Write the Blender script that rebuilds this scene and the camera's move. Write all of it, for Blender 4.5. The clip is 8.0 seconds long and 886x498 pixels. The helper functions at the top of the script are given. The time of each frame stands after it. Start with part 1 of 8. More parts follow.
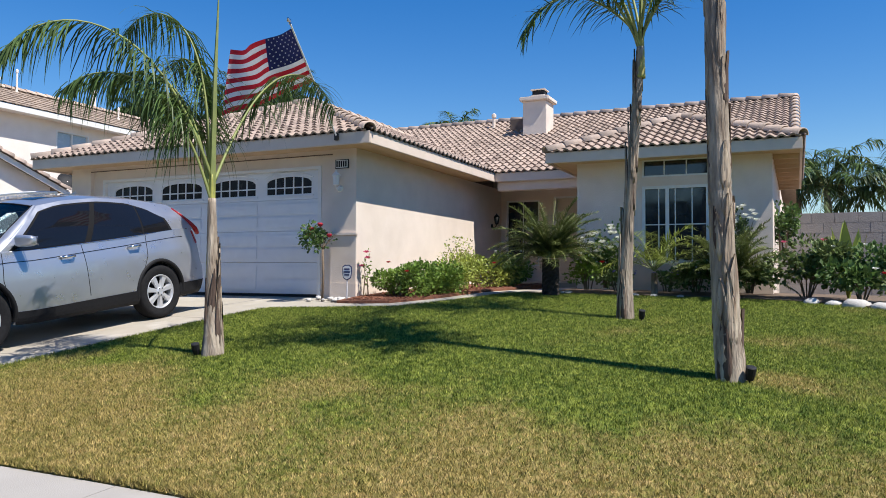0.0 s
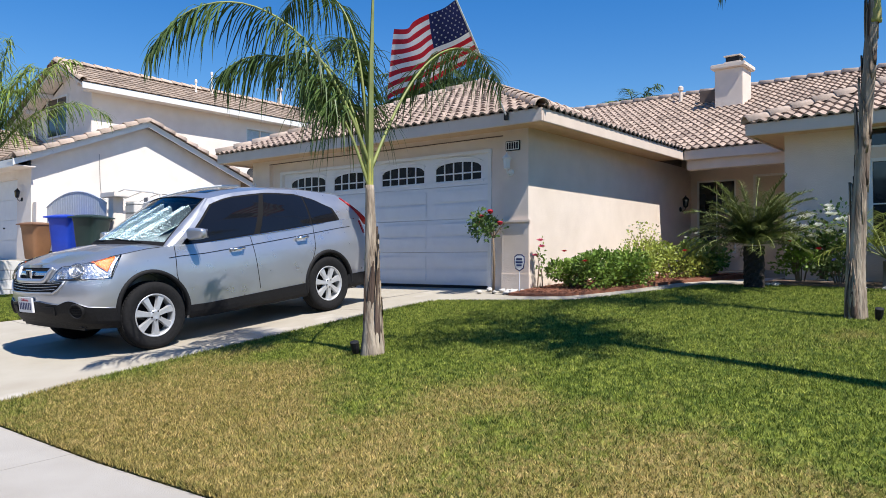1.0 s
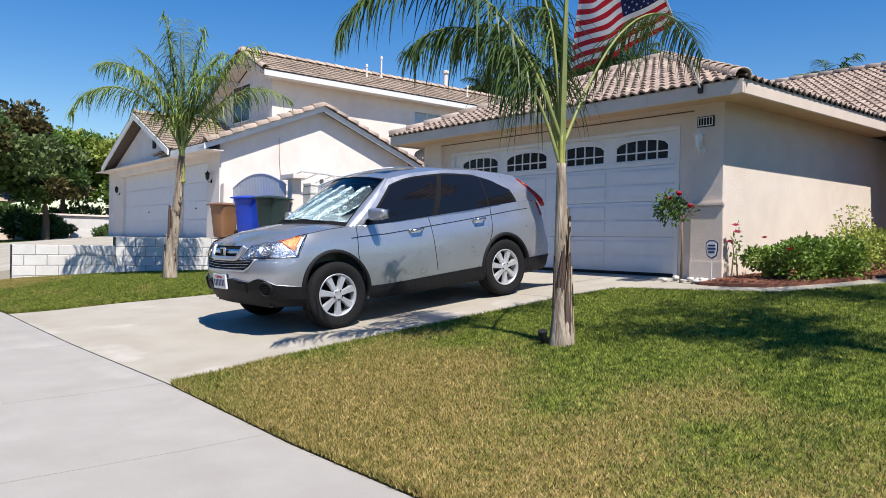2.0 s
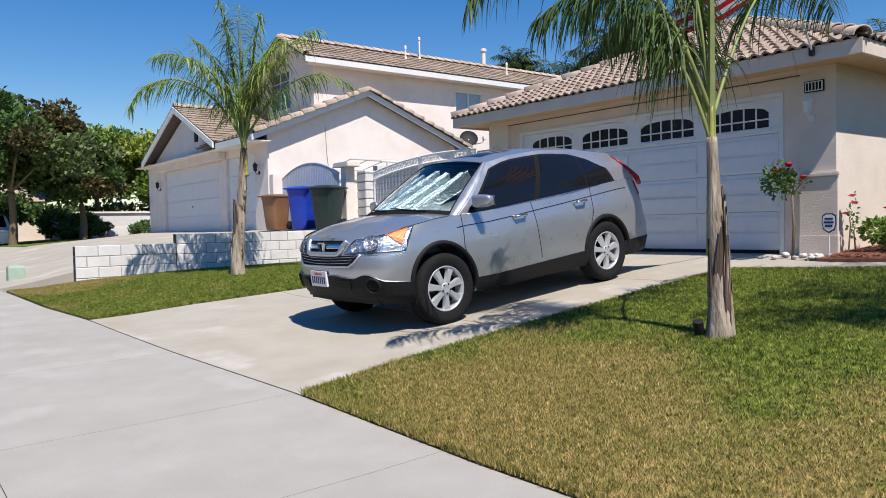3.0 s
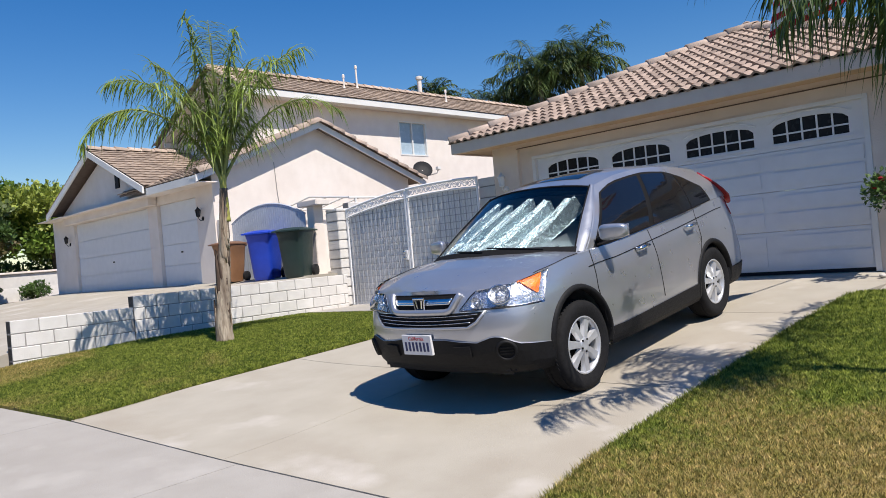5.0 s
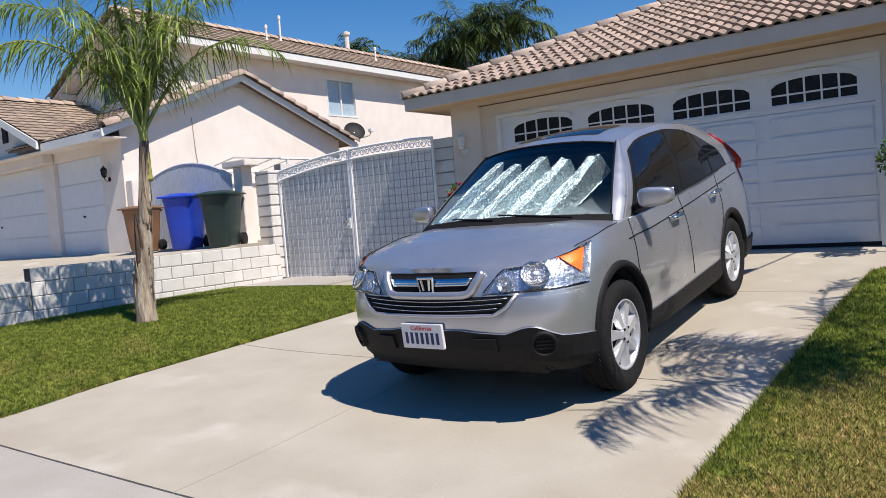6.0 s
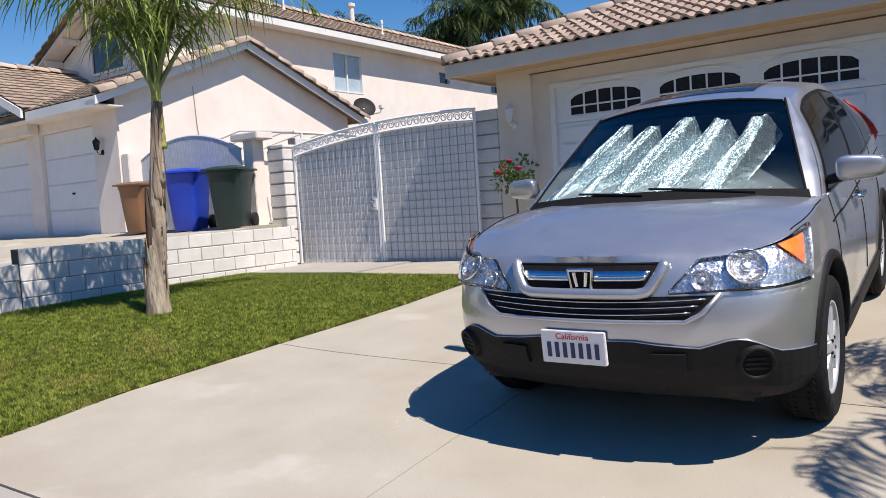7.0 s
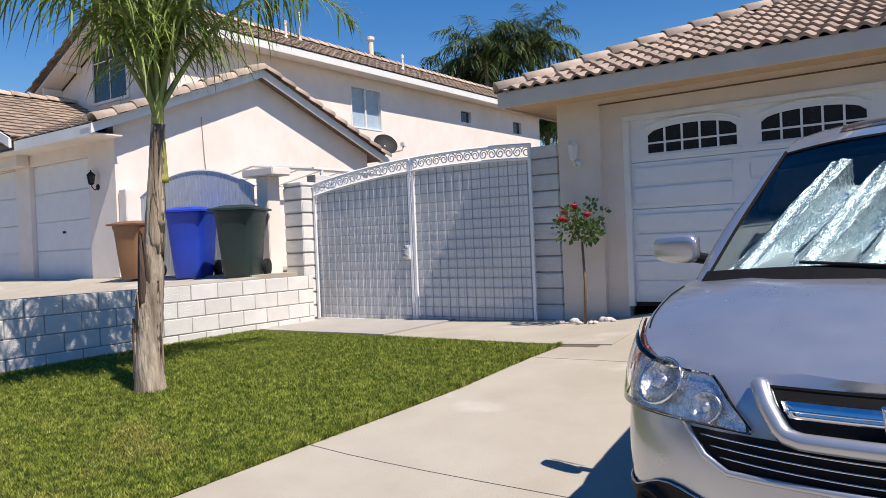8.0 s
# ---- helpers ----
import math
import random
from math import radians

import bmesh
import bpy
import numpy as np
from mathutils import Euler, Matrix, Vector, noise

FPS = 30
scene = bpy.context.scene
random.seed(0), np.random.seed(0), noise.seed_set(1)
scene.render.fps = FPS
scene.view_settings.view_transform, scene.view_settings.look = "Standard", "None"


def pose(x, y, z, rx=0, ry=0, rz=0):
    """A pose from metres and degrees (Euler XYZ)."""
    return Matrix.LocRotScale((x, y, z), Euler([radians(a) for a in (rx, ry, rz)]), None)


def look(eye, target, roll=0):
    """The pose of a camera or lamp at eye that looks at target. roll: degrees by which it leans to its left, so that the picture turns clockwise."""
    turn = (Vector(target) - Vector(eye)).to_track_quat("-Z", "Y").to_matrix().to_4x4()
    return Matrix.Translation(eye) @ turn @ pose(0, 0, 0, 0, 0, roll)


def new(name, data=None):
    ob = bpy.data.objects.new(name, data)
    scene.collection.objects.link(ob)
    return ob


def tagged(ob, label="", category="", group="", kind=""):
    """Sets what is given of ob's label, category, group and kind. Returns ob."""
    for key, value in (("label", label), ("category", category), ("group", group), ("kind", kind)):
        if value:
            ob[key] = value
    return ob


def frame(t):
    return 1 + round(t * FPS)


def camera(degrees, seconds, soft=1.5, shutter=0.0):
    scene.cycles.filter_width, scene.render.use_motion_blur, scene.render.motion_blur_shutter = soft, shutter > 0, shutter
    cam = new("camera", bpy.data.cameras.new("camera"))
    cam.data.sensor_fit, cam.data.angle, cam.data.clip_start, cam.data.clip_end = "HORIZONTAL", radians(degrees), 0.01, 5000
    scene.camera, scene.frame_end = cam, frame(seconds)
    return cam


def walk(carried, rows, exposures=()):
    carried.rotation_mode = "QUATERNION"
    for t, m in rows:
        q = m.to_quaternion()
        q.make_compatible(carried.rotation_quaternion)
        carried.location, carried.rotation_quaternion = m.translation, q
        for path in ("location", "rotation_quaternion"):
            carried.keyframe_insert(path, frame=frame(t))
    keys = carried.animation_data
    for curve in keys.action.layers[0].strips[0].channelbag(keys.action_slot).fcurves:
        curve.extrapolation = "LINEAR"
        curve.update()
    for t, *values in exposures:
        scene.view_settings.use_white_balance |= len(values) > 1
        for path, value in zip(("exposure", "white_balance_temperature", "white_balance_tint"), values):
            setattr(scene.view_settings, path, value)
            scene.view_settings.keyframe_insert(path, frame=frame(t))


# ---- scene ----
cam = camera(61.2, 8.0, soft=0.9)
PATH = [
    (0, (-0.070, -0.092, 1.385), (-0.926, 1.714, 1.455), 0.4),
    (0.2, (-0.1, -0.1, 1.40), (-1.034, 1.667, 1.474), -0.1),
    (0.5, (-0.353, 0.723, 1.42), (-1.396, 2.427, 1.521), -0.6),
    (1, (-0.497, 0.725, 1.435), (-1.752, 2.281, 1.468), 0.1),
    (1.5, (-0.678, 0.725, 1.428), (-2.056, 2.174, 1.465), -0.0),
    (2, (-1.016, 0.82, 1.434), (-2.565, 2.086, 1.418), 1.1),
    (2.2, (-1.184, 0.64, 1.414), (-2.789, 1.833, 1.41), 1.1),
    (3.3, (-2.407, 0.307, 1.521), (-3.975, 1.546, 1.454), -2.2),
    (3.5, (-2.65, 0.224, 1.515), (-4.235, 1.444, 1.497), -3.4),
    (4, (-3.325, 0.182, 1.534), (-4.782, 1.552, 1.482), -2.1),
    (4.5, (-4.044, 0.061, 1.529), (-5.53, 1.399, 1.559), -2.3),
    (4.7, (-4.338, -0.042, 1.608), (-5.782, 1.341, 1.625), -3.5),
    (5.8, (-5.903, 0.273, 1.743), (-7.17, 1.82, 1.725), -4.7),
    (6, (-6.202, 0.46, 1.735), (-7.407, 2.054, 1.645), -4.4),
    (6.5, (-6.946, 0.636, 1.75), (-8.165, 2.214, 1.59), -4.3),
    (7, (-7.69, 0.963, 1.706), (-8.854, 2.584, 1.578), -3.5),
    (7.5, (-8.423, 1.533, 1.763), (-9.645, 3.113, 1.66), -4.0),
    (8, (-9.121, 1.98, 1.83), (-10.285, 3.606, 1.814), -2.4),
]
walk(cam, [(t, look(eye, target, roll)) for t, eye, target, roll in PATH], [(0, 0.46, 6650, 10), (0.5, 0.5, 6650, 10), (1, 0.49, 6650, 10), (2, 0.38, 6700, 10.5), (3.5, 0.22, 6750, 11), (6.5, 0.25, 7000, 13), (8, 0.30, 7050, 13.5)])

# ---- sky and sun ----
SUN = Vector((1.0, -0.19, 1.62)).normalized()
world = bpy.data.worlds.new("sky")
scene.world = world
world.use_nodes = True
wn = world.node_tree.nodes
sky = wn.new("ShaderNodeTexSky")
sky.sky_type = "NISHITA"
sky.sun_disc = False
sky.sun_elevation = math.asin(SUN.z)
sky.sun_rotation = math.atan2(SUN.x, SUN.y)
sky.air_density, sky.dust_density, sky.ozone_density = 1.15, 0.0, 3.5
wn["Background"].inputs["Strength"].default_value = 0.102
vivid = wn.new("ShaderNodeHueSaturation")
vivid.inputs["Hue"].default_value = 0.511
vivid.inputs["Saturation"].default_value = 1.43
world.node_tree.links.new(sky.outputs[0], vivid.inputs["Color"])
world.node_tree.links.new(vivid.outputs[0], wn["Background"].inputs["Color"])
sun = new("sun", bpy.data.lights.new("sun", "SUN"))
sun.data.energy, sun.data.angle, sun.data.color = 5.0, radians(0.53), (1.0, 0.965, 0.91)
sun.matrix_world = look((20, 0, 30), Vector((20, 0, 30)) - SUN)


# ---- materials ----
def surface(name, a, b=None, scale=6.0, rough=0.7, bump=0.0, fine=60.0, metal=0.0, spec=0.5, stain=None, stain_scale=0.8,
            stain_amount=0.5, coat=0.0, per_piece=0.0, thin=0.0, bloom=None, bloom_amount=0.4, stretch=0.0):
    """A surface with grain at two scales: base colours a and b, larger stains, fine relief."""
    m = bpy.data.materials.new(name)
    m.use_nodes = True
    nt = m.node_tree
    n, link = nt.nodes, nt.links.new
    bsdf = n["Principled BSDF"]
    pos = n.new("ShaderNodeNewGeometry").outputs["Position"]
    b = b or tuple(c * 0.8 for c in a)
    if stretch:
        long = n.new("ShaderNodeVectorMath")
        long.operation = "MULTIPLY"
        long.inputs[1].default_value = (1, 1, stretch)
        link(pos, long.inputs[0])
        pos = long.outputs[0]

    def noise_at(s, detail, lo, hi):
        t = n.new("ShaderNodeTexNoise")
        t.inputs["Scale"].default_value, t.inputs["Detail"].default_value = s, detail
        link(pos, t.inputs["Vector"])
        r = n.new("ShaderNodeMapRange")
        r.inputs["From Min"].default_value, r.inputs["From Max"].default_value = lo, hi
        link(t.outputs["Fac"], r.inputs["Value"])
        return r.outputs["Result"], t.outputs["Fac"]

    def mix(fac, x, y):
        t = n.new("ShaderNodeMix")
        t.data_type = "RGBA"
        for sock, v in ((t.inputs[0], fac), (t.inputs[6], x), (t.inputs[7], y)):
            if hasattr(v, "is_linked"):
                link(v, sock)
            else:
                sock.default_value = (*v, 1) if isinstance(v, tuple) else v
        return t.outputs[2]

    grain, _ = noise_at(scale, 6, 0.3, 0.7)
    col = mix(grain, a, b)
    if stain:
        big, _ = noise_at(stain_scale, 5, 0.45, 0.75)
        mul = n.new("ShaderNodeMath")
        mul.operation = "MULTIPLY"
        mul.inputs[1].default_value = stain_amount
        link(big, mul.inputs[0])
        col = mix(mul.outputs[0], col, stain)
    if bloom:
        pale, _ = noise_at(stain_scale * 2.1, 8, 0.58, 0.70)
        mul = n.new("ShaderNodeMath")
        mul.operation = "MULTIPLY"
        mul.inputs[1].default_value = bloom_amount
        link(pale, mul.inputs[0])
        col = mix(mul.outputs[0], col, bloom)
    if per_piece:
        info = n.new("ShaderNodeObjectInfo").outputs["Random"]
        isl = n.new("ShaderNodeNewGeometry").outputs["Random Per Island"]
        add = n.new("ShaderNodeMath")
        add.operation = "ADD"
        link(info, add.inputs[0]), link(isl, add.inputs[1])
        fr = n.new("ShaderNodeMath")
        fr.operation = "FRACT"
        link(add.outputs[0], fr.inputs[0])
        rng = n.new("ShaderNodeMapRange")
        rng.inputs["To Min"].default_value, rng.inputs["To Max"].default_value = 1 - per_piece, 1 + per_piece
        link(fr.outputs[0], rng.inputs["Value"])
        hsv = n.new("ShaderNodeHueSaturation")
        link(rng.outputs["Result"], hsv.inputs["Value"])
        link(col, hsv.inputs["Color"])
        col = hsv.outputs["Color"]
    link(col, bsdf.inputs["Base Color"])
    rr, raw = noise_at(scale * 2.3, 4, 0.2, 0.8)
    rm = n.new("ShaderNodeMapRange")
    rm.inputs["To Min"].default_value, rm.inputs["To Max"].default_value = max(0, rough - 0.08), min(1, rough + 0.08)
    link(rr, rm.inputs["Value"])
    link(rm.outputs["Result"], bsdf.inputs["Roughness"])
    bsdf.inputs["Metallic"].default_value = metal
    bsdf.inputs["Specular IOR Level"].default_value = spec
    bsdf.inputs["Coat Weight"].default_value = coat
    bsdf.inputs["Coat Roughness"].default_value = 0.04
    if bump:
        _, f = noise_at(fine, 5, 0, 1)
        bp = n.new("ShaderNodeBump")
        bp.inputs["Strength"].default_value, bp.inputs["Distance"].default_value = bump, 0.02
        link(f, bp.inputs["Height"])
        link(bp.outputs["Normal"], bsdf.inputs["Normal"])
    if thin:
        tr = n.new("ShaderNodeBsdfTranslucent")
        link(col, tr.inputs["Color"])
        ms = n.new("ShaderNodeMixShader")
        ms.inputs[0].default_value = thin
        link(bsdf.outputs[0], ms.inputs[1]), link(tr.outputs[0], ms.inputs[2])
        link(ms.outputs[0], n["Material Output"].inputs["Surface"])
    return m


def glass(name, tint, rough=0.0):
    m = bpy.data.materials.new(name)
    m.use_nodes = True
    b = m.node_tree.nodes["Principled BSDF"]
    b.inputs["Base Color"].default_value = (*tint, 1)
    b.inputs["Roughness"].default_value, b.inputs["Transmission Weight"].default_value, b.inputs["IOR"].default_value = rough, 1.0, 1.45
    return m


STUCCO = surface("stucco", (0.79, 0.685, 0.59), (0.72, 0.62, 0.53), 3.0, 0.9, 0.35, 90, stain=(0.58, 0.47, 0.36), stain_scale=0.7, stain_amount=0.35, spec=0.2)
TRIM = surface("painted_trim", (0.50, 0.40, 0.32), (0.44, 0.35, 0.28), 4.0, 0.7, 0.1, 40, stain=(0.38, 0.3, 0.24), stain_amount=0.3)
WHITE = surface("white_paint", (0.80, 0.79, 0.76), (0.74, 0.73, 0.70), 4.0, 0.5, 0.05, 40, stain=(0.62, 0.6, 0.56), stain_amount=0.25)
DOOR_WHITE = surface("garage_door_paint", (0.78, 0.79, 0.80), (0.73, 0.74, 0.755), 5.0, 0.45, 0.08, 120, stain=(0.66, 0.67, 0.68), stain_amount=0.25)
TILE = surface("clay_roof_tile", (0.40, 0.31, 0.25), (0.28, 0.21, 0.17), 9.0, 0.85, 0.3, 70, stain=(0.27, 0.20, 0.17), stain_scale=1.6, stain_amount=0.5, per_piece=0.25, spec=0.25)
TILE_GREY = surface("grey_brown_roof_tile", (0.37, 0.29, 0.225), (0.28, 0.215, 0.17), 9.0, 0.85, 0.3, 70, stain=(0.24, 0.19, 0.16), stain_scale=1.6, stain_amount=0.5, per_piece=0.2, spec=0.25)
UNDERLAY = surface("roof_underlay", (0.17, 0.125, 0.10), (0.12, 0.09, 0.075), 8, 0.95, 0.2)
CONCRETE = surface("concrete", (0.43, 0.394, 0.328), (0.385, 0.35, 0.288), 2.2, 0.88, 0.25, 130, stain=(0.34, 0.285, 0.22), stain_scale=0.55, stain_amount=0.55, spec=0.3, bloom=(0.60, 0.56, 0.51), bloom_amount=0.5)
SIDEWALK = surface("sidewalk_concrete", (0.40, 0.375, 0.34), (0.36, 0.335, 0.30), 2.6, 0.9, 0.25, 130, stain=(0.31, 0.285, 0.25), stain_scale=0.6, stain_amount=0.45, spec=0.3, bloom=(0.52, 0.49, 0.45), bloom_amount=0.35)
SOIL = surface("soil", (0.17, 0.12, 0.085), (0.11, 0.08, 0.055), 7, 0.95, 0.6, 30)
ASPHALT = surface("asphalt", (0.06, 0.06, 0.06), (0.045, 0.045, 0.047), 10, 0.9, 0.4, 120)
BLOCK = surface("white_block", (0.76, 0.735, 0.70), (0.68, 0.655, 0.62), 6.0, 0.85, 0.4, 60, stain=(0.55, 0.52, 0.48), stain_amount=0.3, per_piece=0.06)
MORTAR = surface("mortar", (0.36, 0.34, 0.32), (0.28, 0.265, 0.25), 12, 0.95, 0.4, 80)
DARK_GLASS = surface("window_glass", (0.02, 0.025, 0.03), (0.015, 0.018, 0.022), 2, 0.06, spec=0.8)
# near-black glass with a weak, blurred reflection
DULL_GLASS = surface("dull_dark_glass", (0.022, 0.018, 0.018), (0.016, 0.013, 0.013), 4, 0.25, spec=0.2)
CAP_TILE = surface("pale_cap_tile", (0.56, 0.44, 0.355), (0.46, 0.355, 0.285), 9.0, 0.85, 0.3, 70, stain=(0.36, 0.28, 0.23), stain_scale=1.6, stain_amount=0.4, per_piece=0.2, spec=0.2)
METAL_WHITE = surface("white_enamel", (0.76, 0.77, 0.79), (0.70, 0.71, 0.73), 8, 0.4, 0.05, 50)
BLACK = surface("black_plastic", (0.02, 0.02, 0.022), (0.014, 0.014, 0.016), 20, 0.6, 0.2, 150, spec=0.25)

ALLOY_ = surface("polished_steel", (0.62, 0.63, 0.65), None, 12, 0.2, metal=1.0)
INK_BLUE = surface("ink_blue", (0.02, 0.03, 0.12), None, 20, 0.5)
INK_RED = surface("ink_red", (0.55, 0.02, 0.03), None, 20, 0.5)


# ---- mesh helpers ----
def obj(name, bm, material, parent=None, label="", smooth=False, matrix=None):
    me = bpy.data.meshes.new(name)
    bmesh.ops.recalc_face_normals(bm, faces=bm.faces)
    if smooth:
        for f in bm.faces:
            f.smooth = True
    bm.to_mesh(me)
    bm.free()
    me.materials.append(material)
    ob = new(name, me)
    if matrix is not None:
        ob.matrix_basis = matrix
    ob.parent = parent
    if label:
        ob["label"] = label
    return ob


def part(name, bm, material, parent, label="", smooth=False, matrix=None):
    return obj(name, bm, material, parent, label, smooth, matrix)


def thing(name, label, category, at=(0, 0, 0), rz=0, group="", kind="", matrix=None):
    ob = new(name)
    ob.empty_display_size = 0.1
    ob.matrix_basis = matrix if matrix is not None else pose(*at, 0, 0, rz)
    return tagged(ob, label, category, group, kind)


def box(bm, x0, x1, y0, y1, z0, z1, bevel=0.0, m=None):
    """A box between the limits; bevel rounds its edges."""
    r = bmesh.ops.create_cube(bm, size=1)
    vs = r["verts"]
    for v in vs:
        v.co = Vector(((x0 + x1) / 2 + v.co.x * (x1 - x0), (y0 + y1) / 2 + v.co.y * (y1 - y0), (z0 + z1) / 2 + v.co.z * (z1 - z0)))
        if m is not None:
            v.co = m @ v.co
    if bevel:
        es = list({e for v in vs for e in v.link_edges})
        bmesh.ops.bevel(bm, geom=es, offset=bevel, segments=2, affect="EDGES", clamp_overlap=True)
    return bm


def boxed(*a, **k):
    return box(bmesh.new(), *a, **k)


def prism(bm, pts, axis, a, b):
    """A polygon of pairs, drawn out along axis from a to b. The pairs are the other two axes in order."""
    def put(p, h):
        c = list(p)
        c.insert("xyz".index(axis), h)
        return bm.verts.new(c)
    lo, hi = [put(p, a) for p in pts], [put(p, b) for p in pts]
    bm.faces.new(lo), bm.faces.new(hi[::-1])
    for i in range(len(pts)):
        j = (i + 1) % len(pts)
        bm.faces.new((lo[j], lo[i], hi[i], hi[j]))
    return bm


def tube(bm, pts, radii, sides=8, caps=True):
    """A round bar along pts."""
    pts = [Vector(p) for p in pts]
    if not hasattr(radii, "__len__"):
        radii = [radii] * len(pts)
    rings, up = [], None
    for i, p in enumerate(pts):
        d = (pts[min(i + 1, len(pts) - 1)] - pts[max(i - 1, 0)]).normalized()
        if up is None:
            up = d.orthogonal().normalized()
        up = (up - d * up.dot(d)).normalized()
        side = d.cross(up)
        rings.append([bm.verts.new(p + radii[i] * (math.cos(k * math.tau / sides) * up + math.sin(k * math.tau / sides) * side)) for k in range(sides)])
    for a, b in zip(rings, rings[1:]):
        for k in range(sides):
            bm.faces.new((a[k], a[(k + 1) % sides], b[(k + 1) % sides], b[k]))
    if caps:
        bm.faces.new(rings[0][::-1]), bm.faces.new(rings[-1])
    return bm


def grid(bm, f, nu, nv):
    """A sheet f(u, v) with u and v from 0 to 1."""
    vs = [[bm.verts.new(f(i / nu, j / nv)) for j in range(nv + 1)] for i in range(nu + 1)]
    for i in range(nu):
        for j in range(nv):
            bm.faces.new((vs[i][j], vs[i + 1][j], vs[i + 1][j + 1], vs[i][j + 1]))
    return bm


def lathe(bm, profile, sides=20, m=None, ends=True):
    """A turned shape about z from pairs of radius and height."""
    rings = [[bm.verts.new((r * math.cos(k * math.tau / sides), r * math.sin(k * math.tau / sides), z)) for k in range(sides)] for r, z in profile]
    for a, b in zip(rings, rings[1:]):
        for k in range(sides):
            bm.faces.new((a[k], a[(k + 1) % sides], b[(k + 1) % sides], b[k]))
    if ends:
        bm.faces.new(rings[0][::-1]), bm.faces.new(rings[-1])
    if m is not None:
        bmesh.ops.transform(bm, matrix=m, verts=[v for r in rings for v in r])
    return bm


def raw(name, verts, faces, material, parent=None, smooth=False, label=""):
    me = bpy.data.meshes.new(name)
    me.from_pydata(verts, [], faces)
    me.materials.append(material)
    if smooth:
        me.shade_smooth()
    ob = new(name, me)
    ob.parent = parent
    if label:
        ob["label"] = label
    return ob
# ---- the lie of the land ----
YS = (-60.0, 0.0, 2.9, 3.5, 5.5, 8.0, 10.4, 12.0, 16.0, 60.0)
LAND = (
    (-40.0, (0.60, 0.70, 0.80, 0.85, 0.95, 1.10, 1.22, 1.27, 1.35, 1.6)),
    (-19.0, (0.36, 0.46, 0.53, 0.60, 0.68, 0.72, 0.74, 0.75, 0.78, 1.0)),
    (-17.0, (0.32, 0.42, 0.50, 0.58, 0.68, 0.72, 0.73, 0.75, 0.78, 1.0)),
    (-14.6, (0.22, 0.33, 0.40, 0.46, 0.67, 0.74, 0.78, 0.80, 0.84, 1.0)),
    (-12.6, (0.13, 0.27, 0.33, 0.35, 0.50, 0.73, 0.84, 0.87, 0.9, 1.0)),
    (-11.8, (0.10, 0.24, 0.30, 0.33, 0.48, 0.73, 1.00, 1.01, 1.0, 1.0)),
    (-7.4, (-0.03, 0.11, 0.17, 0.21, 0.46, 0.75, 1.00, 1.06, 1.15, 1.2)),
    (-5.0, (-0.08, 0.06, 0.11, 0.15, 0.52, 0.80, 0.98, 1.09, 1.2, 1.3)),
    (0.0, (-0.22, -0.08, -0.02, 0.02, 0.40, 0.66, 0.86, 1.00, 1.15, 1.3)),
    (12.0, (-0.5, -0.4, -0.32, -0.28, 0.20, 0.50, 0.75, 0.90, 1.0, 1.2)),
)


def land(x, y):
    """The height of the ground at a place."""
    for (xa, za), (xb, zb) in zip(LAND, LAND[1:]):
        if x <= xb:
            break
    k = min(1.0, max(0.0, (x - xa) / (xb - xa)))
    return float(np.interp(y, YS, za) * (1 - k) + np.interp(y, YS, zb) * k)


def smooth_land(x, y, r=0.35):
    return sum(land(x + dx, y + dy) for dx, dy in ((0, 0), (r, 0), (-r, 0), (0, r), (0, -r))) / 5


def edge_y(x):
    """The inner edge of the sidewalk."""
    return float(np.interp(x, (-22, -17.4, -14.5, -12.8, -10, -7.4, -5.3, -4.1, 0, 10), (2.0, 2.33, 2.53, 2.74, 2.88, 3.08, 3.12, 3.2, 3.4, 3.6)))


def drive_right(y):
    return float(np.interp(y, (2.9, 4.0, 5.5, 7.2, 9.0, 9.6, 10.4), (-7.38, -7.50, -7.43, -7.37, -7.25, -7.05, -6.6)))


def drive_left(y):
    return float(np.interp(y, (2.7, 4.0, 5.5, 7.0, 8.7, 10.4), (-12.83, -12.95, -12.8, -12.6, -12.5, -11.8)))


def sheet(name, x0, x1, y0, y1, nx, ny, lift, thick, material, parent=None, label=""):
    """A slab that follows the land; its limits may be functions of the other way."""
    bm = bmesh.new()

    def at(u, v):
        y0f, y1f = (y0, y1)
        if callable(y0) or callable(y1):
            xx = x0 + u * (x1 - x0)
            ya = y0(xx) if callable(y0) else y0
            yb = y1(xx) if callable(y1) else y1
            y = ya + v * (yb - ya)
            x = xx
        else:
            y = y0 + v * (y1 - y0)
            xa = x0(y) if callable(x0) else x0
            xb = x1(y) if callable(x1) else x1
            x = xa + u * (xb - xa)
        return Vector((x, y, smooth_land(x, y) + lift))
    grid(bm, at, nx, ny)
    if thick:
        ext = bmesh.ops.extrude_face_region(bm, geom=list(bm.faces))
        for v in ext["geom"]:
            if isinstance(v, bmesh.types.BMVert):
                v.co.z -= thick
    return obj(name, bm, material, parent, label)


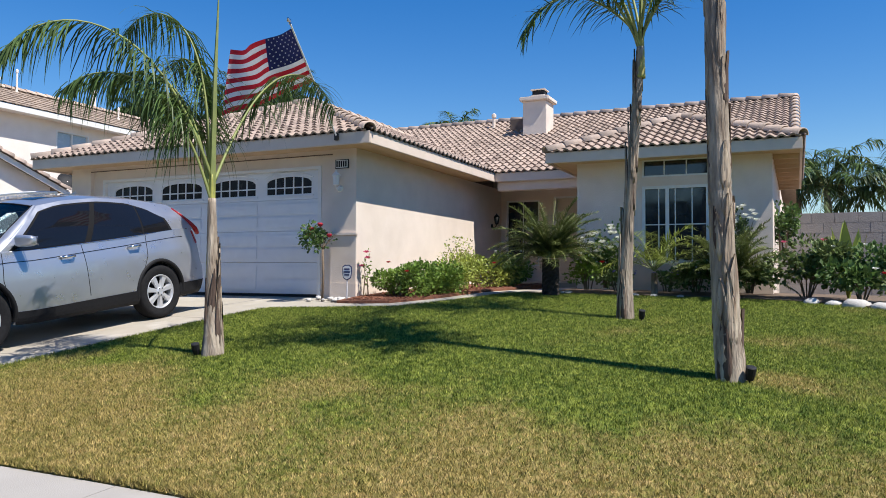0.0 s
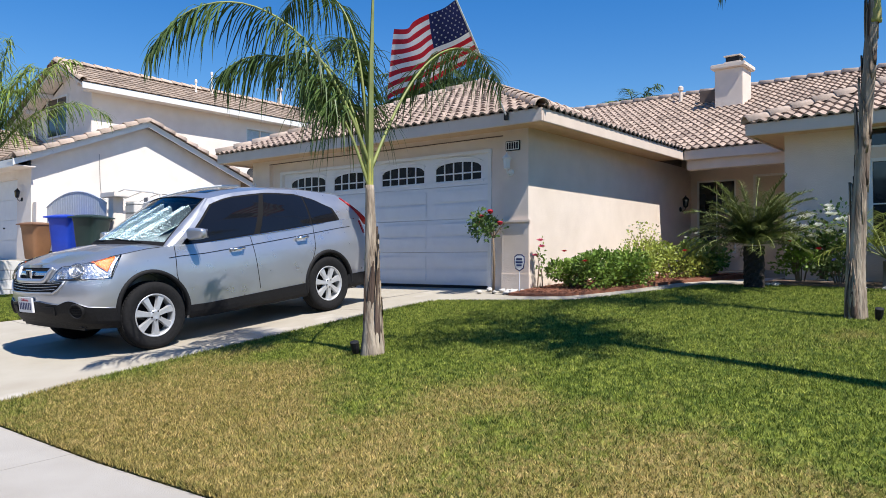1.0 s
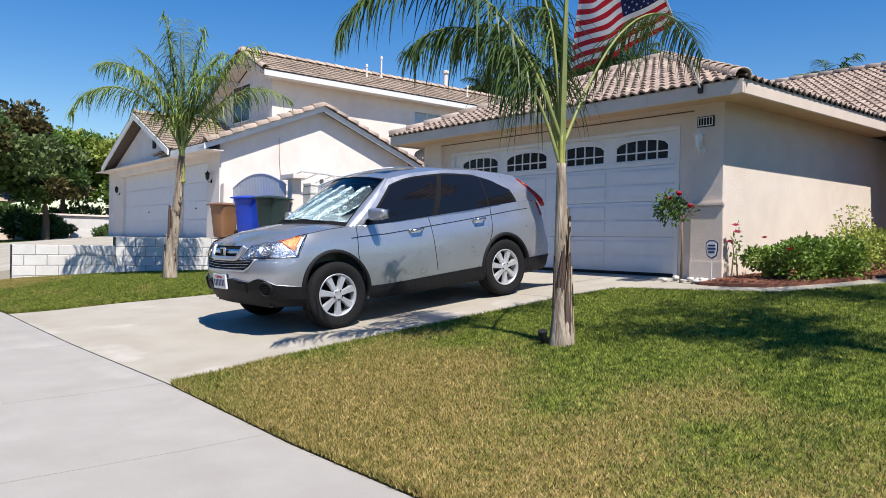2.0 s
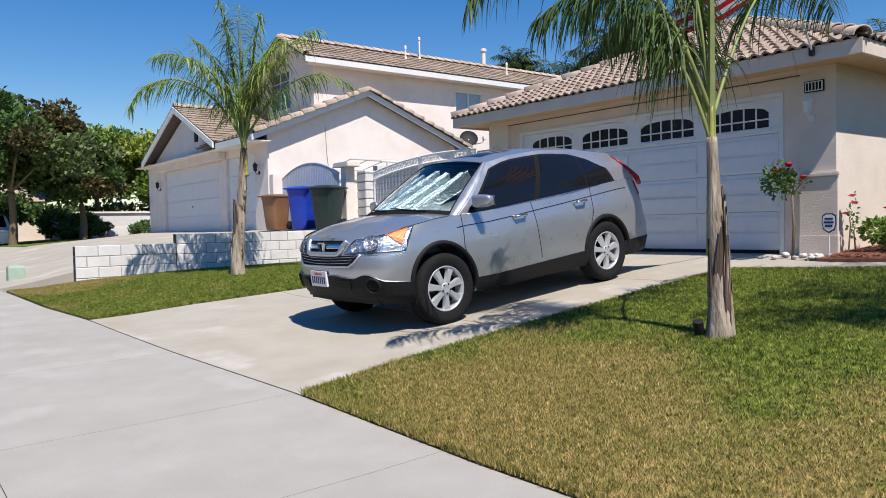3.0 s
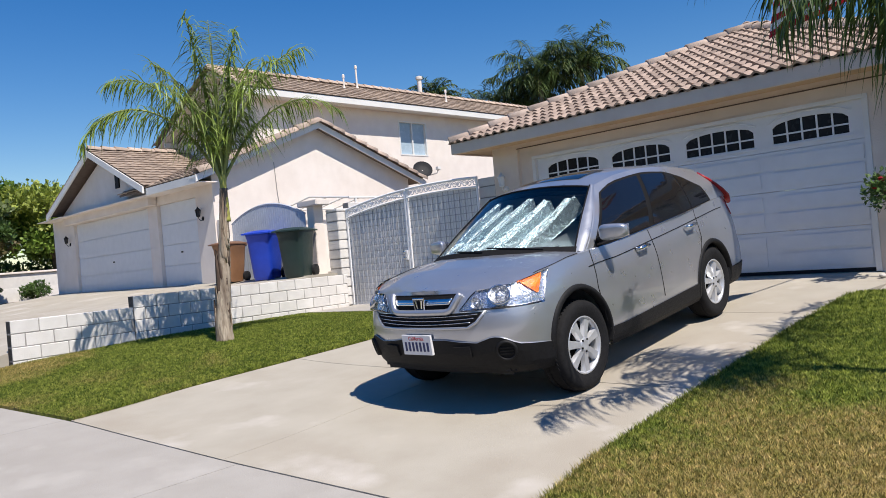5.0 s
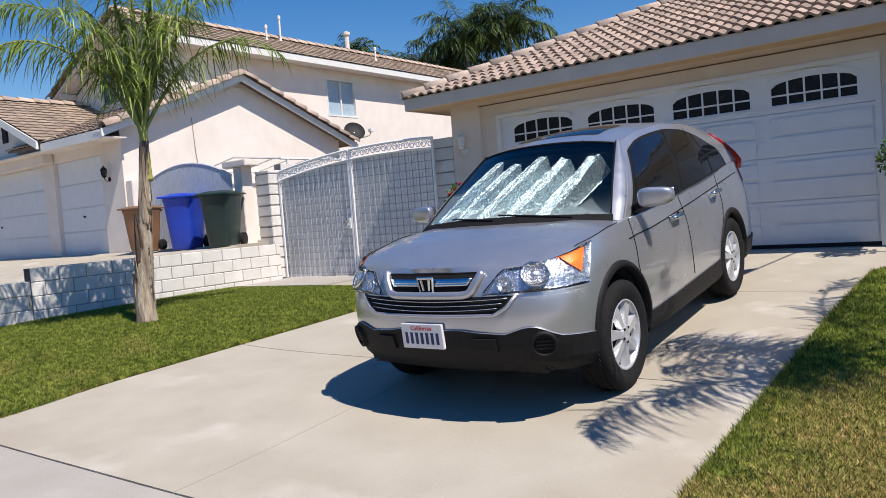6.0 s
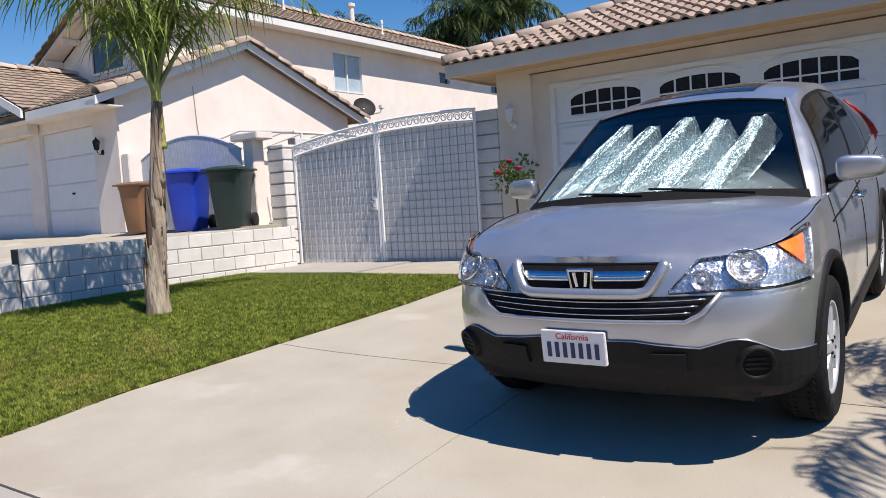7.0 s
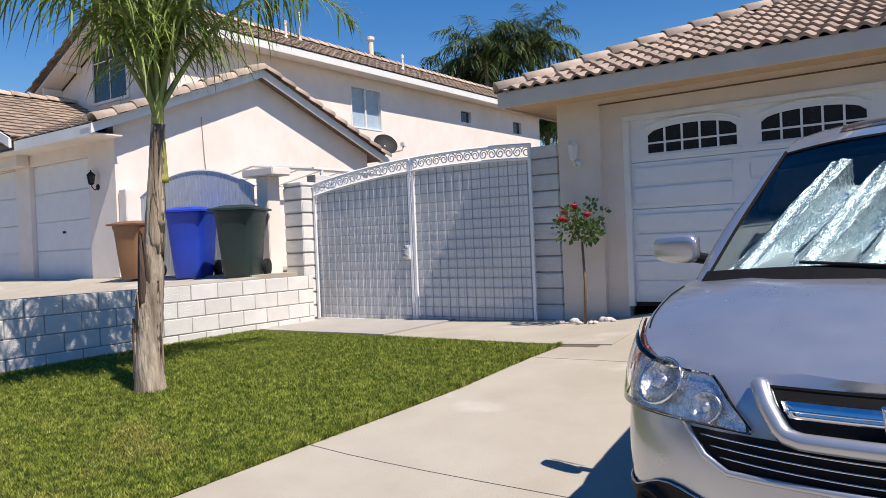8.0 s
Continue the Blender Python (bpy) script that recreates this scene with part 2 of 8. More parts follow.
bm = bmesh.new()
gx = [-400, -120, -60] + [-40 + 1.0 * i for i in range(53)] + [20, 60, 200, 400]
gy = [-400, -120, -40, -10] + [-2 + 0.5 * i for i in range(41)] + [25, 40, 80, 200, 600]
vs = [[bm.verts.new((x, y, smooth_land(x, y) - (0.10 if y > -1.1 else 0.34))) for y in gy] for x in gx]
for i in range(len(gx) - 1):
    for j in range(len(gy) - 1):
        bm.faces.new((vs[i][j], vs[i + 1][j], vs[i + 1][j + 1], vs[i][j + 1]))
tagged(obj("ground", bm, SOIL), "bare brown soil under the front yards", "ground", kind="structure")
def grass_material(name, blade):
    """Green grass with dry tan patches, drier towards the street."""
    m = bpy.data.materials.new(name)
    m.use_nodes = True
    nt = m.node_tree
    n, link = nt.nodes, nt.links.new
    geo = n.new("ShaderNodeNewGeometry")
    pos = geo.outputs["Position"]

    def tex(scale, detail=5):
        t = n.new("ShaderNodeTexNoise")
        t.inputs["Scale"].default_value, t.inputs["Detail"].default_value = scale, detail
        link(pos, t.inputs["Vector"])
        return t.outputs["Fac"]

    def rng(v, a, b, c=0.0, d=1.0):
        t = n.new("ShaderNodeMapRange")
        for i, q in ((1, a), (2, b), (3, c), (4, d)):
            t.inputs[i].default_value = q
        link(v, t.inputs[0])
        return t.outputs[0]

    def calc(op, a, b):
        t = n.new("ShaderNodeMath")
        t.operation = op
        for i, v in enumerate((a, b)):
            if hasattr(v, "is_linked"):
                link(v, t.inputs[i])
            else:
                t.inputs[i].default_value = v
        return t.outputs[0]

    def mix(f, a, b):
        t = n.new("ShaderNodeMix")
        t.data_type = "RGBA"
        link(f, t.inputs[0])
        for i, v in ((6, a), (7, b)):
            if hasattr(v, "is_linked"):
                link(v, t.inputs[i])
            else:
                t.inputs[i].default_value = (*v, 1)
        return t.outputs[2]

    sep = n.new("ShaderNodeSeparateXYZ")
    link(pos, sep.inputs[0])
    dry_y = rng(sep.outputs["Y"], 3.6, 6.2, 0.235, -0.11)
    dry_x = calc("ADD", rng(sep.outputs["X"], -1.2, 1.6, 0.0, 0.17), rng(sep.outputs["X"], -13.0, -9.0, -0.17, 0.0))
    patch = calc("ADD", calc("ADD", tex(0.75, 6), dry_y), dry_x)
    dry = rng(patch, 0.52, 0.78)
    speck = rng(tex(26, 3), 0.42, 0.62)
    dry = calc("MINIMUM", calc("ADD", dry, calc("MULTIPLY", speck, calc("MULTIPLY", rng(patch, 0.44, 0.62), 0.5))), 1.0)
    green = mix(rng(tex(3.0, 4), 0.35, 0.65), (0.225, 0.290, 0.040), (0.330, 0.380, 0.066))
    green = mix(rng(tex(17.0, 5), 0.40, 0.62), (0.075, 0.125, 0.014), green)
    tan = mix(rng(tex(9.0, 4), 0.35, 0.65), (0.53, 0.395, 0.165), (0.37, 0.29, 0.09))
    tan = mix(rng(tex(21.0, 5), 0.38, 0.58), (0.28, 0.24, 0.07), tan)
    if blade:
        isl = geo.outputs["Random Per Island"]
        dry = calc("MINIMUM", calc("MAXIMUM", calc("ADD", dry, rng(isl, 0.0, 1.0, -0.28, 0.28)), 0.0), 1.0)
    col = mix(dry, green, tan)
    if not blade:
        dk = n.new("ShaderNodeHueSaturation")
        dk.inputs["Value"].default_value = 0.8
        link(col, dk.inputs["Color"])
        col = dk.outputs["Color"]
    else:
        dk = n.new("ShaderNodeHueSaturation")
        link(rng(geo.outputs["Random Per Island"], 0, 1, 0.40, 1.65), dk.inputs["Value"])
        link(col, dk.inputs["Color"])
        col = dk.outputs["Color"]
    bsdf = n["Principled BSDF"]
    link(col, bsdf.inputs["Base Color"])
    bsdf.inputs["Roughness"].default_value = 0.65 if blade else 0.9
    bsdf.inputs["Specular IOR Level"].default_value = 0.25
    if blade:
        tr = n.new("ShaderNodeBsdfTranslucent")
        link(col, tr.inputs["Color"])
        ms = n.new("ShaderNodeMixShader")
        ms.inputs[0].default_value = 0.3
        link(bsdf.outputs[0], ms.inputs[1]), link(tr.outputs[0], ms.inputs[2])
        link(ms.outputs[0], n["Material Output"].inputs["Surface"])
    else:
        bp = n.new("ShaderNodeBump")
        bp.inputs["Strength"].default_value, bp.inputs["Distance"].default_value = 0.8, 0.03
        link(tex(90, 4), bp.inputs["Height"])
        link(bp.outputs["Normal"], bsdf.inputs["Normal"])
    return m


GRASS, BLADE = grass_material("lawn_turf", False), grass_material("grass_blade", True)
# ---- paving ----
walkway = thing("sidewalk", "pale grey concrete sidewalk of scored slabs along the yards", "sidewalk", kind="structure")
SLAB_X = [-46, -30, -24.5, -21.0, -17.3, -14.6, -12.93, -9.9, -7.5, -5.6, -3.8, -2.0, -0.2, 1.6, 3.4, 7, 14]
for xa, xb in zip(SLAB_X, SLAB_X[1:]):
    sheet("slab", xa + 0.004, xb - 0.004, 0.935, lambda x: edge_y(x) - 0.020, 6, 4, 0.0, 0.12, SIDEWALK, walkway)
    sheet("slab", xa + 0.004, xb - 0.004, -1.0, 0.930, 4, 3, 0.0, 0.12, SIDEWALK, walkway)
tagged(sheet("kerb", -46, 14, -1.2, -1.01, 24, 1, 0.0, 0.3, SIDEWALK), "grey concrete kerb of the street", "kerb", kind="structure")
tagged(sheet("road", -200, 200, -40, -1.21, 80, 4, -0.15, 0.1, ASPHALT), "dark asphalt street in front of the yards", "road", kind="structure")

drive = thing("driveway", "pale beige concrete driveway with scored joints and stains", "driveway", kind="structure")
MID = -10.12
for ya, yb in ((2.9, 5.49), (5.50, 8.1), (8.11, 10.5)):
    for side in (0, 1):
        def left(y, side=side):
            return MID + 0.003 if side else drive_left(y)

        def right(y, side=side):
            return drive_right(y) if side else MID - 0.003
        if ya < 3:
            bm = bmesh.new()

            def at(u, v, left=left, right=right):
                y = 5.49 + v * (2.9 - 5.49)
                x = left(y) + u * (right(y) - left(y))
                y = 5.49 + v * (edge_y(x) - 5.49)
                return Vector((x, y, smooth_land(x, y)))
            grid(bm, at, 8, 8)
            ext = bmesh.ops.extrude_face_region(bm, geom=list(bm.faces))
            for v in ext["geom"]:
                if isinstance(v, bmesh.types.BMVert):
                    v.co.z -= 0.12
            obj("slab", bm, CONCRETE, drive)
        else:
            sheet("slab", left, right, ya, yb, 8, 8, 0.0, 0.12, CONCRETE, drive)


def pad_front(x):
    return float(np.interp(x, (-17.3, -12.5, -11.8), (8.86, 8.68, 8.65)))


pad = thing("gate_pad", "pale concrete pad in front of the side gate", "paving", kind="structure")
sheet("slab", -17.28, -14.9, pad_front, 11.5, 6, 6, 0.03, 0.15, SIDEWALK, pad)
# dark soil strip that also stands for the shadow line below the pad's edge
sheet("soil_edge", -17.19, -12.1, lambda x: pad_front(x) - 0.09, lambda x: pad_front(x) - 0.006, 16, 1, 0.002, 0.1, SOIL, pad)
sheet("slab", -14.89, -11.98, pad_front, 10.38, 6, 6, 0.012, 0.15, CONCRETE, pad)
sheet("slab", -14.89, -13.3, 10.385, 11.5, 3, 3, 0.012, 0.15, CONCRETE, pad)
sheet("slab", -17.5, -13.3, 11.51, 16.0, 6, 6, 0.012, 0.15, CONCRETE, pad)


def path_front(x):
    return float(np.interp(x, (-7.25, -6.2, -5.3, -4.85, -4.5, -3.9), (9.0, 9.2, 9.45, 10.6, 11.9, 13.6)))


def path_back(x):
    return float(np.interp(x, (-7.1, -6.2, -5.6, -5.2, -4.95, -3.9), (9.8, 9.75, 9.95, 11.0, 12.6, 15.2)))


front_path = thing("front_path", "narrow pale concrete path curving to the porch", "path", kind="structure")
sheet("slab", -7.04, -3.9, path_front, path_back, 14, 4, 0.01, 0.1, CONCRETE, front_path)
sheet("slab", -6.55, -3.76, 15.2, 16.9, 4, 4, 0.07, 0.3, CONCRETE, front_path)
# ---- roofs ----
PITCH = 5 / 12
SLOPE = math.hypot(1, PITCH)
TILE_W, TILE_L = 0.168, 0.262


def tile_profile(k, high=0.034):
    """Height of the S-shaped tile at k = 0..1 across it."""
    return high * math.sin(math.pi * min(1, k / 0.62)) if k < 0.62 else -0.35 * high * math.sin(math.pi * (k - 0.62) / 0.38)


def tile_shape(wide=TILE_W + 0.012, high=0.034, lip=0.036, n=7):
    """Points and faces of one tile: s across, t up the slope, h off it."""
    top, low = [], []
    for j in range(2):
        for i in range(n + 1):
            k = i / n
            top.append((k * wide, j * (TILE_L + 0.05), tile_profile(k, high) + (lip if j == 0 else 0.0)))
    for i in range(n + 1):
        k = i / n
        low.append((k * wide, 0.006, tile_profile(k, high) + 0.002))
    vs = top + low + top[:n + 1]
    fs = [(i, i + 1, n + 2 + i, n + 1 + i) for i in range(n)] + [(2 * n + 2 + i, 2 * n + 3 + i, 3 * n + 4 + i, 3 * n + 3 + i) for i in range(n)]
    return vs, fs


TILE_V, TILE_F = tile_shape()
FLAT_V, FLAT_F = tile_shape(0.30, 0.010, 0.028, 4)
tile_mesh = bpy.data.meshes.new("tile")
tile_mesh.from_pydata(TILE_V, [], TILE_F)
tile_mesh.shade_smooth()
tile_mesh.materials.append(TILE)


def inside(poly, s, t):
    ok = False
    for (ax, ay), (bx, by) in zip(poly, poly[1:] + poly[:1]):
        if (ay > t) != (by > t) and s < (bx - ax) * (t - ay) / (by - ay) + ax:
            ok = not ok
    return ok


def span(poly, t):
    xs = []
    for (ax, ay), (bx, by) in zip(poly, poly[1:] + poly[:1]):
        if (ay > t) != (by > t):
            xs.append((bx - ax) * (t - ay) / (by - ay) + ax)
    return (min(xs), max(xs)) if xs else None


def slope(roof, origin, u, v, poly, material, single=0, deck=True):
    """One roof face: a deck, and tiles laid in courses. u along the eave, v up the slope, poly in metres along both."""
    origin, u, v = Vector(origin), Vector(u), Vector(v).normalized()
    tile_v, tile_f, tile_w = (FLAT_V, FLAT_F, 0.29) if material is TILE_GREY else (TILE_V, TILE_F, TILE_W)
    w = u.cross(v)
    m = Matrix((u, v, w)).transposed().to_4x4()
    m.translation = origin
    if deck:
        bm = bmesh.new()
        prism(bm, poly, "z", -0.06, -0.012)
        d = part("deck", bm, UNDERLAY, roof)
        d.matrix_basis = m
    verts, faces, rng = [], [], random.Random(round(origin.x * 10 + origin.y))
    tmax = max(p[1] for p in poly)
    row, count = 0, 0
    while row * TILE_L < tmax - 0.05:
        t0 = row * TILE_L - 0.03
        sp = span(poly, t0 + 0.2) or span(poly, t0 + 0.1)
        row += 1
        if not sp:
            continue
        a, b = sp
        i = math.floor(a / tile_w)
        while i * tile_w < b:
            s0 = i * tile_w
            i += 1
            ds, dh = rng.uniform(-0.006, 0.006), rng.uniform(0, 0.006)
            whole = s0 > a + 0.02 and s0 + tile_w + 0.012 < b - 0.02
            if whole and count < single:
                ob = new("tile", tile_mesh)
                ob.parent = roof
                ob.matrix_basis = m @ Matrix.Translation((s0 + ds, t0, dh)) @ Matrix.Rotation(rng.uniform(-0.012, 0.012), 4, "Z")
                count += 1
                continue
            base = len(verts)
            for x, y, h in tile_v:
                tt = min(max(t0 + y, 0.0 - 0.03), tmax)
                lim = span(poly, min(max(tt, 0.001), tmax - 0.001)) or (a, b)
                verts.append(m @ Vector((min(max(s0 + x + ds, lim[0] - 0.02), lim[1] + 0.02), tt, h + dh)))
            faces.extend([tuple(base + q for q in f) for f in tile_f])
    if verts:
        ob = raw("tile_field", verts, faces, material, roof, smooth=True)
        ob["kind"] = "stuff"


def caps(roof, a, b, material, radius=0.115, lift=0.0, length=0.44):
    """Barrel tiles in a line over a hip, ridge or verge."""
    a, b = Vector(a), Vector(b)
    d = (b - a).normalized()
    side = d.cross(Vector((0, 0, 1))).normalized()
    up = side.cross(d)
    n = max(1, int((b - a).length / (length * 0.86)))
    for i in range(n):
        bm = bmesh.new()
        c = a + d * (i * (b - a).length / n)
        rows = []
        for j, rad in ((0, radius), (1, radius * 0.86)):
            for thick in (0, 0.018):
                rows.append([bm.verts.new(c + d * j * length + up * (lift + (0.022 if j == 0 else 0.0) + (rad - thick) * math.sin(math.pi * k / 8)) - side * (rad - thick) * math.cos(math.pi * k / 8)) for k in range(9)])
        o0, i0, o1, i1 = rows
        for k in range(8):
            bm.faces.new((o0[k], o0[k + 1], o1[k + 1], o1[k]))
            bm.faces.new((i0[k + 1], i0[k], i1[k], i1[k + 1]))
            bm.faces.new((o0[k + 1], o0[k], i0[k], i0[k + 1]))
        part("ridge_tile", bm, CAP_TILE, roof, smooth=True)


# ---- walls ----
def wall(name, axis, at, thick, a, b, z0, z1, openings, material, parent, label=""):
    """An upright wall along axis ('x' or 'y') from a to b; openings are (a, b, z0, z1)."""
    bm = bmesh.new()
    cuts = sorted({a, b, *[o[0] for o in openings], *[o[1] for o in openings]})
    for p, q in zip(cuts, cuts[1:]):
        spans = sorted((o[2], o[3]) for o in openings if o[0] <= p + 1e-6 and o[1] >= q - 1e-6)
        z = z0
        for lo, hi in spans + [(z1, z1)]:
            if lo - z > 1e-4:
                if axis == "x":
                    box(bm, p, q, at, at + thick, z, lo)
                else:
                    box(bm, at, at + thick, p, q, z, lo)
            z = hi
    bmesh.ops.remove_doubles(bm, verts=bm.verts, dist=1e-5)
    return part(name, bm, material, parent, label)


EAVE = 3.44
house = thing("house", "single-storey beige stucco house with tiled hip roofs", "house", (0, 0, 0))
GX0, GX1, GY = -13.28, -6.57, 10.30
DX0, DX1, DZ1 = -12.47, -7.30, 3.21
wall("front_wall", "x", GY, 0.2, GX0, GX1, 0.2, EAVE + 0.02, [(DX0 - 0.26, DX1 + 0.26, 0.2, DZ1 + 0.17)], STUCCO, house)
BX0, BX1, BY = -3.75, -0.44, 13.45
PY = 16.9
wall("side_wall", "y", GX1 - 0.2, 0.2, GY + 0.2, PY, 0.5, EAVE + 0.02, [], STUCCO, house)
wall("side_wall", "y", GX0, 0.2, GY + 0.2, 24, 0.2, EAVE + 0.02, [], STUCCO, house)
wall("porch_wall", "x", PY, 0.2, GX1 - 0.2, BX0 + 0.2, 0.9, EAVE + 0.3, [(-6.43, -5.60, 1.62, 3.19), (-5.24, -4.29, 1.24, 3.25)], STUCCO, house)
wall("bay_wall", "x", BY, 0.2, BX0, BX1, 0.8, EAVE + 0.06, [(-2.57, -1.44, 1.62, 2.99), (-2.57, -1.44, 3.15, 3.465)], STUCCO, house)
wall("side_wall", "y", BX0, 0.2, BY + 0.2, PY, 0.8, EAVE + 0.06, [], STUCCO, house)
wall("side_wall", "y", BX1 - 0.2, 0.2, BY + 0.2, 25.5, 0.8, EAVE + 0.06, [], STUCCO, house)
wall("back_wall", "x", 25.5, 0.2, GX0, BX1, 0.8, EAVE + 0.06, [], STUCCO, house)

RX0, RX1, RY = -13.83, -6.04, 9.82
RC = (RX0 + RX1) / 2
RUN = (RX1 - RX0) / 2
RZ = 3.62
top = RUN * SLOPE
roof = part("roof", boxed(RX0 + 0.6, RX1 - 0.6, RY + 0.6, 14, EAVE + 0.02, EAVE + 0.05), UNDERLAY, house, "clay tile hip roof")
up_y, up_x = Vector((0, 1, PITCH)), Vector((-1, 0, PITCH))
MY, MRUN = 15.12, 5.6
MZ = RZ + MRUN * PITCH
MX0, MX1 = -13.8, -0.10
slope(roof, (RX0, RY, RZ), (1, 0, 0), up_y, [(0, 0), (2 * RUN, 0), (RUN, top)], TILE, single=300)
slope(roof, (RX1, RY, RZ), (0, 1, 0), up_x, [(0, 0), (MY - RY, 0), (MY - RY + RUN, top), (RUN, top)], TILE)
slope(roof, (RX0, 24, RZ), (0, -1, 0), Vector((1, 0, PITCH)), [(0, 0), (24 - RY, 0), (24 - RY - RUN, top), (0, top)], TILE_GREY)
slope(roof, (MX0, MY, RZ), (1, 0, 0), up_y, [(RX1 - MX0, 0), (MX1 - MX0, 0), (MX1 - MX0, MRUN * SLOPE), (0, MRUN * SLOPE), (0, RUN * SLOPE), (RC - MX0, RUN * SLOPE)], TILE)
EX0, EX1, EY = -4.21, 0.015, 12.97
ERUN = (EX1 - EX0) / 2
EC = (EX0 + EX1) / 2
EZ = 3.62
slope(roof, (EX0, EY, EZ), (1, 0, 0), up_y, [(0, 0), (2 * ERUN, 0), (ERUN, ERUN * SLOPE)], TILE)
slope(roof, (EX1, EY, EZ), (0, 1, 0), up_x, [(0, 0), (6, 0), (6, ERUN * SLOPE), (ERUN, ERUN * SLOPE)], TILE)
slope(roof, (EX0, MY + ERUN, EZ), (0, -1, 0), Vector((1, 0, PITCH)), [(ERUN, 0), (MY - EY + ERUN, 0), (MY - EY, ERUN * SLOPE), (0, ERUN * SLOPE)], TILE)
bm = bmesh.new()
grid(bm, lambda a, b: Vector((MX0 + a * (MX1 - MX0), MY + MRUN + b * 6, MZ - b * 6 * PITCH)), 1, 1)
part("back_slope", bm, TILE_GREY, roof)
caps(roof, (RX0, RY, RZ), (RC, RY + RUN, RZ + RUN * PITCH), TILE)
caps(roof, (RX1, RY, RZ), (RC, RY + RUN, RZ + RUN * PITCH), TILE)
caps(roof, (RC, RY + RUN, RZ + RUN * PITCH), (RC, 18.4, RZ + RUN * PITCH), TILE)
caps(roof, (MX0, MY + MRUN, MZ), (MX1, MY + MRUN, MZ), TILE)
caps(roof, (EX0, EY, EZ), (EC, EY + ERUN, EZ + ERUN * PITCH), TILE)
caps(roof, (EX1, EY, EZ), (EC, EY + ERUN, EZ + ERUN * PITCH), TILE)
caps(roof, (EC, EY + ERUN, EZ + ERUN * PITCH), (EC, 17.2, EZ + ERUN * PITCH), TILE)
caps(roof, (MX1, MY + 1.0, RZ + 1.0 * PITCH), (MX1, MY + MRUN, MZ), TILE)
# fascia boards and soffits
FB = 0.19


def fascia(x0, x1, y0, y1, z=None, material=TRIM, parent=house, h=FB):
    z = RZ - h if z is None else z
    part("fascia", boxed(x0, x1, y0, y1, z, z + h, 0.006), material, parent)


FASCIA = surface("fascia_paint", (0.72, 0.60, 0.50), (0.66, 0.55, 0.455), 4.0, 0.65, 0.1, 40, stain=(0.5, 0.41, 0.34), stain_amount=0.3)
fascia(RX0, RX1, RY, RY + 0.04, material=FASCIA)
fascia(RX1 - 0.04, RX1, RY + 0.04, MY, material=FASCIA)
fascia(RX0, RX0 + 0.04, RY + 0.04, 24, material=FASCIA)
fascia(RX1, BX0, MY, MY + 0.04, material=FASCIA)
fascia(EX0, EX1, EY, EY + 0.04, EZ - FB, material=FASCIA)
fascia(EX0, EX0 + 0.04, EY + 0.04, MY, EZ - FB, material=FASCIA)
fascia(EX1 - 0.04, EX1, EY + 0.04, 19, EZ - FB, material=FASCIA)
SOFFIT = surface("soffit_board", (0.60, 0.42, 0.26), (0.53, 0.37, 0.225), 5, 0.8, 0.15, 40)
for lim in ((RX0 + 0.04, RX1 - 0.04, RY + 0.04, GY), (GX1, RX1 - 0.04, GY, MY), (RX0 + 0.04, GX0, GY, 24), (RX1 - 0.04, BX0, MY + 0.04, PY),
            (EX0 + 0.04, EX1 - 0.04, EY + 0.04, BY), (EX0 + 0.04, BX0, BY, MY), (BX1, EX1 - 0.04, BY, 19)):
    part("soffit", boxed(*lim, EAVE + 0.015, EAVE + 0.035), SOFFIT, house)
part("porch_beam", boxed(RX1 + 0.02, BX0, MY + 0.1, MY + 0.3, EAVE - 0.2, EAVE + 0.014, 0.01), STUCCO, house)
# ---- garage door ----
DOOR_Y = 10.43
garage_door = thing("garage_door", "closed white sectional garage door with arched window lights", "garage door")
SH = (DZ1 - 1.045) / 4
W4 = ((-12.20, -11.213), (-10.962, -9.982), (-9.72, -8.737), (-8.482, -7.542))
for k in range(4):
    z0, z1 = 1.045 + k * SH + 0.002, 1.045 + (k + 1) * SH - 0.002
    bm = bmesh.new()
    if k == 3:
        zs, zt = 2.765, 3.075
        box(bm, DX0 + 0.01, DX1 - 0.01, DOOR_Y, DOOR_Y + 0.05, z0, zs)
        box(bm, DX0 + 0.01, DX1 - 0.01, DOOR_Y, DOOR_Y + 0.05, zt, z1)
        xs = [DX0 + 0.01] + [v for w in W4 for v in w] + [DX1 - 0.01]
        for a, b in zip(xs[::2], xs[1::2]):
            box(bm, a, b, DOOR_Y, DOOR_Y + 0.05, zs, zt)
    else:
        box(bm, DX0 + 0.01, DX1 - 0.01, DOOR_Y, DOOR_Y + 0.05, z0, z1, 0.006)
        # pressed long panels
        n = 4
        wd = (DX1 - DX0) / n
        for i in range(n):
            for zz in (0.30, 0.72):
                box(bm, DX0 + i * wd + 0.09, DX0 + (i + 1) * wd - 0.09, DOOR_Y - 0.013, DOOR_Y + 0.002, z0 + SH * (zz - 0.20), z0 + SH * (zz + 0.16), 0.009)
    part("section", bm, DOOR_WHITE, garage_door)
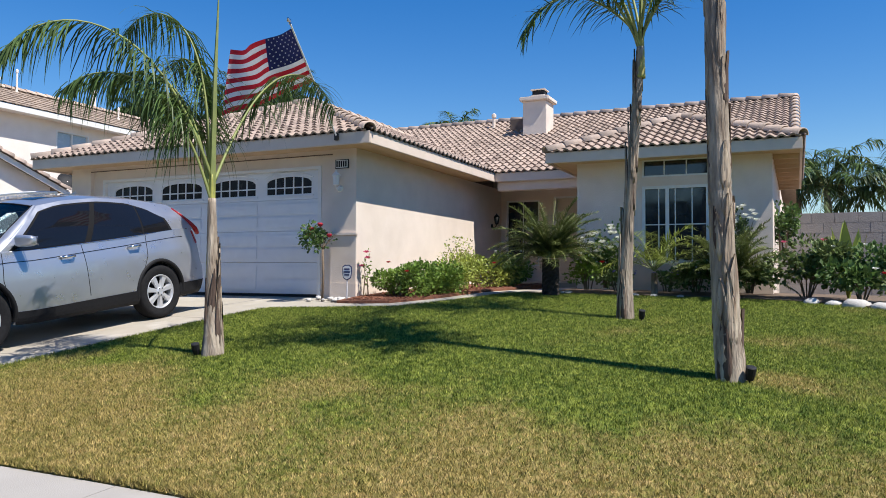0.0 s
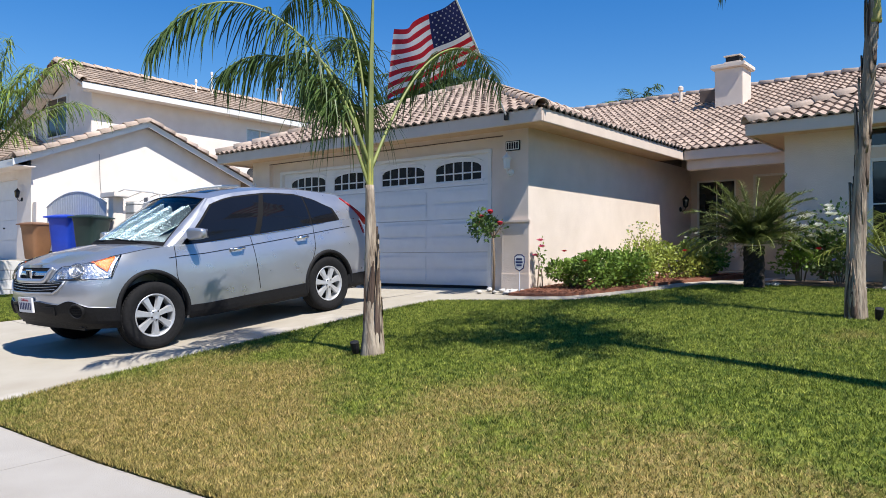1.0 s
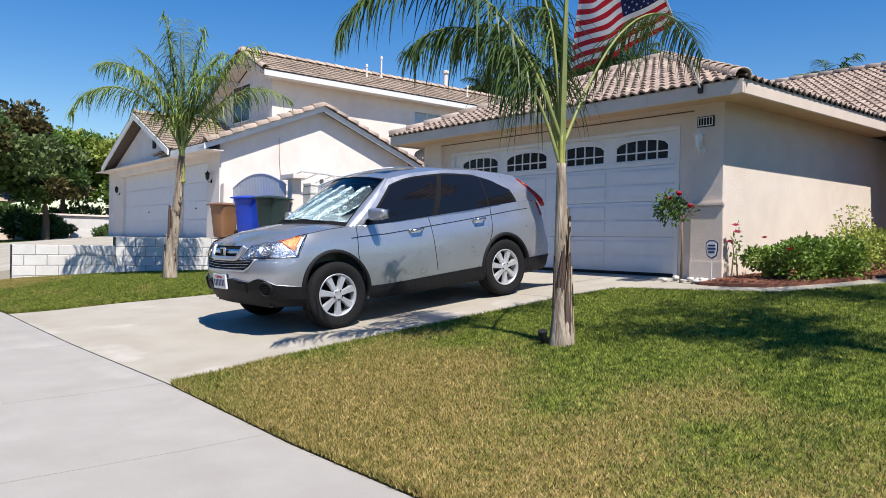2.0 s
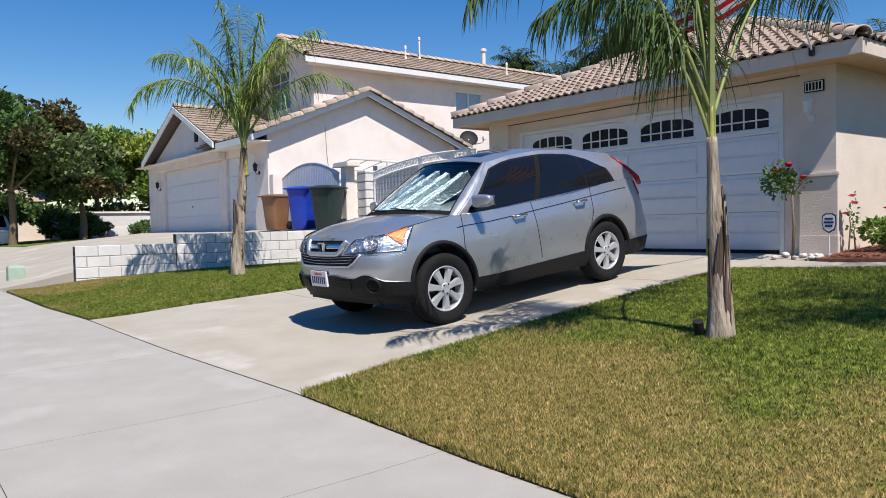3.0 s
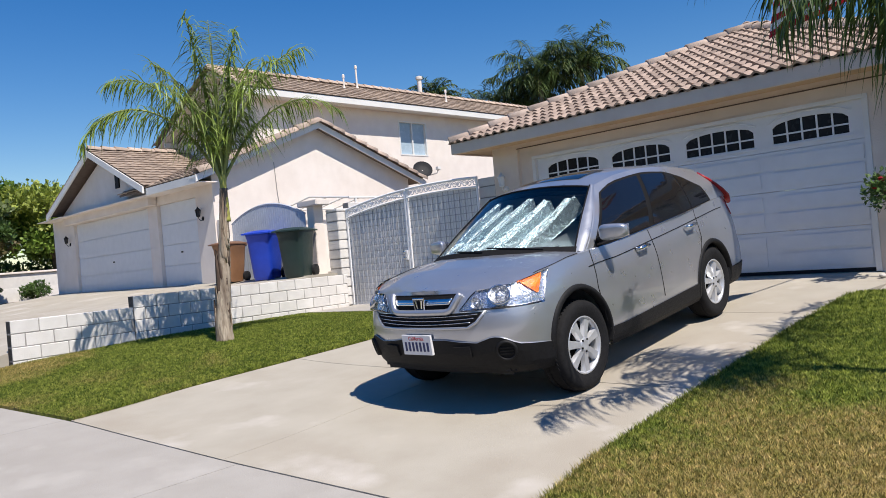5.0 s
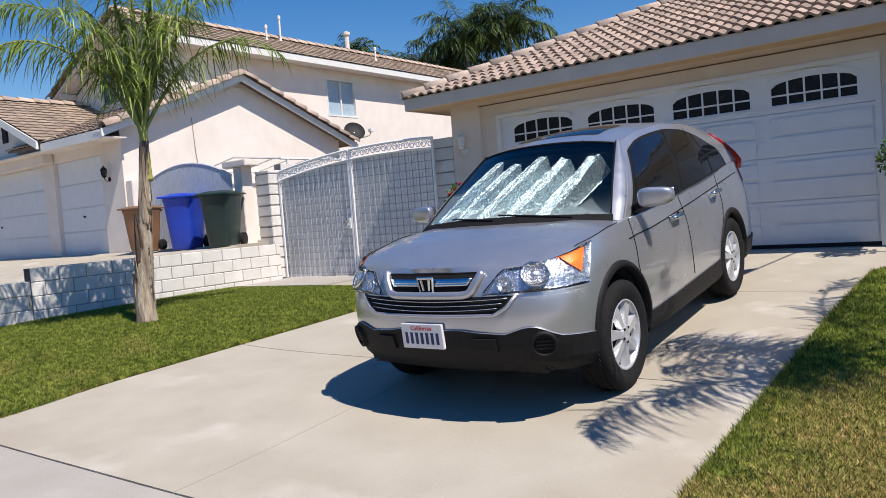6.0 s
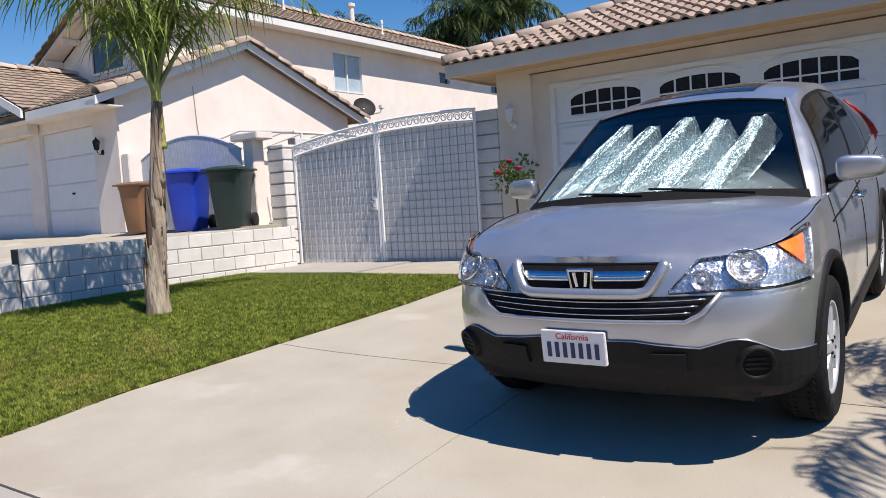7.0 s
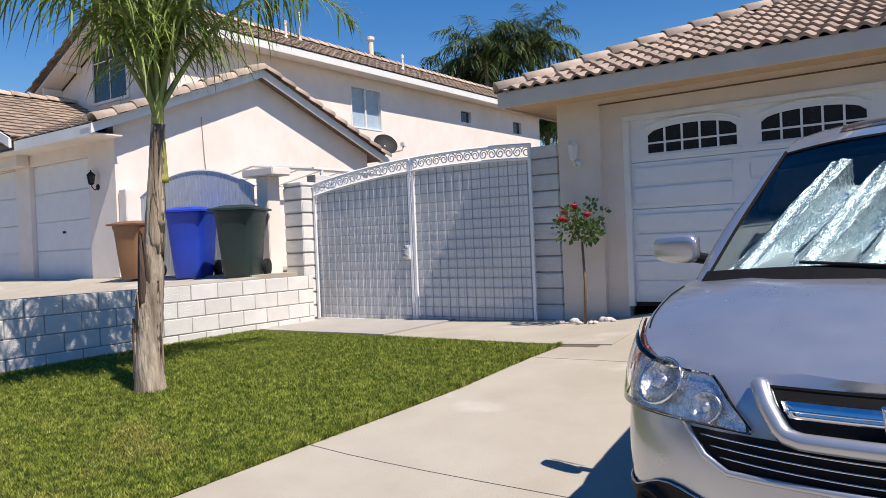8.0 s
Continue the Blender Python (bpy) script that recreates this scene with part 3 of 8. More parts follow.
for a, b in W4:
    def arch(x, a=a, b=b, lo=0.20, rise=0.095):
        k = (2 * x - a - b) / (b - a)
        return 2.77 + lo + rise * (1 - k * k) ** 0.5 if abs(k) < 1 else 2.77 + lo
    bm = bmesh.new()
    n = 16
    for i in range(n):
        xa, xb = a + (b - a) * i / n, a + (b - a) * (i + 1) / n
        prism(bm, [(xa, arch(xa)), (xb, arch(xb)), (xb, 3.09), (xa, 3.09)], "y", DOOR_Y - 0.004, DOOR_Y + 0.03)
    win = part("window", bm, DOOR_WHITE, garage_door, "arched window light with white muntins")
    part("glass", boxed(a - 0.005, b + 0.005, DOOR_Y + 0.012, DOOR_Y + 0.02, 2.76, 3.08), DULL_GLASS, win)
    for i in range(1, 5):
        x = a + (b - a) * i / 5
        part("muntin", boxed(x - 0.011, x + 0.011, DOOR_Y - 0.002, DOOR_Y + 0.014, 2.765, arch(x)), DOOR_WHITE, win)
    part("muntin", boxed(a, b, DOOR_Y - 0.0035, DOOR_Y + 0.013, 2.868, 2.888), DOOR_WHITE, win)
    part("frame", boxed(a - 0.05, b + 0.05, DOOR_Y - 0.014, DOOR_Y - 0.001, 2.715, 2.748, 0.004), DOOR_WHITE, win)
    bm = bmesh.new()
    tube(bm, [(x, DOOR_Y - 0.008, arch(x) + 0.075) for x in [a - 0.04 + (b - a + 0.08) * i / 20 for i in range(21)]], 0.008, 5)
    part("frame", bm, DOOR_WHITE, win)
part("bottom_seal", boxed(DX0 + 0.01, DX1 - 0.01, DOOR_Y + 0.003, DOOR_Y + 0.04, 1.0, 1.045), BLACK, garage_door)
# stucco set back round the door, a thin dark strip over it, ledges, corner pier
for lim in ((DX0 - 0.26, DX0, 0.8, DZ1), (DX1, DX1 + 0.26, 0.8, DZ1), (DX0 - 0.26, DX1 + 0.26, DZ1, DZ1 + 0.17)):
    part("door_surround", boxed(lim[0], lim[1], GY + 0.075, GY + 0.2, lim[2], lim[3]), STUCCO, house)
part("joint_strip", boxed(DX0 - 0.27, DX1 + 0.27, GY - 0.006, GY + 0.012, DZ1 + 0.160, DZ1 + 0.176, 0.003), UNDERLAY, house)
for lim in ((DX0 + 0.0, DX0 + 0.06, 1.0, DZ1 - 0.052), (DX1 - 0.06, DX1, 1.0, DZ1 - 0.052), (DX0, DX1, DZ1 - 0.05, DZ1 + 0.001)):
    part("door_jamb", boxed(lim[0] - 0.003, lim[1] + 0.003, GY + 0.06, DOOR_Y - 0.004, lim[2], lim[3]), WHITE, house)
wains = part("wainscot", boxed(DX1 + 0.262, GX1 + 0.03, GY - 0.032, GY + 0.001, 0.8, 2.02, 0.006), STUCCO, house)
part("ledge", boxed(DX1 + 0.262, GX1 + 0.055, GY - 0.055, GY + 0.001, 2.021, 2.075, 0.012), STUCCO, house)
part("base_band", boxed(DX1 + 0.262, GX1 + 0.04, GY - 0.045, GY, 0.8, 1.25, 0.006), STUCCO, house)

# house number sign, with bars in place of figures
sign = thing("house_number_sign", "small white plaque with dark bars on the garage wall", "sign")
part("plaque", boxed(-6.97, -6.71, GY - 0.022, GY - 0.002, 3.13, 3.28, 0.004), BLACK, sign)
part("face", boxed(-6.955, -6.725, GY - 0.027, GY - 0.0222, 3.143, 3.267), WHITE, sign)
for k in range(5):
    part("bar", boxed(-6.942 + k * 0.043, -6.942 + k * 0.043 + 0.029, GY - 0.0305, GY - 0.0272, 3.155, 3.255), BLACK, sign)


def wall_lantern(at, rz, dark=False):
    col = BLACK if dark else WHITE
    lamp = thing("wall_lantern", ("dark bronze" if dark else "white painted") + " carriage lantern mounted on a stucco wall", "wall lamp", at, rz, group="" if dark else "garage lanterns")
    part("back_plate", lathe(bmesh.new(), [(0.055, -0.012), (0.05, 0.0), (0.02, 0.012)], 16, pose(0, -0.012, -0.07, 90, 0, 0)), col, lamp, smooth=True)
    part("arm", tube(bmesh.new(), [(0, -0.01, -0.09), (0, -0.06, -0.12), (0, -0.11, -0.07), (0, -0.12, -0.02)], 0.009, 8), col, lamp, smooth=True)
    part("glass", lathe(bmesh.new(), [(0.042, -0.01), (0.06, 0.13)], 6, pose(0, -0.12, 0, 0, 0, 0)), WHITE if not dark else DARK_GLASS, lamp)
    for k in range(6):
        a = k * math.tau / 6
        part("bar", tube(bmesh.new(), [(0.044 * math.cos(a), -0.12 + 0.044 * math.sin(a), -0.012), (0.062 * math.cos(a), -0.12 + 0.062 * math.sin(a), 0.132)], 0.004, 5), col, lamp)
    part("cap", lathe(bmesh.new(), [(0.075, 0.13), (0.07, 0.142), (0.03, 0.185), (0.012, 0.20), (0.014, 0.215), (0.004, 0.225)], 12, pose(0, -0.12, 0)), col, lamp, smooth=True)
    part("base", lathe(bmesh.new(), [(0.01, -0.04), (0.03, -0.03), (0.05, -0.012), (0.048, -0.006)], 12, pose(0, -0.12, 0)), col, lamp, smooth=True)
    return lamp


wall_lantern((-6.88, GY, 2.87), 0)
wall_lantern((-13.03, GY, 2.79), 0)
wall_lantern((GX1, 16.3, 2.62), 90, True)

# security sign on a stake
alarm = thing("yard_sign", "small blue and white shield sign on a stake", "sign", (-6.5, 9.95, 1.0))
bm = bmesh.new()
tube(bm, [(0, 0, -0.05), (0, 0, 0.32)], 0.008, 6)
part("stake", bm, METAL_WHITE, alarm)
SHIELD = [(-0.085, 0.09), (-0.04, 0.12), (0.04, 0.12), (0.085, 0.09), (0.09, 0.0), (0.07, -0.09), (0.0, -0.13), (-0.07, -0.09), (-0.09, 0.0)]
bm = bmesh.new()
prism(bm, [(x, 0.42 + z) for x, z in SHIELD], "y", -0.008, 0.002)
part("panel", bm, INK_BLUE, alarm)
bm = bmesh.new()
prism(bm, [(x * 0.86, 0.42 + z * 0.86) for x, z in SHIELD], "y", -0.011, -0.0082)
part("face", bm, WHITE, alarm)
for z, w in ((0.47, 0.05), (0.425, 0.06), (0.38, 0.045)):
    part("bar", boxed(-w, w, -0.0135, -0.0112, z - 0.012, z + 0.012), INK_BLUE, alarm)

# taps on the side wall
for y in (13.1, 14.0):
    tap = thing("hose_tap", "small grey pipe tap standing by the wall", "tap", (GX1 + 0.09, y, 1.2))
    bm = bmesh.new()
    tube(bm, [(0, 0, -0.2), (0, 0, 0.36), (0.02, 0.0, 0.40), (0.08, 0, 0.40)], 0.014, 8)
    part("pipe", bm, MORTAR, tap, smooth=True)
    part("valve", lathe(bmesh.new(), [(0.03, 0.40), (0.03, 0.43), (0.012, 0.45)], 10), MORTAR, tap)

# ---- windows and doors ----
def window(name, label, x0, x1, y, z0, z1, cols, rows, split=None, fw=0.05, parent=None):
    w = thing(name, label, "window", kind="structure")
    outer = bmesh.new()
    for lim in ((x0, x1, z0, z0 + fw), (x0, x1, z1 - fw, z1), (x0, x0 + fw, z0 + fw, z1 - fw), (x1 - fw, x1, z0 + fw, z1 - fw)):
        box(outer, lim[0], lim[1], y - 0.02, y + 0.06, lim[2], lim[3])
    part("window_frame", outer, WHITE, w)
    if split:
        part("window_frame", boxed(split - 0.03, split + 0.03, y - 0.015, y + 0.05, z0 + fw, z1 - fw), WHITE, w)
    part("pane", boxed(x0 + fw, x1 - fw, y + 0.02, y + 0.026, z0 + fw, z1 - fw), DARK_GLASS, w)
    for i in range(1, cols):
        x = x0 + (x1 - x0) * i / cols
        if not split or abs(x - split) > 0.05:
            part("muntin", boxed(x - 0.009, x + 0.009, y + 0.004, y + 0.018, z0 + fw, z1 - fw), WHITE, w)
    for i in range(1, rows):
        z = z0 + (z1 - z0) * i / rows
        part("muntin", boxed(x0 + fw, x1 - fw, y + 0.002, y + 0.019, z - 0.009, z + 0.009), WHITE, w)
    return w


window("window_1", "white framed sliding window with grid muntins", -2.57, -1.44, BY + 0.03, 1.62, 2.99, 4, 2, -2.14)
window("window_2", "white framed transom window with three lights", -2.57, -1.44, BY + 0.03, 3.15, 3.465, 3, 1, fw=0.03)
window("window_3", "dark screened porch window in a white frame", -6.43, -5.60, PY + 0.03, 1.62, 3.19, 2, 1, fw=0.035)
part("window_sill", boxed(-6.5, -5.53, PY - 0.06, PY, 1.50, 1.62, 0.01), STUCCO, house)
front_door = thing("front_door", "closed pale cream front door in a white frame", "door", kind="structure")
CREAM = surface("cream_paint", (0.62, 0.52, 0.40), (0.57, 0.475, 0.365), 5, 0.5)
part("leaf", boxed(-5.19, -4.34, PY + 0.06, PY + 0.11, 1.24, 3.21, 0.004), CREAM, front_door)
for lim in ((-5.24, -5.19, 1.24, 3.25), (-4.34, -4.29, 1.24, 3.25), (-5.19, -4.34, 3.21, 3.25)):
    part("door_frame", boxed(lim[0], lim[1], PY - 0.02, PY + 0.12, lim[2], lim[3]), WHITE, front_door)
for zz in ((1.36, 2.06), (2.2, 3.06)):
    for xx in ((-5.11, -4.81), (-4.72, -4.42)):
        part("panel", boxed(xx[0], xx[1], PY + 0.05, PY + 0.0595, zz[0], zz[1], 0.004), CREAM, front_door)
part("door_handle", lathe(bmesh.new(), [(0.03, 0), (0.03, 0.02), (0.012, 0.03), (0.028, 0.05), (0.01, 0.07)], 12, pose(-5.08, PY + 0.05, 2.2, 90, 0, 0)), BLACK, front_door)
pot = thing("porch_pot", "dark round planter pot on the porch floor", "pot", (-6.0, 16.45, 1.26))
part("vessel", lathe(bmesh.new(), [(0.12, 0.0), (0.19, 0.15), (0.21, 0.30), (0.19, 0.36), (0.17, 0.36), (0.15, 0.30)], 20), BLACK, pot, smooth=True)

# ---- chimney and roof fittings ----
chimney = part("chimney", boxed(-6.60, -5.96, 18.55, 19.2, 4.8, 5.98, 0.01), STUCCO, house, "stucco chimney with a stepped cap")
part("cap", boxed(-6.68, -5.88, 18.47, 19.28, 5.98, 6.09, 0.02), STUCCO, chimney)
part("cap", boxed(-6.44, -6.04, 18.68, 19.07, 6.09, 6.17, 0.02), STUCCO, chimney)
part("spark_arrestor", boxed(-6.40, -6.08, 18.72, 19.03, 6.17, 6.29, 0.01), BLACK, chimney)
part("cap", boxed(-6.44, -6.04, 18.68, 19.07, 6.29, 6.32, 0.008), STUCCO, chimney)


def roof_vent(at, h, r, material, owner):
    v = part("vent_pipe", lathe(bmesh.new(), [(r, 0), (r, h)], 14, pose(*at)), material, owner)
    part("vent_cap", lathe(bmesh.new(), [(r * 1.0, h - 0.05), (r * 1.5, h - 0.04), (r * 1.5, h + 0.05), (r * 0.6, h + 0.08)], 14, pose(*at)), material, v)
    part("flashing", lathe(bmesh.new(), [(r * 2.2, -0.02), (r * 1.1, 0.10)], 14, pose(*at)), material, v)


roof_vent((-7.95, 19.9, 5.55), 0.42, 0.045, STUCCO, house)
part("roof_box", boxed(-7.2, -6.7, 19.2, 19.6, 5.35, 5.68, 0.02), UNDERLAY, house)
# exposed rafters under the side eave
for k in range(9):
    y = 13.6 + 0.6 * k
    part("rafter_tail", boxed(BX1, EX1 - 0.045, y, y + 0.045, EAVE - 0.07, EAVE + 0.014, 0.004), SOFFIT, house)
part("porch_header", boxed(-6.0, BX0, 15.5, 15.62, EAVE - 0.16, EAVE + 0.01, 0.01), SOFFIT, house)
# ---- the house next door ----
N_STUCCO = surface("pale_stucco", (0.84, 0.765, 0.70), (0.78, 0.705, 0.64), 3.0, 0.9, 0.3, 90, stain=(0.58, 0.475, 0.39), stain_amount=0.3, spec=0.2)
n_house = thing("neighbor_house", "two-storey pale stucco house with tiled gable roofs", "house", (0, 0, 0))
NP = 0.40
NS = math.hypot(1, NP)
# garage wing with its gable towards the driveway
NX, NY0, NY1, NPK = -21.0, 9.12, 15.6, 12.2
bm = bmesh.new()
prism(bm, [(NY0, 0.3), (NY1, 0.3), (NY1, 4.02), (NPK, 5.38), (NY0, 4.08)], "x", NX - 0.2, NX)
part("gable_wall", bm, N_STUCCO, n_house)
wall("front_wall", "x", NY0, 0.2, -31.6, NX - 0.2, 0.3, 4.0, [(-29.8, -24.5, 0.3, 3.62), (-23.95, -21.85, 0.3, 3.62)], N_STUCCO, n_house)
n_roof = part("roof", boxed(-30, NX - 0.3, NY0 + 0.4, NY1 - 0.4, 3.8, 3.84), UNDERLAY, n_house)
VX = -20.7
run = NPK - 8.6
EZN = 4.02
slope(n_roof, (-25, 8.6, EZN), (1, 0, 0), Vector((0, 1, NP)), [(0, 0), (25 + VX, 0), (25 + VX, run * NS), (-3, run * NS), (-3, 3 * NS)], TILE_GREY)
slope(n_roof, (VX, 16.0, EZN - 0.09), (-1, 0, 0), Vector((0, -1, NP)), [(0, 0), (2.6, 0), (2.6, (16.0 - NPK) * NS), (0, (16.0 - NPK) * NS)], TILE_GREY)
PK = EZN + run * NP
caps(n_roof, (VX, 8.6, EZN), (VX, NPK, PK), TILE_GREY, 0.14)
caps(n_roof, (VX, 16.0, EZN - 0.09), (VX, NPK, PK), TILE_GREY, 0.14)
for ya, za, yb, zb in ((8.55, EZN - 0.02, NPK, PK), (16.05, EZN - 0.11, NPK, PK)):
    bm = bmesh.new()
    prism(bm, [(ya, za - 0.16), (yb, zb - 0.16), (yb, zb), (ya, za)], "x", VX - 0.03, VX + 0.02)
    part("verge_board", bm, WHITE, n_house)
    bm = bmesh.new()
    prism(bm, [(ya, za - 0.06), (yb, zb - 0.06), (yb, zb - 0.03), (ya, za - 0.03)], "x", NX, VX - 0.03)
    part("soffit", bm, WHITE, n_house)
part("fascia", boxed(-23.3, VX - 0.03, 8.56, 8.6, EZN - 0.2, EZN - 0.02), WHITE, n_house)
part("soffit", boxed(-31.5, VX - 0.03, 8.6, NY0, EZN - 0.18, EZN - 0.16), N_STUCCO, n_house)
# gable over the wide garage door
GP, GYF = -26.65, 8.5
bm = bmesh.new()
prism(bm, [(-29.9, 3.63), (-23.9, 3.63), (-23.9, 4.0), (GP, 5.25), (-29.9, 3.95)], "y", NY0 - 0.25, NY0 - 0.02)
part("gable_wall", bm, N_STUCCO, n_house)
for sx, xe, ze in ((-1, -30.25, 4.0), (1, -23.3, 4.08)):
    L = abs(xe - GP)
    rise = (5.52 - ze) / L
    if sx > 0:
        slope(n_roof, (xe, GYF, ze), (0, 1, 0), Vector((-1, 0, rise)), [(0, 0), (1.5, 0), (5.5, L * math.hypot(1, rise)), (0, L * math.hypot(1, rise))], TILE_GREY)
    else:
        slope(n_roof, (xe, GYF + 9, ze), (0, -1, 0), Vector((1, 0, rise)), [(0, 0), (9, 0), (9, L * math.hypot(1, rise)), (0, L * math.hypot(1, rise))], TILE_GREY)
    bm = bmesh.new()
    prism(bm, [(xe, ze - 0.2), (GP, 5.32), (GP, 5.50), (xe, ze - 0.02)], "y", GYF - 0.03, GYF + 0.02)
    part("verge_board", bm, WHITE, n_house)
caps(n_roof, (GP, GYF, 5.52), (GP, 14, 5.52), TILE_GREY)
# upper storey, its ridge nearer the driveway side
UX0, UX1, UY0, UY1 = -27.3, -22.9, 11.6, 28.0
VY = 11.1
RIDGE_X, RIDGE_Z = -24.15, 7.58
UE, UEZ, UW, UWZ = -22.4, 6.70, -27.85, 5.85
wall("upper_wall", "y", UX1 - 0.2, 0.2, UY0, UY1, 0.8, UEZ - 0.15, [(17.2, 18.5, 5.08, 6.25), (22.5, 23.2, 5.76, 6.22), (25.9, 26.6, 5.70, 6.22)], N_STUCCO, n_house)
bm = bmesh.new()
prism(bm, [(UX0, 3.5), (UX1 - 0.2, 3.5), (UX1 - 0.2, UEZ - 0.1), (RIDGE_X, RIDGE_Z - 0.22), (UX0, UWZ + 0.05)], "y", UY0, UY0 + 0.2)
part("upper_gable_wall", bm, N_STUCCO, n_house)
rise = (RIDGE_Z - UEZ) / (UE - RIDGE_X)
rise_w = (RIDGE_Z - UWZ) / (RIDGE_X - UW)
ul, uw = (UE - RIDGE_X) * math.hypot(1, rise), (RIDGE_X - UW) * math.hypot(1, rise_w)
UL = UY1 + 0.5 - VY
slope(n_roof, (UE, VY, UEZ), (0, 1, 0), Vector((-1, 0, rise)), [(0, 0), (UL, 0), (UL, ul), (0.0, ul)], TILE_GREY)
slope(n_roof, (UW, UY1 + 0.5, UWZ), (0, -1, 0), Vector((1, 0, rise_w)), [(0, 0), (UL, 0), (UL, uw), (0, uw)], TILE_GREY)
caps(n_roof, (UE, VY, UEZ), (RIDGE_X, VY, RIDGE_Z), TILE_GREY)
caps(n_roof, (UW, VY, UWZ), (RIDGE_X, VY, RIDGE_Z), TILE_GREY)
caps(n_roof, (RIDGE_X, VY, RIDGE_Z), (RIDGE_X, UY1 + 0.5, RIDGE_Z), TILE_GREY)
part("fascia", boxed(UE - 0.03, UE + 0.01, VY - 0.02, UY1 + 0.5, UEZ - 0.2, UEZ - 0.02), WHITE, n_house)
part("soffit", boxed(UX1, UE - 0.03, VY + 0.2, UY1 + 0.4, UEZ - 0.18, UEZ - 0.16), WHITE, n_house)

# pale boarded undersides of the gable overhangs, with outlookers
for x, ze in ((UW, UWZ), (UE, UEZ)):
    bm = bmesh.new()
    prism(bm, [(x, ze - 0.15), (RIDGE_X, RIDGE_Z - 0.15), (RIDGE_X, RIDGE_Z - 0.09), (x, ze - 0.09)], "y", VY, UY0 - 0.002)
    part("soffit", bm, N_STUCCO, n_house)
for x in (-27.3, -26.4, -25.5, -24.6, -23.6, -22.9):
    z = RIDGE_Z - 0.15 - (rise * (x - RIDGE_X) if x > RIDGE_X else rise_w * (RIDGE_X - x))
    part("outlooker", boxed(x - 0.045, x + 0.045, VY + 0.05, UY0 - 0.004, z - 0.16, z - 0.012), N_STUCCO, n_house)
# ---- fittings of the house next door ----
def far_door(x0, x1, z0, z1, y):
    d = part("garage_door", boxed(x0, x1, y + 0.03, y + 0.07, z0, z1), DOOR_WHITE, n_house, "white sectional garage door")
    rows = 4
    for k in range(rows):
        za, zb = z0 + (z1 - z0) * k / rows + 0.008, z0 + (z1 - z0) * (k + 1) / rows - 0.008
        part("section", boxed(x0 + 0.01, x1 - 0.01, y + 0.01, y + 0.029, za, zb, 0.005), DOOR_WHITE, d)
    part("handle", boxed((x0 + x1) / 2 - 0.05, (x0 + x1) / 2 + 0.05, y - 0.01, y + 0.009, z0 + 0.85, z0 + 0.89, 0.006), BLACK, d)


far_door(-29.8, -24.5, 1.42, 3.62, NY0 + 0.08)
far_door(-23.95, -21.85, 1.45, 3.62, NY0 + 0.08)


def side_window(y0, y1, z0, z1, bars):
    w = part("window", boxed(UX1 - 0.10, UX1 - 0.09, y0 + 0.03, y1 - 0.03, z0 + 0.03, z1 - 0.03), DARK_GLASS if bars < 2 else BLIND, n_house)
    for lim in ((y0, y1, z0, z0 + 0.045), (y0, y1, z1 - 0.045, z1), (y0, y0 + 0.045, z0 + 0.045, z1 - 0.045), (y1 - 0.045, y1, z0 + 0.045, z1 - 0.045)):
        part("frame", boxed(UX1 - 0.09, UX1 + 0.012, lim[0], lim[1], lim[2], lim[3]), WHITE, w)
    for k in range(1, bars):
        y = y0 + (y1 - y0) * k / bars
        part("frame", boxed(UX1 - 0.085, UX1 - 0.03, y - 0.025, y + 0.025, z0 + 0.045, z1 - 0.045), WHITE, w)


BLIND = surface("blue_grey_blind", (0.40, 0.50, 0.58), (0.35, 0.45, 0.53), 4, 0.25)
side_window(17.2, 18.5, 5.08, 6.25, 2)
side_window(22.5, 23.2, 5.76, 6.22, 1)
side_window(25.9, 26.6, 5.70, 6.22, 1)
# front upper window with divided panes
fx0, fx1, fz0, fz1 = -25.8, -24.45, 5.42, 6.62
w = part("window", boxed(fx0, fx1, UY0 - 0.012, UY0 - 0.004, fz0, fz1), DARK_GLASS, n_house)
for lim in ((fx0 - 0.06, fx1 + 0.06, fz0 - 0.06, fz0), (fx0 - 0.06, fx1 + 0.06, fz1, fz1 + 0.06), (fx0 - 0.06, fx0, fz0, fz1), (fx1, fx1 + 0.06, fz0, fz1)):
    part("frame", boxed(lim[0], lim[1], UY0 - 0.05, UY0 - 0.001, lim[2], lim[3]), WHITE, w)
for k in (2,):
    x = fx0 + (fx1 - fx0) * k / 4
    part("muntin", boxed(x - 0.012, x + 0.012, UY0 - 0.03, UY0 - 0.0125, fz0, fz1), WHITE, w)
for k in (3,):
    z = fz0 + (fz1 - fz0) * k / 4
    part("muntin", boxed(fx0, fx1, UY0 - 0.028, UY0 - 0.013, z - 0.012, z + 0.012), WHITE, w)
# gable vent
v = part("gable_vent", boxed(-25.75, -25.5, NY0 - 0.29, NY0 - 0.255, 4.3, 4.8, 0.004), BLACK, n_house)
# plumbing stacks on the roof
for y, x, h in ((16.5, -24.0, 0.72), (15.6, -23.6, 0.42), (19.9, -24.4, 0.86), (20.2, -23.4, 0.42)):
    zz = UEZ + (UE - max(x, 2 * RIDGE_X - x)) * rise
    roof_vent((x, y, zz - 0.02), h, 0.085 if h > 0.8 else 0.03, N_STUCCO, n_house)
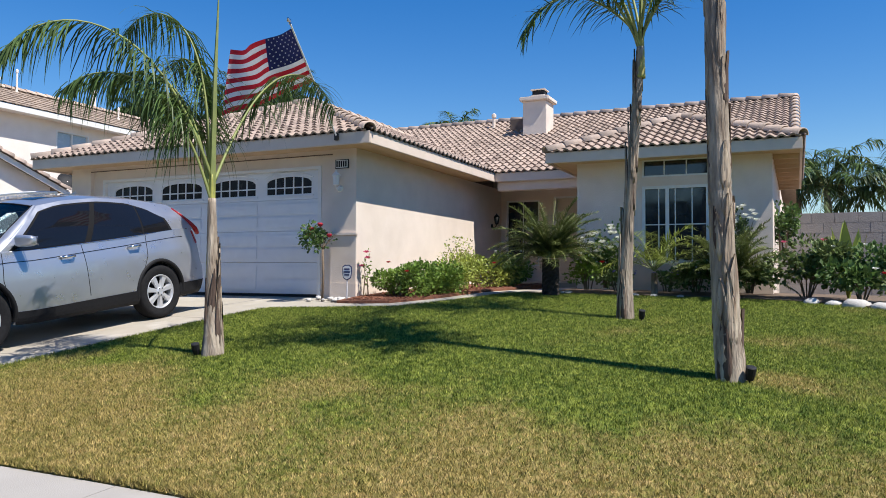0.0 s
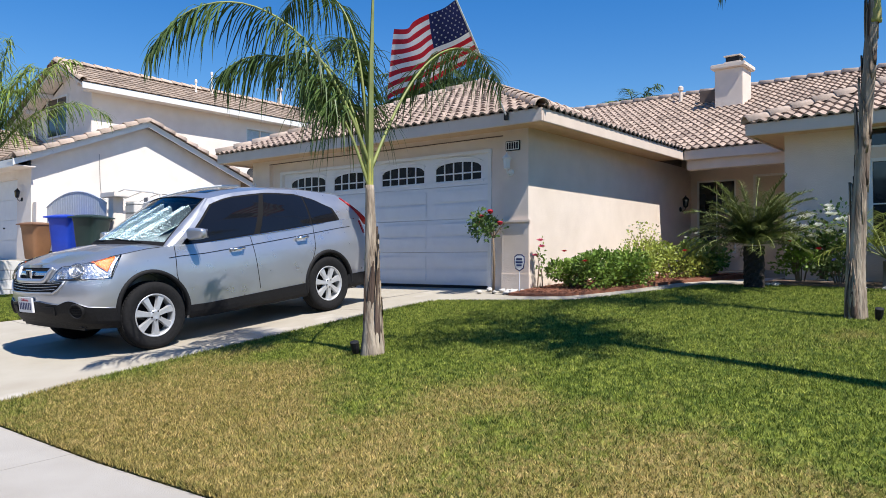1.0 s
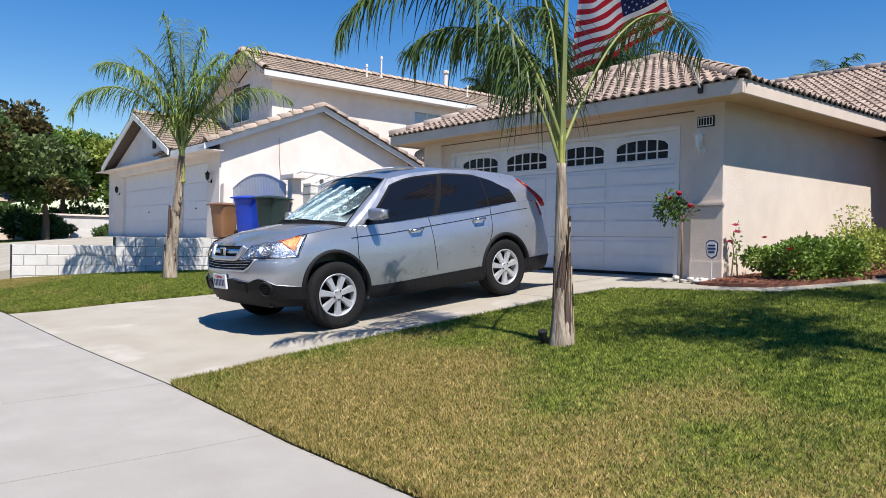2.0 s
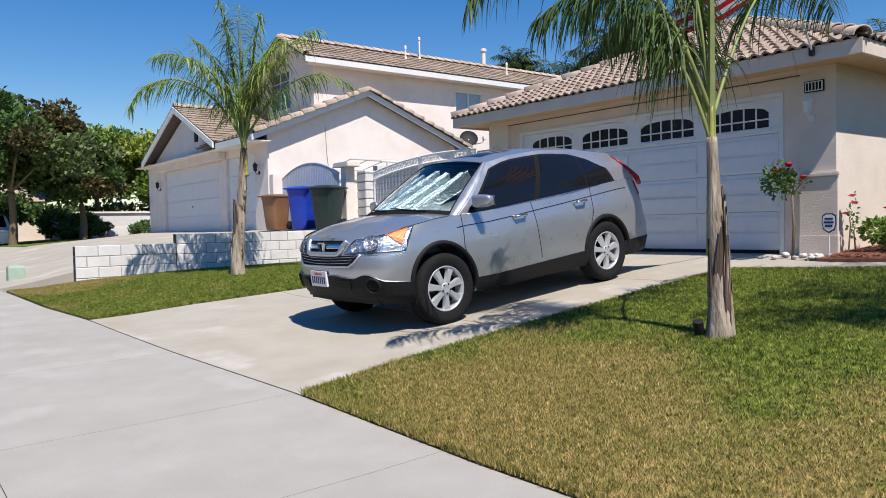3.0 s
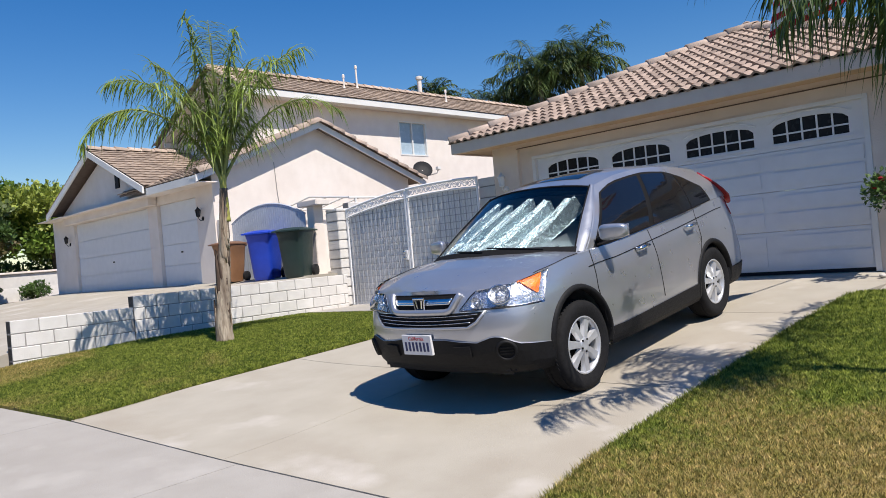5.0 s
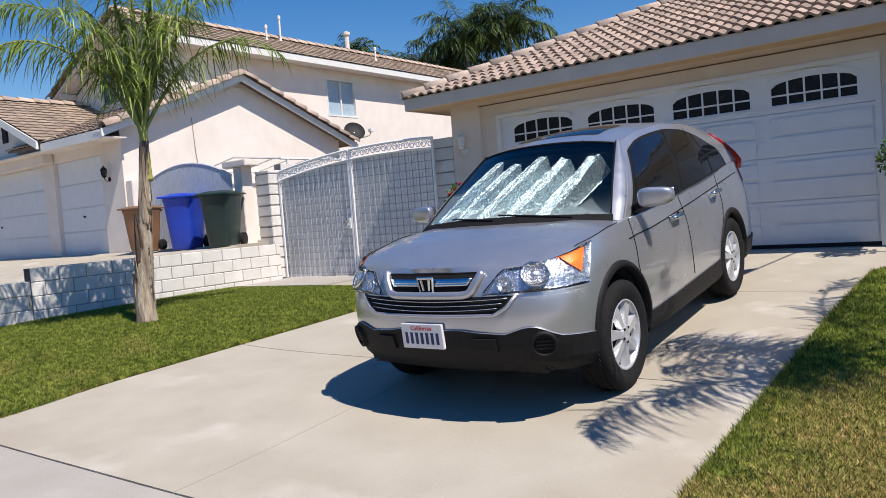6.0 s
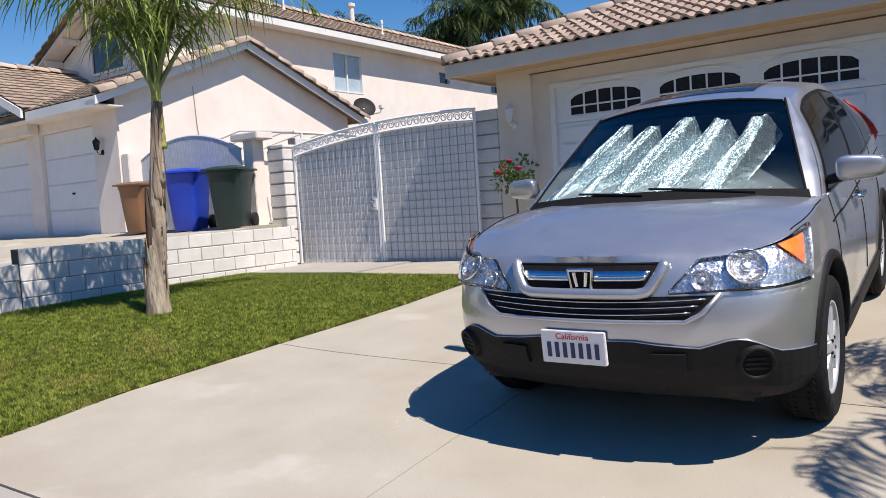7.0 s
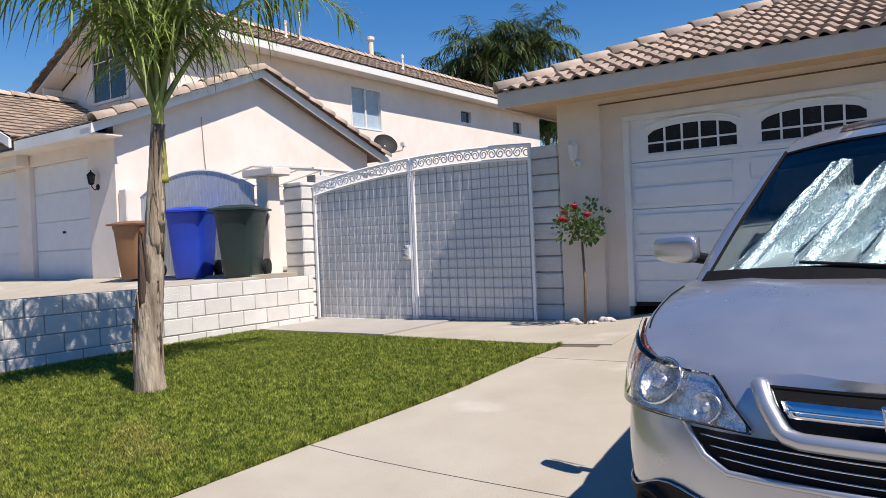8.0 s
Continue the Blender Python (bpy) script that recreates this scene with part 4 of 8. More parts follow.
# dish aerial under the gable eave
dish = thing("satellite_dish", "dark grey satellite dish on a bent arm under the eave", "satellite dish", (-21.05, 15.95, 4.1))
bm = bmesh.new()
lathe(bm, [(0.30, 0.07), (0.22, 0.03), (0.12, 0.008), (0.02, 0.0)], 24, pose(0.25, 0.1, 0.15, 60, 0, 60), False)
part("reflector", bm, BLACK, dish, smooth=True)
part("arm", tube(bmesh.new(), [(0.25, 0.1, 0.12), (0.35, 0.3, 0.0), (0.42, 0.55, 0.06), (0.42, 0.62, 0.18)], 0.02, 6), MORTAR, dish)
part("feed", boxed(0.36, 0.48, 0.56, 0.68, 0.16, 0.26, 0.01), WHITE, dish)
part("mount", tube(bmesh.new(), [(-0.25, 0.1, 0.0), (0.25, 0.1, 0.12)], 0.02, 6), MORTAR, dish)
wall_lantern((-21.55, NY0, 3.12), 0, True)
wall_lantern((-30.2, NY0, 3.1), 0, True)
# thin cable down the gable wall
cable = thing("wall_cable", "thin grey cable hanging down the gable wall", "cable")
part("wire", tube(bmesh.new(), [(NX + 0.012, 10.9, 4.4), (NX + 0.02, 10.93, 3.6), (NX + 0.012, 11.0, 3.0)], 0.008, 5), MORTAR, cable)

# neighbour's paving, raised behind the block wall
n_pave = thing("neighbor_driveway", "wide pale concrete driveway beside the block wall", "driveway", kind="structure")


def n_height(x, y):
    return float(np.interp(y, (2.0, 2.6, 5.0, 9.2, 14.0), (0.50, 0.58, 1.08, 1.47, 1.54)))


for xa, xb in ((-31.6, -27.0), (-26.99, -22.0), (-21.99, -17.42)):
    bm = bmesh.new()
    def at(u, v, xa=xa, xb=xb):
        x = xa + u * (xb - xa)
        y0 = edge_y(x) - 0.3
        y = y0 + v * (9.11 - y0)
        return Vector((x, y, n_height(x, y)))
    grid(bm, at, 4, 16)
    ext = bmesh.ops.extrude_face_region(bm, geom=list(bm.faces))
    for g in ext["geom"]:
        if isinstance(g, bmesh.types.BMVert):
            g.co.z -= 0.7
    obj("slab", bm, CONCRETE, n_pave)
obj("slab", boxed(-21.19, -17.62, 9.115, 16.0, 0.5, 1.48), CONCRETE, n_pave)
# ---- block walls, gates and bins ----
BL, BH, BT = 0.406, 0.203, 0.20
block_mesh = {}


def block(length):
    """A bevelled block with its shared mesh; y is its length."""
    key = round(length, 2)
    if key not in block_mesh:
        bm = bmesh.new()
        box(bm, -BT / 2, BT / 2, 0.006, length - 0.006, 0.006, BH - 0.006)
        bmesh.ops.bevel(bm, geom=list(bm.edges), offset=0.006, segments=1, affect="EDGES")
        me = bpy.data.meshes.new("block")
        bm.to_mesh(me)
        bm.free()
        me.materials.append(BLOCK)
        block_mesh[key] = me
    return block_mesh[key]


def course(owner, y0, y1, x, z, shift, rng):
    y = y0 - shift
    while y < y1 - 0.01:
        a, b = max(y, y0), min(y + BL, y1)
        if b - a > 0.05:
            ob = new("block", block(b - a))
            ob.parent = owner
            ob.location = (x + rng.uniform(-0.003, 0.003), a, z)
        y += BL


rng = random.Random(3)
WX = -17.30
garden_wall = thing("garden_wall", "low white painted block wall with grey joints", "wall", kind="structure")
for (ya, yb, ztop) in ((3.48, 5.35, 1.255), (5.35, 9.92, 1.437)):
    n = 0
    z = ztop - BH
    base = 0.45
    while z > base - BH:
        course(garden_wall, ya, yb, WX, z, BL / 2 * (n % 2), rng)
        z -= BH
        n += 1
    part("mortar", boxed(WX - BT / 2 + 0.006, WX + BT / 2 - 0.006, ya + 0.006, yb - 0.006, base - 0.1, ztop - 0.006), MORTAR, garden_wall)


def pier(name_label, x0, x1, y0, y1, z0, z1, smooth_face=False):
    p = thing("gate_pier", name_label, "pier", kind="structure")
    part("mortar", boxed(x0 + 0.012, x1 - 0.012, y0 + 0.012, y1 - 0.012, z0, z1 - 0.01), MORTAR, p)
    z = z0
    k = 0
    while z < z1 - 0.05:
        h = min(BH, z1 - z)
        o = 0.006 * rng.random()
        part("block", boxed(x0 - o, x1 + o, y0 - o, y1 + o, z + 0.010, z + h - 0.010, 0.012), BLOCK, p)
        z += h
        k += 1
    return p


pier("white block pier beside the side gate", -17.86, -17.46, 10.0, 10.4, 0.55, 2.86)
pier("white block pier against the garage wall", -13.72, -13.32, 10.35, 10.75, 0.6, 3.0)
# screen wall behind the gate and a stucco capped post
screen_wall = thing("screen_wall", "white block screen wall behind the side gate", "wall", kind="structure")
for k in range(5):
    course(screen_wall, 10.41, 15.8, -17.66, 2.90 - BH * (k + 1) + 0.09, BL / 2 * (k % 2), rng)
part("mortar", boxed(-17.75, -17.57, 10.41, 15.8, 0.5, 2.985), MORTAR, screen_wall)
post = thing("stucco_post", "pale stucco gate post with a projecting cap", "post")
part("shaft", boxed(-18.15, -17.90, 9.72, 9.97, 1.3, 2.96, 0.01), N_STUCCO, post)
part("cap", boxed(-18.36, -17.66, 9.62, 9.99, 2.96, 3.08, 0.015), N_STUCCO, post)
post2 = thing("stucco_post", "pale stucco gate post against the garage wall", "post")
part("shaft", boxed(-20.98, -20.76, 9.15, 9.38, 1.3, 2.96, 0.01), N_STUCCO, post2)


def arc(a, b, za, zm, t):
    return za + (zm - za) * (1 - (2 * t - 1) ** 2)


IRON = surface("silver_painted_iron", (0.88, 0.885, 0.895), (0.83, 0.835, 0.845), 14, 0.4, 0.1, 90)
MESH_PAINT = surface("pale_perforated_sheet", (0.86, 0.865, 0.87), (0.82, 0.825, 0.83), 20, 0.55)
# the holes of the sheet, too fine to tell apart
_n, _l = MESH_PAINT.node_tree.nodes, MESH_PAINT.node_tree.links.new
_clear, _mix = _n.new("ShaderNodeBsdfTransparent"), _n.new("ShaderNodeMixShader")
_mix.inputs[0].default_value = 0.2
_l(_n["Principled BSDF"].outputs[0], _mix.inputs[1]), _l(_clear.outputs[0], _mix.inputs[2])
_l(_mix.outputs[0], _n["Material Output"].inputs["Surface"])
GATE_BAR = surface("grey_painted_bar", (0.60, 0.605, 0.615), (0.55, 0.555, 0.565), 14, 0.5)
# greyer than the iron: the wires' shadow side is put into their colour
WIRE = surface("shaded_wire", (0.42, 0.42, 0.44), (0.36, 0.36, 0.38), 14, 0.5)
GXA, GXB, GYG, GZ = -17.43, -13.62, 10.22, 0.70
gate = thing("side_gate", "closed silver double gate of bars with scrollwork along the top", "gate")


def gate_top(x):
    t = (x - GXA) / (GXB - GXA)
    return 2.80 + 0.24 * (1 - ((t - 0.72) / 0.72) ** 2)


GMID = (GXA + GXB) / 2
for xa, xb in ((GXA, GMID - 0.012), (GMID + 0.012, GXB)):
    leaf = part("leaf", tube(bmesh.new(), [(xa + (xb - xa) * k / 16, GYG, gate_top(xa + (xb - xa) * k / 16)) for k in range(17)], 0.024, 6), IRON, gate)
    part("rail", tube(bmesh.new(), [(xa + (xb - xa) * k / 16, GYG, gate_top(xa + (xb - xa) * k / 16) - 0.17) for k in range(17)], 0.018, 6), IRON, leaf)
    part("rail", boxed(xa, xb, GYG - 0.02, GYG + 0.02, GZ + 0.03, GZ + 0.07), IRON, leaf)
    for x in (xa + 0.02, xb - 0.02):
        part("stile", boxed(x - 0.018, x + 0.018, GYG - 0.012, GYG + 0.016, GZ, gate_top(x) - 0.005), IRON, leaf)
    n = 14
    for k in range(1, n):
        x = xa + (xb - xa) * k / n
        part("bar", boxed(x - 0.005, x + 0.005, GYG - 0.002, GYG + 0.002, GZ + 0.07, gate_top(x) - 0.175), GATE_BAR, leaf)
    n = 15
    for k in range(n):
        x = xa + (xb - xa) * (k + 0.5) / n
        zc = gate_top(x) - 0.085
        pts = []
        for i in range(22):
            a = i / 21 * math.tau * 1.6
            r = 0.068 * (1 - 0.72 * i / 21)
            pts.append((x + (1 if k % 2 else -1) * r * math.cos(a), GYG, zc + r * math.sin(a)))
        part("scroll", tube(bmesh.new(), pts, 0.0085, 5), IRON, leaf)
    # fine screen behind the bars, with a grid of square wires
    wires = bmesh.new()
    step = 0.14
    for k in range(1, int((xb - xa) / step) + 1):
        x = xa + k * step
        if x < xb - 0.02:
            box(wires, x - 0.005, x + 0.005, GYG + 0.018, GYG + 0.026, GZ + 0.06, gate_top(x) - 0.17)
    for k in range(1, 18):
        z = GZ + k * 0.13
        xs = [xa + (xb - xa) * i / 30 for i in range(31) if gate_top(xa + (xb - xa) * i / 30) - 0.17 > z]
        if len(xs) > 1:
            box(wires, xs[0], xs[-1], GYG + 0.027, GYG + 0.034, z - 0.006, z + 0.006)
    part("wire_grid", wires, WIRE, leaf)["kind"] = "stuff"
    panel = bmesh.new()
    grid(panel, lambda u, v: Vector((xa + 0.03 + (xb - xa - 0.06) * u, GYG + 0.040, GZ + 0.06 + (gate_top(xa + 0.03 + (xb - xa - 0.06) * u) - 0.175 - GZ - 0.06) * v)), 24, 4)
    back = bmesh.ops.extrude_face_region(panel, geom=list(panel.faces))
    for g in back["geom"]:
        if isinstance(g, bmesh.types.BMVert):
            g.co.y += 0.003
    part("screen_mesh", panel, MESH_PAINT, leaf, "pale perforated screen")
lock = part("lock", boxed(GMID - 0.13, GMID - 0.03, GYG - 0.045, GYG - 0.02, 1.62, 1.82, 0.008), IRON, gate)
for z in (1.67, 1.78):
    part("knob", lathe(bmesh.new(), [(0.012, 0), (0.014, 0.03), (0.032, 0.04), (0.032, 0.06), (0.012, 0.07)], 12, pose(GMID - 0.08, GYG - 0.045, z, 90, 0, 0)), ALLOY_, lock, smooth=True)
# arched slatted gate beside the next house
BLUE_SLAT = surface("pale_blue_slat", (0.50, 0.54, 0.60), (0.44, 0.48, 0.54), 10, 0.5)
gate2 = thing("slatted_gate", "arched pale grey-blue slatted side gate", "gate")
A2, B2 = Vector((-20.75, 9.42, 0)), Vector((-18.16, 9.68, 0))
n = 34
for k in range(n):
    t = (k + 0.5) / n
    p = A2.lerp(B2, t)
    part("slat", boxed(-0.037, 0.037, -0.012, 0.012, 1.42, arc(0, 1, 2.82, 3.16, t), 0.004, m=pose(p.x, p.y, 0, 0, 0, 5)), BLUE_SLAT, gate2)
for z in (1.6,):
    part("rail", boxed(0, 2.79, 0.013, 0.05, z, z + 0.06, m=pose(A2.x, A2.y, 0, 0, 0, 5.1)), BLUE_SLAT, gate2)
part("rail", tube(bmesh.new(), [A2.lerp(B2, k / 20) + Vector((0, 0, arc(0, 1, 2.82, 3.16, k / 20))) for k in range(21)], 0.025, 6), BLUE_SLAT, gate2)
# light frame of a patio cover beyond the wall
cover = thing("patio_frame", "white light metal frame of a patio cover beyond the wall", "patio cover")
for k in range(6):
    y = 10.9 + 0.55 * k
    part("rafter", tube(bmesh.new(), [(-20.8, y, 3.15), (-19.6, y, 3.34), (-18.0, y, 3.15)], 0.022, 5), WHITE, cover)
part("beam", tube(bmesh.new(), [(-20.8, 10.8, 3.15), (-20.8, 13.8, 3.15)], 0.03, 5), WHITE, cover)
part("beam", tube(bmesh.new(), [(-18.0, 10.8, 3.15), (-18.0, 13.8, 3.15)], 0.03, 5), WHITE, cover)
for x in (-20.8, -18.0):
    for y in (11.0, 13.7):
        part("post", tube(bmesh.new(), [(x, y, 1.46), (x, y, 3.15)], 0.03, 6), WHITE, cover)


def wheelie_bin(at, rz, body, lid, label, s=1.0):
    b = thing("wheelie_bin", label, "bin", at, rz, group="bins by the side gate")
    bm = bmesh.new()
    prof = [(0.0, 0.22, 0.26), (0.06, 0.235, 0.29), (0.5, 0.27, 0.34), (0.90, 0.30, 0.385), (0.94, 0.315, 0.40), (1.0, 0.32, 0.41), (1.02, 0.31, 0.40)]
    rows = []
    for z, hx, hy in prof:
        ring = []
        for k in range(24):
            a = k * math.tau / 24
            c, q = math.cos(a), math.sin(a)
            ring.append(bm.verts.new((s * hx * math.copysign(abs(c) ** 0.4, c), s * hy * math.copysign(abs(q) ** 0.4, q), s * z)))
        rows.append(ring)
    for a, c in zip(rows, rows[1:]):
        for k in range(24):
            bm.faces.new((a[k], a[(k + 1) % 24], c[(k + 1) % 24], c[k]))
    bm.faces.new(rows[0][::-1]), bm.faces.new(rows[-1])
    part("body", bm, body, b, smooth=True).data.set_sharp_from_angle(angle=radians(30))
    bm = bmesh.new()
    grid(bm, lambda u, v: Vector((s * 0.335 * (2 * u - 1), s * (0.44 * (2 * v - 1) - 0.01), s * (1.035 + 0.06 * (1 - (2 * u - 1) ** 4) * (1 - (2 * v - 1) ** 4)))), 10, 10)
    ext = bmesh.ops.extrude_face_region(bm, geom=list(bm.faces))
    for g in ext["geom"]:
        if isinstance(g, bmesh.types.BMVert):
            g.co.z -= 0.03 * s
    part("lid", bm, lid, b, smooth=True).data.set_sharp_from_angle(angle=radians(30))
    part("handle", tube(bmesh.new(), [(-0.22 * s, 0.40 * s, 0.95 * s), (-0.22 * s, 0.48 * s, 0.98 * s), (0.22 * s, 0.48 * s, 0.98 * s), (0.22 * s, 0.40 * s, 0.95 * s)], 0.016, 8), lid, b)
    for x in (-0.27, 0.27):
        part("wheel", lathe(bmesh.new(), [(0.13 * s, -0.03), (0.13 * s, 0.03), (0.06, 0.04)], 20, pose(x * s, 0.30 * s, 0.13 * s, 0, 90, 0)), BLACK, b)
    part("marking", boxed(-0.05 * s, 0.05 * s, -0.365 * s, -0.352 * s, 0.55 * s, 0.66 * s, m=pose(0, 0, 0, -4, 0, 0)), lid, b)
    return b


BIN_BLUE = surface("blue_plastic", (0.015, 0.06, 0.50), (0.012, 0.05, 0.43), 5, 0.4, 0.1, 150)
BIN_GREEN = surface("dark_green_plastic", (0.022, 0.045, 0.04), (0.018, 0.036, 0.032), 5, 0.45, 0.1, 150)
BIN_BROWN = surface("tan_plastic", (0.29, 0.145, 0.07), (0.25, 0.125, 0.06), 5, 0.55, 0.1, 150)
BIN_LID = surface("brown_plastic", (0.20, 0.10, 0.055), (0.17, 0.085, 0.045), 5, 0.5)
wheelie_bin((-20.08, 8.9, 1.47), 20, BIN_BROWN, BIN_LID, "tan brown wheeled bin with darker lid", 0.84)
wheelie_bin((-18.95, 9.12, 1.46), 32, BIN_BLUE, BIN_BLUE, "bright blue wheeled recycling bin", 0.99)
wheelie_bin((-17.93, 9.22, 1.46), 28, BIN_GREEN, BIN_GREEN, "dark green wheeled rubbish bin", 0.96)
# utility box by the sidewalk
util = thing("utility_box", "pale green utility box on the lawn edge", "utility box", (-18.9, 2.75, 0.52))
part("body", lathe(bmesh.new(), [(0.22, -0.1), (0.21, 0.32), (0.19, 0.36), (0.05, 0.38)], 4, pose(0, 0, 0, 0, 0, 45)), surface("pale_green_plastic", (0.36, 0.45, 0.36), (0.31, 0.40, 0.31), 8, 0.6), util)
# ---- the parked car ----
PAINT = surface("silver_car_paint", (0.50, 0.515, 0.55), (0.47, 0.485, 0.52), 3, 0.32, 0.0, metal=0.72, coat=0.8)
TYRE = surface("tyre_rubber", (0.018, 0.018, 0.019), (0.012, 0.012, 0.013), 30, 0.85, 0.3, 90, spec=0.15)
ALLOY = surface("alloy_wheel", (0.62, 0.63, 0.65), (0.55, 0.56, 0.58), 12, 0.36, metal=0.5)
CHROME = surface("chrome", (0.74, 0.75, 0.77), (0.70, 0.71, 0.73), 10, 0.16, metal=1.0)
CLAD = surface("dark_bumper_plastic", (0.014, 0.014, 0.015), (0.010, 0.010, 0.011), 30, 0.6, 0.15, 200, spec=0.18)
TINTED = surface("tinted_car_glass", (0.008, 0.009, 0.012), (0.007, 0.008, 0.01), 2, 0.04, spec=0.4)
CLEAR = glass("windscreen_glass", (0.44, 0.64, 0.69))
LENS = glass("lamp_lens", (0.97, 0.98, 1.0))
# the second foil tone paints in darker reflections between the bright folds
FOIL = surface("crinkled_foil", (0.88, 0.91, 0.92), (0.62, 0.70, 0.73), 30, 0.24, 0.6, 70, metal=0.9, stretch=0.35)
AMBER = surface("amber_lens", (0.70, 0.12, 0.006), (0.50, 0.075, 0.004), 60, 0.22, 0.3, 120)
RED = surface("red_lens", (0.42, 0.01, 0.014), (0.33, 0.008, 0.01), 30, 0.3, spec=0.3)
REFLECTOR = surface("lamp_reflector", (0.74, 0.76, 0.79), (0.40, 0.42, 0.45), 34, 0.24, 0.5, 45, metal=0.9)
SEAM = surface("panel_gap", (0.014, 0.014, 0.015), (0.011, 0.011, 0.012), 20, 0.8, spec=0.1)
PLATE_WHITE = surface("plate_white", (0.80, 0.80, 0.80), (0.75, 0.75, 0.76), 20, 0.35)

CAR = pose(-9.285, 5.31, 0.445, 6.6, 0, 0.3) @ Matrix.Diagonal((1.085, 1.01, 1.05, 1))
car = thing("car", "silver compact sport utility car parked nose-out on the driveway", "car", matrix=CAR)
FR, BK = 9.0, 12.0


def nose(z):
    return float(np.interp(z, (0.20, 0.28, 0.40, 0.52, 0.60, 0.70, 0.80, 0.86, 0.92, 0.98, 1.1), (-0.76, -0.85, -0.90, -0.915, -0.91, -0.885, -0.845, -0.80, -0.74, -0.68, -0.60)))


def tail(z):
    return float(np.interp(z, (0.20, 0.30, 0.45, 0.60, 0.75, 1.0, 1.2), (3.48, 3.56, 3.61, 3.62, 3.57, 3.55, 3.50)))


def girth(z):
    return float(np.interp(z, (0.20, 0.30, 0.45, 0.60, 0.75, 0.86, 0.93, 1.0, 1.1, 1.25), (0.84, 0.895, 0.91, 0.912, 0.908, 0.90, 0.888, 0.872, 0.845, 0.82)))


def belt(y):
    return float(np.interp(y, (-0.9, -0.8, -0.7, -0.55, -0.38, 0.0, 0.3, 1.0, 2.0, 3.0, 3.6), (0.842, 0.847, 0.865, 0.91, 0.962, 1.03, 1.06, 1.085, 1.13, 1.185, 1.19)))


BOW = 0.23


def hull(phi, z):
    """The car's outline at height z: phi 0 at the nose, 90 at the side, 180 at the tail; negative on the other side."""
    p = radians(abs(phi))
    n = FR if abs(phi) < 90 else BK
    sn, cs = math.sin(p), math.cos(p)
    r = (abs(sn) ** n + abs(cs) ** n) ** (-1 / n)
    A = (1.36 - nose(z)) if abs(phi) < 90 else (tail(z) - 1.36)
    x, c = girth(z) * r * sn, r * cs
    y = 1.36 - A * c + (BOW * x * x * c if c > 0 else 0)
    return Vector((math.copysign(x, phi), y, z))


def phi_x(x, z=0.7):
    u = min(0.9999, abs(x) / girth(z))
    return math.copysign(math.degrees(math.atan(u / (1 - u ** FR) ** (1 / FR))), x)


def phi_y(y, z=0.7):
    x = girth(z)
    for _ in range(4):
        front = y < 1.36
        n = FR if front else BK
        k = (1.36 - y) / ((1.36 - nose(z) - BOW * x * x) if front else (1.36 - tail(z)))
        k = min(0.9999, max(1e-4, abs(k)))
        tan_ = (k ** -n - 1) ** (1 / n)
        x = girth(z) * tan_ / (1 + tan_ ** n) ** (1 / n)
    a = math.degrees(math.atan(tan_))
    return a if front else 180 - a


def proud(phi, z, off):
    """A point off the hull by a little."""
    p = hull(phi, z)
    a, b = hull(phi + 0.3, z) - hull(phi - 0.3, z), hull(phi, z + 0.01) - hull(phi, z - 0.01)
    nrm = a.cross(b).normalized()
    if nrm.dot(p - Vector((0, 1.36, z))) < 0:
        nrm.negate()
    return p + nrm * off


def band(pa, pb, lo, hi, off, nu=16, nv=4, thick=0.02):
    """A shaped piece that lies on the hull between two heights, which may follow phi."""
    bm = bmesh.new()

    def at(u, v):
        ph = pa + u * (pb - pa)
        a = lo(u) if callable(lo) else lo
        b = hi(u) if callable(hi) else hi
        return proud(ph, a + v * (b - a), off)
    grid(bm, at, nu, nv)
    back = bmesh.ops.extrude_face_region(bm, geom=list(bm.faces))
    for v in back["geom"]:
        if isinstance(v, bmesh.types.BMVert):
            c = Vector((0, 1.36, v.co.z))
            v.co += (c - v.co).normalized() * thick
    return bm


def nose_lift(y):
    return float(np.interp(y, (-0.8, -0.38, 0.0, 0.3, 0.7), (0.115, 0.075, 0.045, 0.02, 0.0)))


# body shell, closed, with wheel wells cut out
bm = bmesh.new()
phis = [0] + [phi_x(0.91 * k / 15) for k in range(1, 14)] + [phi_y(y) for y in (-0.62, -0.58, -0.54, -0.5, -0.45, -0.4, -0.3, -0.2, 0, 0.2, 0.4, 0.6, 0.8, 1.0, 1.2, 1.5, 1.8, 2.1, 2.4, 2.7, 2.9, 3.1, 3.3, 3.45)] + [136, 139, 143, 150, 160, 170, 180]
phis = sorted(set(phis))
loop = phis + [-p for p in phis[-2:0:-1]]
VN = 14
rings = []
for k in range(VN + 1):
    ring = []
    for ph in loop:
        z = 0.25 + (1.0 - 0.25) * k / VN
        for _ in range(4):
            p = hull(ph, z)
            z = 0.25 + (belt(p.y) - 0.25) * k / VN
        ring.append(bm.verts.new(hull(ph, z)))
    rings.append(ring)
L = len(loop)
for a, b in zip(rings, rings[1:]):
    for i in range(L):
        bm.faces.new((a[i], a[(i + 1) % L], b[(i + 1) % L], b[i]))
bm.faces.new(rings[0][::-1])
H = len(phis)
NS_ = 12
prev = None
